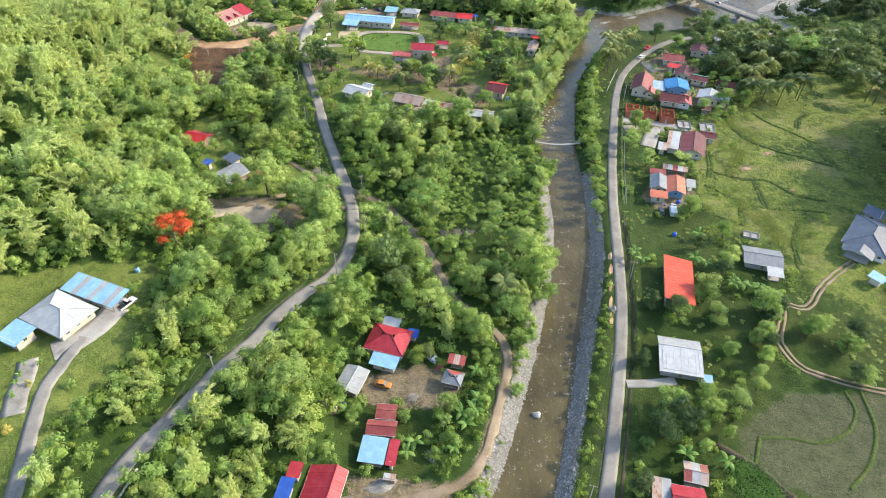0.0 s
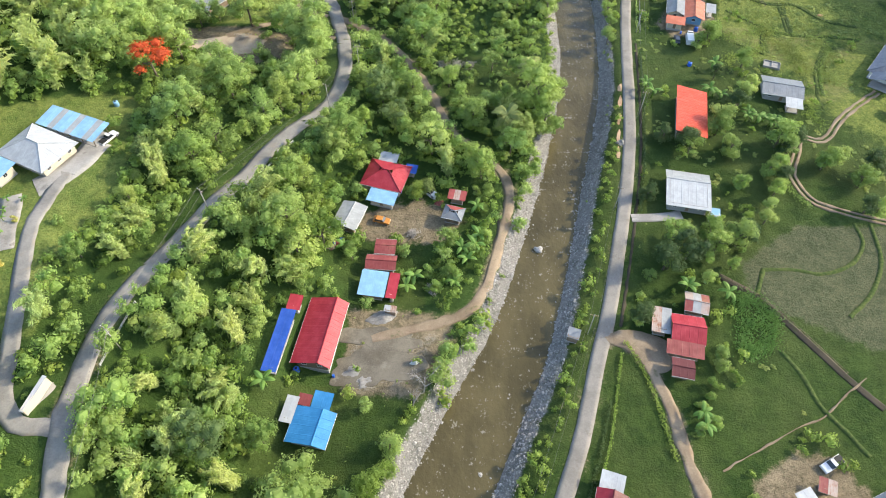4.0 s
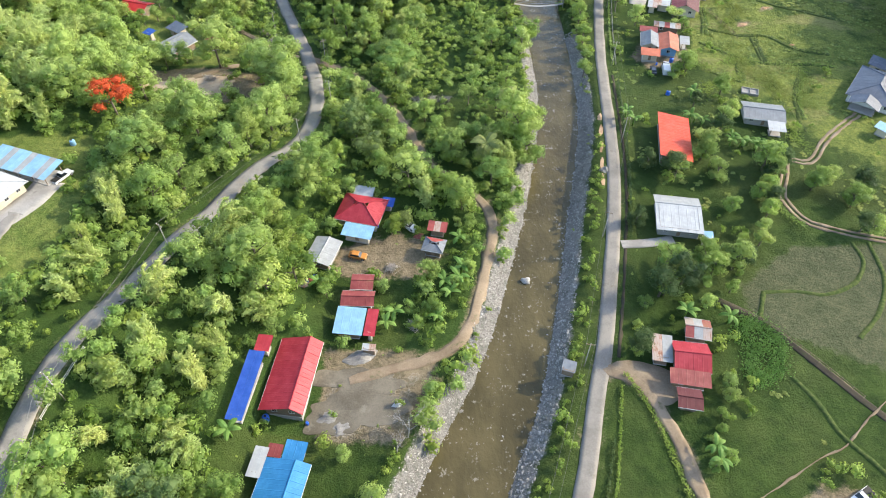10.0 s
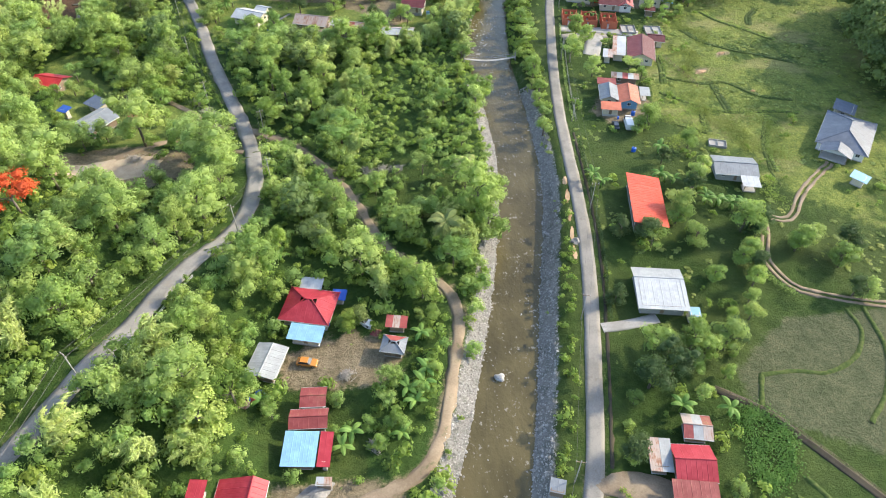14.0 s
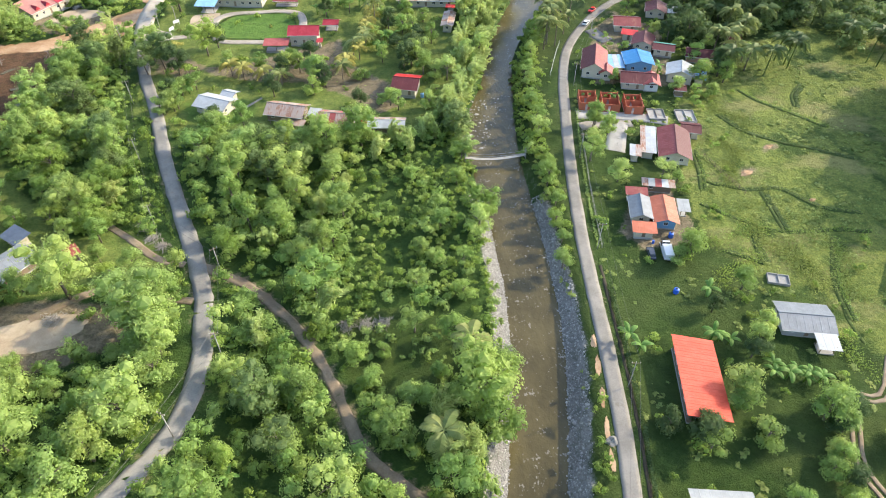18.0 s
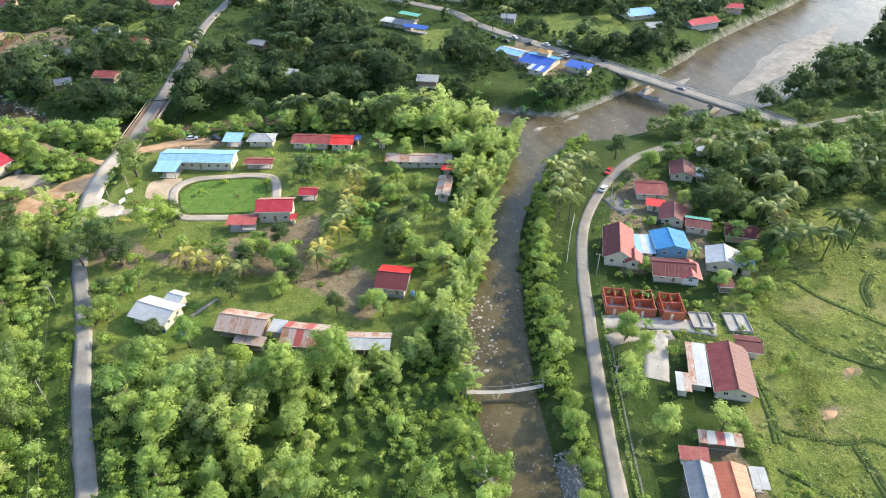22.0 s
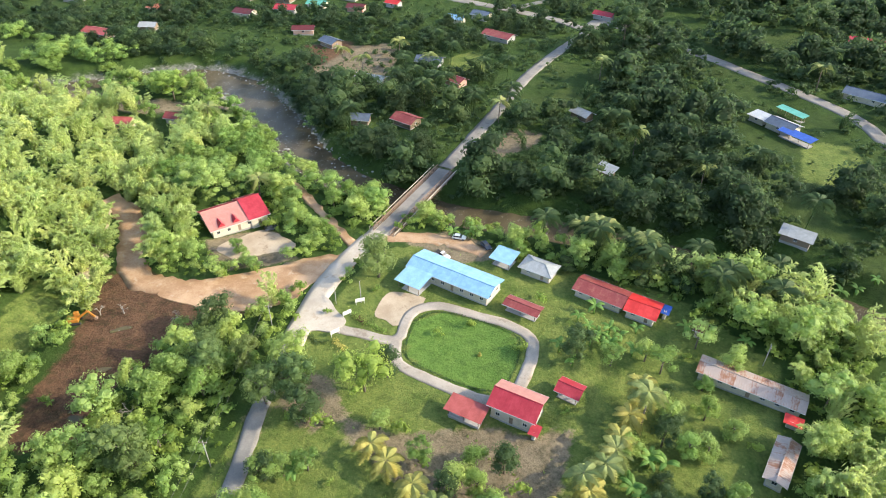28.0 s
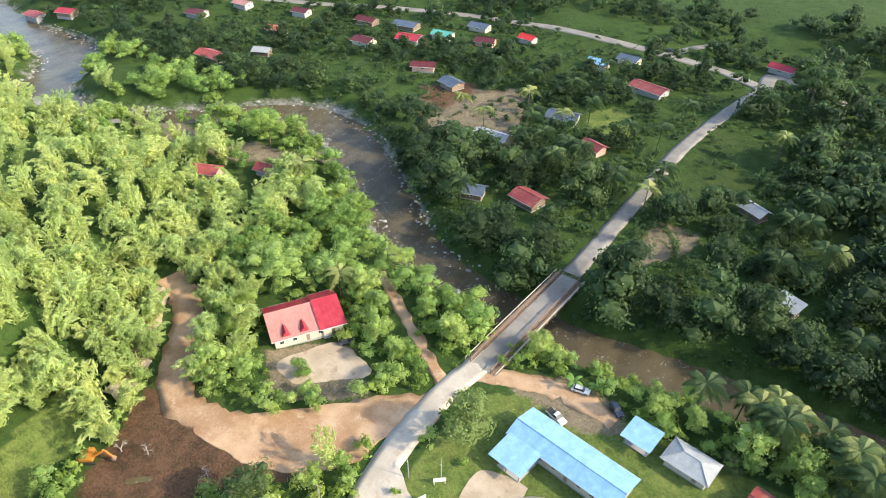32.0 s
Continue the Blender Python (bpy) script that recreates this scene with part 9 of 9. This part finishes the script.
dinghy(-1.8, 112.3, 130, "white", "small white boat lying in the yard")
dinghy(-3.4, 114.2, 120, "blue_wall", "small blue boat lying in the yard")
for i, (x, y) in enumerate(((-24.4, 95.6), (-23.2, 97.0), (-25.6, 93.9), (-4.3, 64.4), (0.5, 110))):
    mound("scrap_mound", x, y, 1.3, 0.9, 0.7, ("faded_red", "tarp", "rust", "white", "rust_red")[i], "small heap of discarded sheets and scrap")


# ---- eastern fields and village: weeds, banks, yards ----
for i, pts in enumerate(([(88, 168), (94, 172), (99, 174), (104, 178)], [(108, 178), (112.5, 172), (113, 180), (110, 168)], [(109.5, 151), (108.4, 145), (110, 140)], [(104, 194), (110, 196), (115, 195)], [(100, 184), (106, 186), (110, 185)], [(118, 190), (124, 188), (129, 190)], [(96, 180), (92, 184)])):
    hedge("weed_patch", pts, 4.5, 0.6, "tuft" if i % 2 else "shrub", "rank leafy weeds in the old field", 46)
bund("field_bank", [(125.6, 179.7), (120.6, 171), (114, 157), (113, 148)], 1.2, 0.12, "faint grassed bank beside the grey-roofed house")
ribbon("roadside_drain", beside(ROAD_EAST, 3.1, 72, 182), 0.7, "mud", "dark wet drain along the village road", "drain", 0.06)
plot("clay_splay", [(-112, 307), (-104.8, 315.3), (-98.3, 322.6), (-89.7, 330.3), (-80.9, 334.5), (-74.6, 340.5), (-70, 339.4), (-70, 331.5), (-76.5, 328.5), (-77.5, 320.7), (-84.4, 311.7), (-92.2, 307.7), (-100.8, 306)], "clay", "wide graded clay at the road junction", "track", 0.16, 0.55)
plot("hall_forecourt", [(-54.6, 332.6), (-46.1, 334.8), (-44.6, 332.7), (-47.2, 322.1), (-51, 322.6), (-54.9, 323.7)], "forecourt", "sandy stained forecourt of the blue hall", "yard", 0.09, 0.10)
plot("gate_mouth", [(-72.4, 323), (-68.4, 323.4), (-64.6, 320.6), (-60.4, 318.2), (-61.6, 313.4), (-66.6, 311.6), (-69.6, 306.5), (-72, 307)], "gate_concrete", "pale concrete mouth of the compound drive", "yard", 0.30, 0.05)
plot("villa_yard", [(-111, 331), (-108, 339), (-104.5, 344.5), (-95, 344), (-90.5, 341), (-97, 334.5), (-103.8, 328.7)], "forecourt", "sandy yard before the red-roofed house", "yard", 0.08, 0.4)
hedge("flower_bed", [(-60.2, 321.4), (-57.4, 319.6), (-53, 319.4), (-49.4, 318.6)], 1.4, 0.8, "shrub", "bed of green garden plants by the gate", 30)
hedge("flower_bed", [(-58.6, 320.4), (-56, 319.2)], 1.2, 1.0, "maroon_leaf", "dark red-leaved shrubs by the gate", 30)
hedge("flower_bed", [(-59.4, 310.8), (-57.6, 309.6), (-55.6, 309.0)], 1.6, 1.0, "yellowleaf", "yellow-leaved shrubs by the gate", 40)
hedge("gate_lawn_hedge", [(-66, 309.4), (-63.4, 308.4), (-61, 309.8)], 1.4, 0.9, "deep", "dark clipped hedge by the compound gate", 40)
plot("lane_mouth", [(38.4, 71.4), (42, 73.2), (48, 72), (53, 69.2), (54, 66), (49.5, 63), (46, 63.5), (43, 67)], "dirt", "worn dirt where the lane meets the road", "track", 0.14, 0.3)
ribbon("rubble_yard", [(98, 302), (100, 297), (102, 293)], 6.0, "chips", "grey rubble yard by the village road", "yard", 0.08)
ribbon("shell_yard", [(75, 237.5), (80, 238.5), (86, 238), (92, 238)], 4.0, "pale_concrete", "dusty concrete yard below the brick shells", "yard", 0.09)
for i, (x, y, a) in enumerate(((49.0, 127.5, 2.0), (50.0, 133.5, 2.6), (51.4, 141, 2.2), (52.8, 148.4, 2.8), (53.9, 155, 2.0))):
    patch("earth_verge", x, y, a, 0.55, 78, i + 0.6, "clay", "bare red earth on the road verge", "verge", 0.06)
for x, y, a in ((116, 209, 2.4), (128, 220, 2.0), (128, 195, 1.6)):
    mound("red_earth", x, y, a, a * 0.6, 0.35, "clay", "small spill of red earth in the field", "heap")
mound("sand_mound", 50.2, 131.4, 1.3, 1.0, 0.8, "gravel", "small pale sand heap on the road verge")
vehicle("pickup", 107.6, 286.2, 165, "car_grey", "dark pickup parked between village houses", "pickup")
vehicle("car", 96.5, 266.4, 75, "car_red", "small red car beside the maroon house", "car")


def stripe_row(x, y, yaw, n=5):
    """Painted rumble strips across the road, one thing per row of bars."""
    ob = thing("rumble_strip", x, y, float(ground_at(x, y)) + 0.145, yaw, "row of white painted rumble bars across the road", "road marking")
    me = shared("rumble_bar", lambda: boxes("rumble_bar", [(-0.10, -1.3, 0, 0.10, 1.3, 0.03)], M["slab"], 0.008))
    for k in range(n):
        part("rumble_bar", me, ob, pose((k - (n - 1) / 2) * 0.85, 0, 0))


stripe_row(104.2, 314.6, 43)
stripe_row(113.5, 324.0, 33)
stripe_row(77.9, 268.0, 72, 4)
stripe_row(75.4, 257.6, 74, 4)

# ---- by the market road and the long bridge ----
for x, y, s in ((117.3, 451.5, 0.42), (119.6, 446.7, 0.48), (122.8, 445.7, 0.5), (129.4, 432.7, 0.4), (131.2, 427.6, 0.38), (133.7, 425, 0.36), (130.7, 430.3, 0.36), (126.5, 440, 0.4)):
    plant("cypress", "tree", 4, x, y, s, rng.uniform(0, 360), "deep", "slender dark columnar tree by the main road", "tree", "roadside cypresses")
for x, y in ((120.7, 440.6), (125.4, 436.1)):
    ob = thing("gate_pillar", x, y, float(ground_at(x, y)), -45, "white rendered gate pillar beside the main road", "gate pillar")
    part("shaft", shared("gate_shaft", lambda: boxes("shaft", [(-0.9, -0.35, -0.3, 0.9, 0.35, 2.0)], M["white"], 0.04)), ob)
    part("cap", shared("gate_cap", lambda: boxes("cap", [(-1.05, -0.5, 2.0, 1.05, 0.5, 2.2)], M["concrete"], 0.03)), ob)
for x, y, yaw, mat, label in ((105.9, 442.5, 125, "car_grey", "dark car parked by the shops"), (113.6, 439.9, 125, "car_white", "white car parked by the main road"), (122.7, 426.3, 120, "car_grey", "dark car on the main road"), (118.5, 422.9, 125, "car_white", "white car beside the blue shops")):
    vehicle("car", x, y, yaw, mat, label, "car")
for x, y in ((149.2, 386.1), (164.6, 368.4)):
    mound("rubble_footing", x, y, 5.2, 2.8, 1.5, "gravel", "rubble footing round a bridge pier", "footing", WATER - 0.4, -46)
for x, y, l, w in ((107, 371, 7, 2), (91, 363.5, 6, 1.6)):
    mound("gravel_bar", x, y, l, w, 0.7, "gravel", "low bar of pale gravel in the river", "gravel bar", WATER - 0.3, 30)
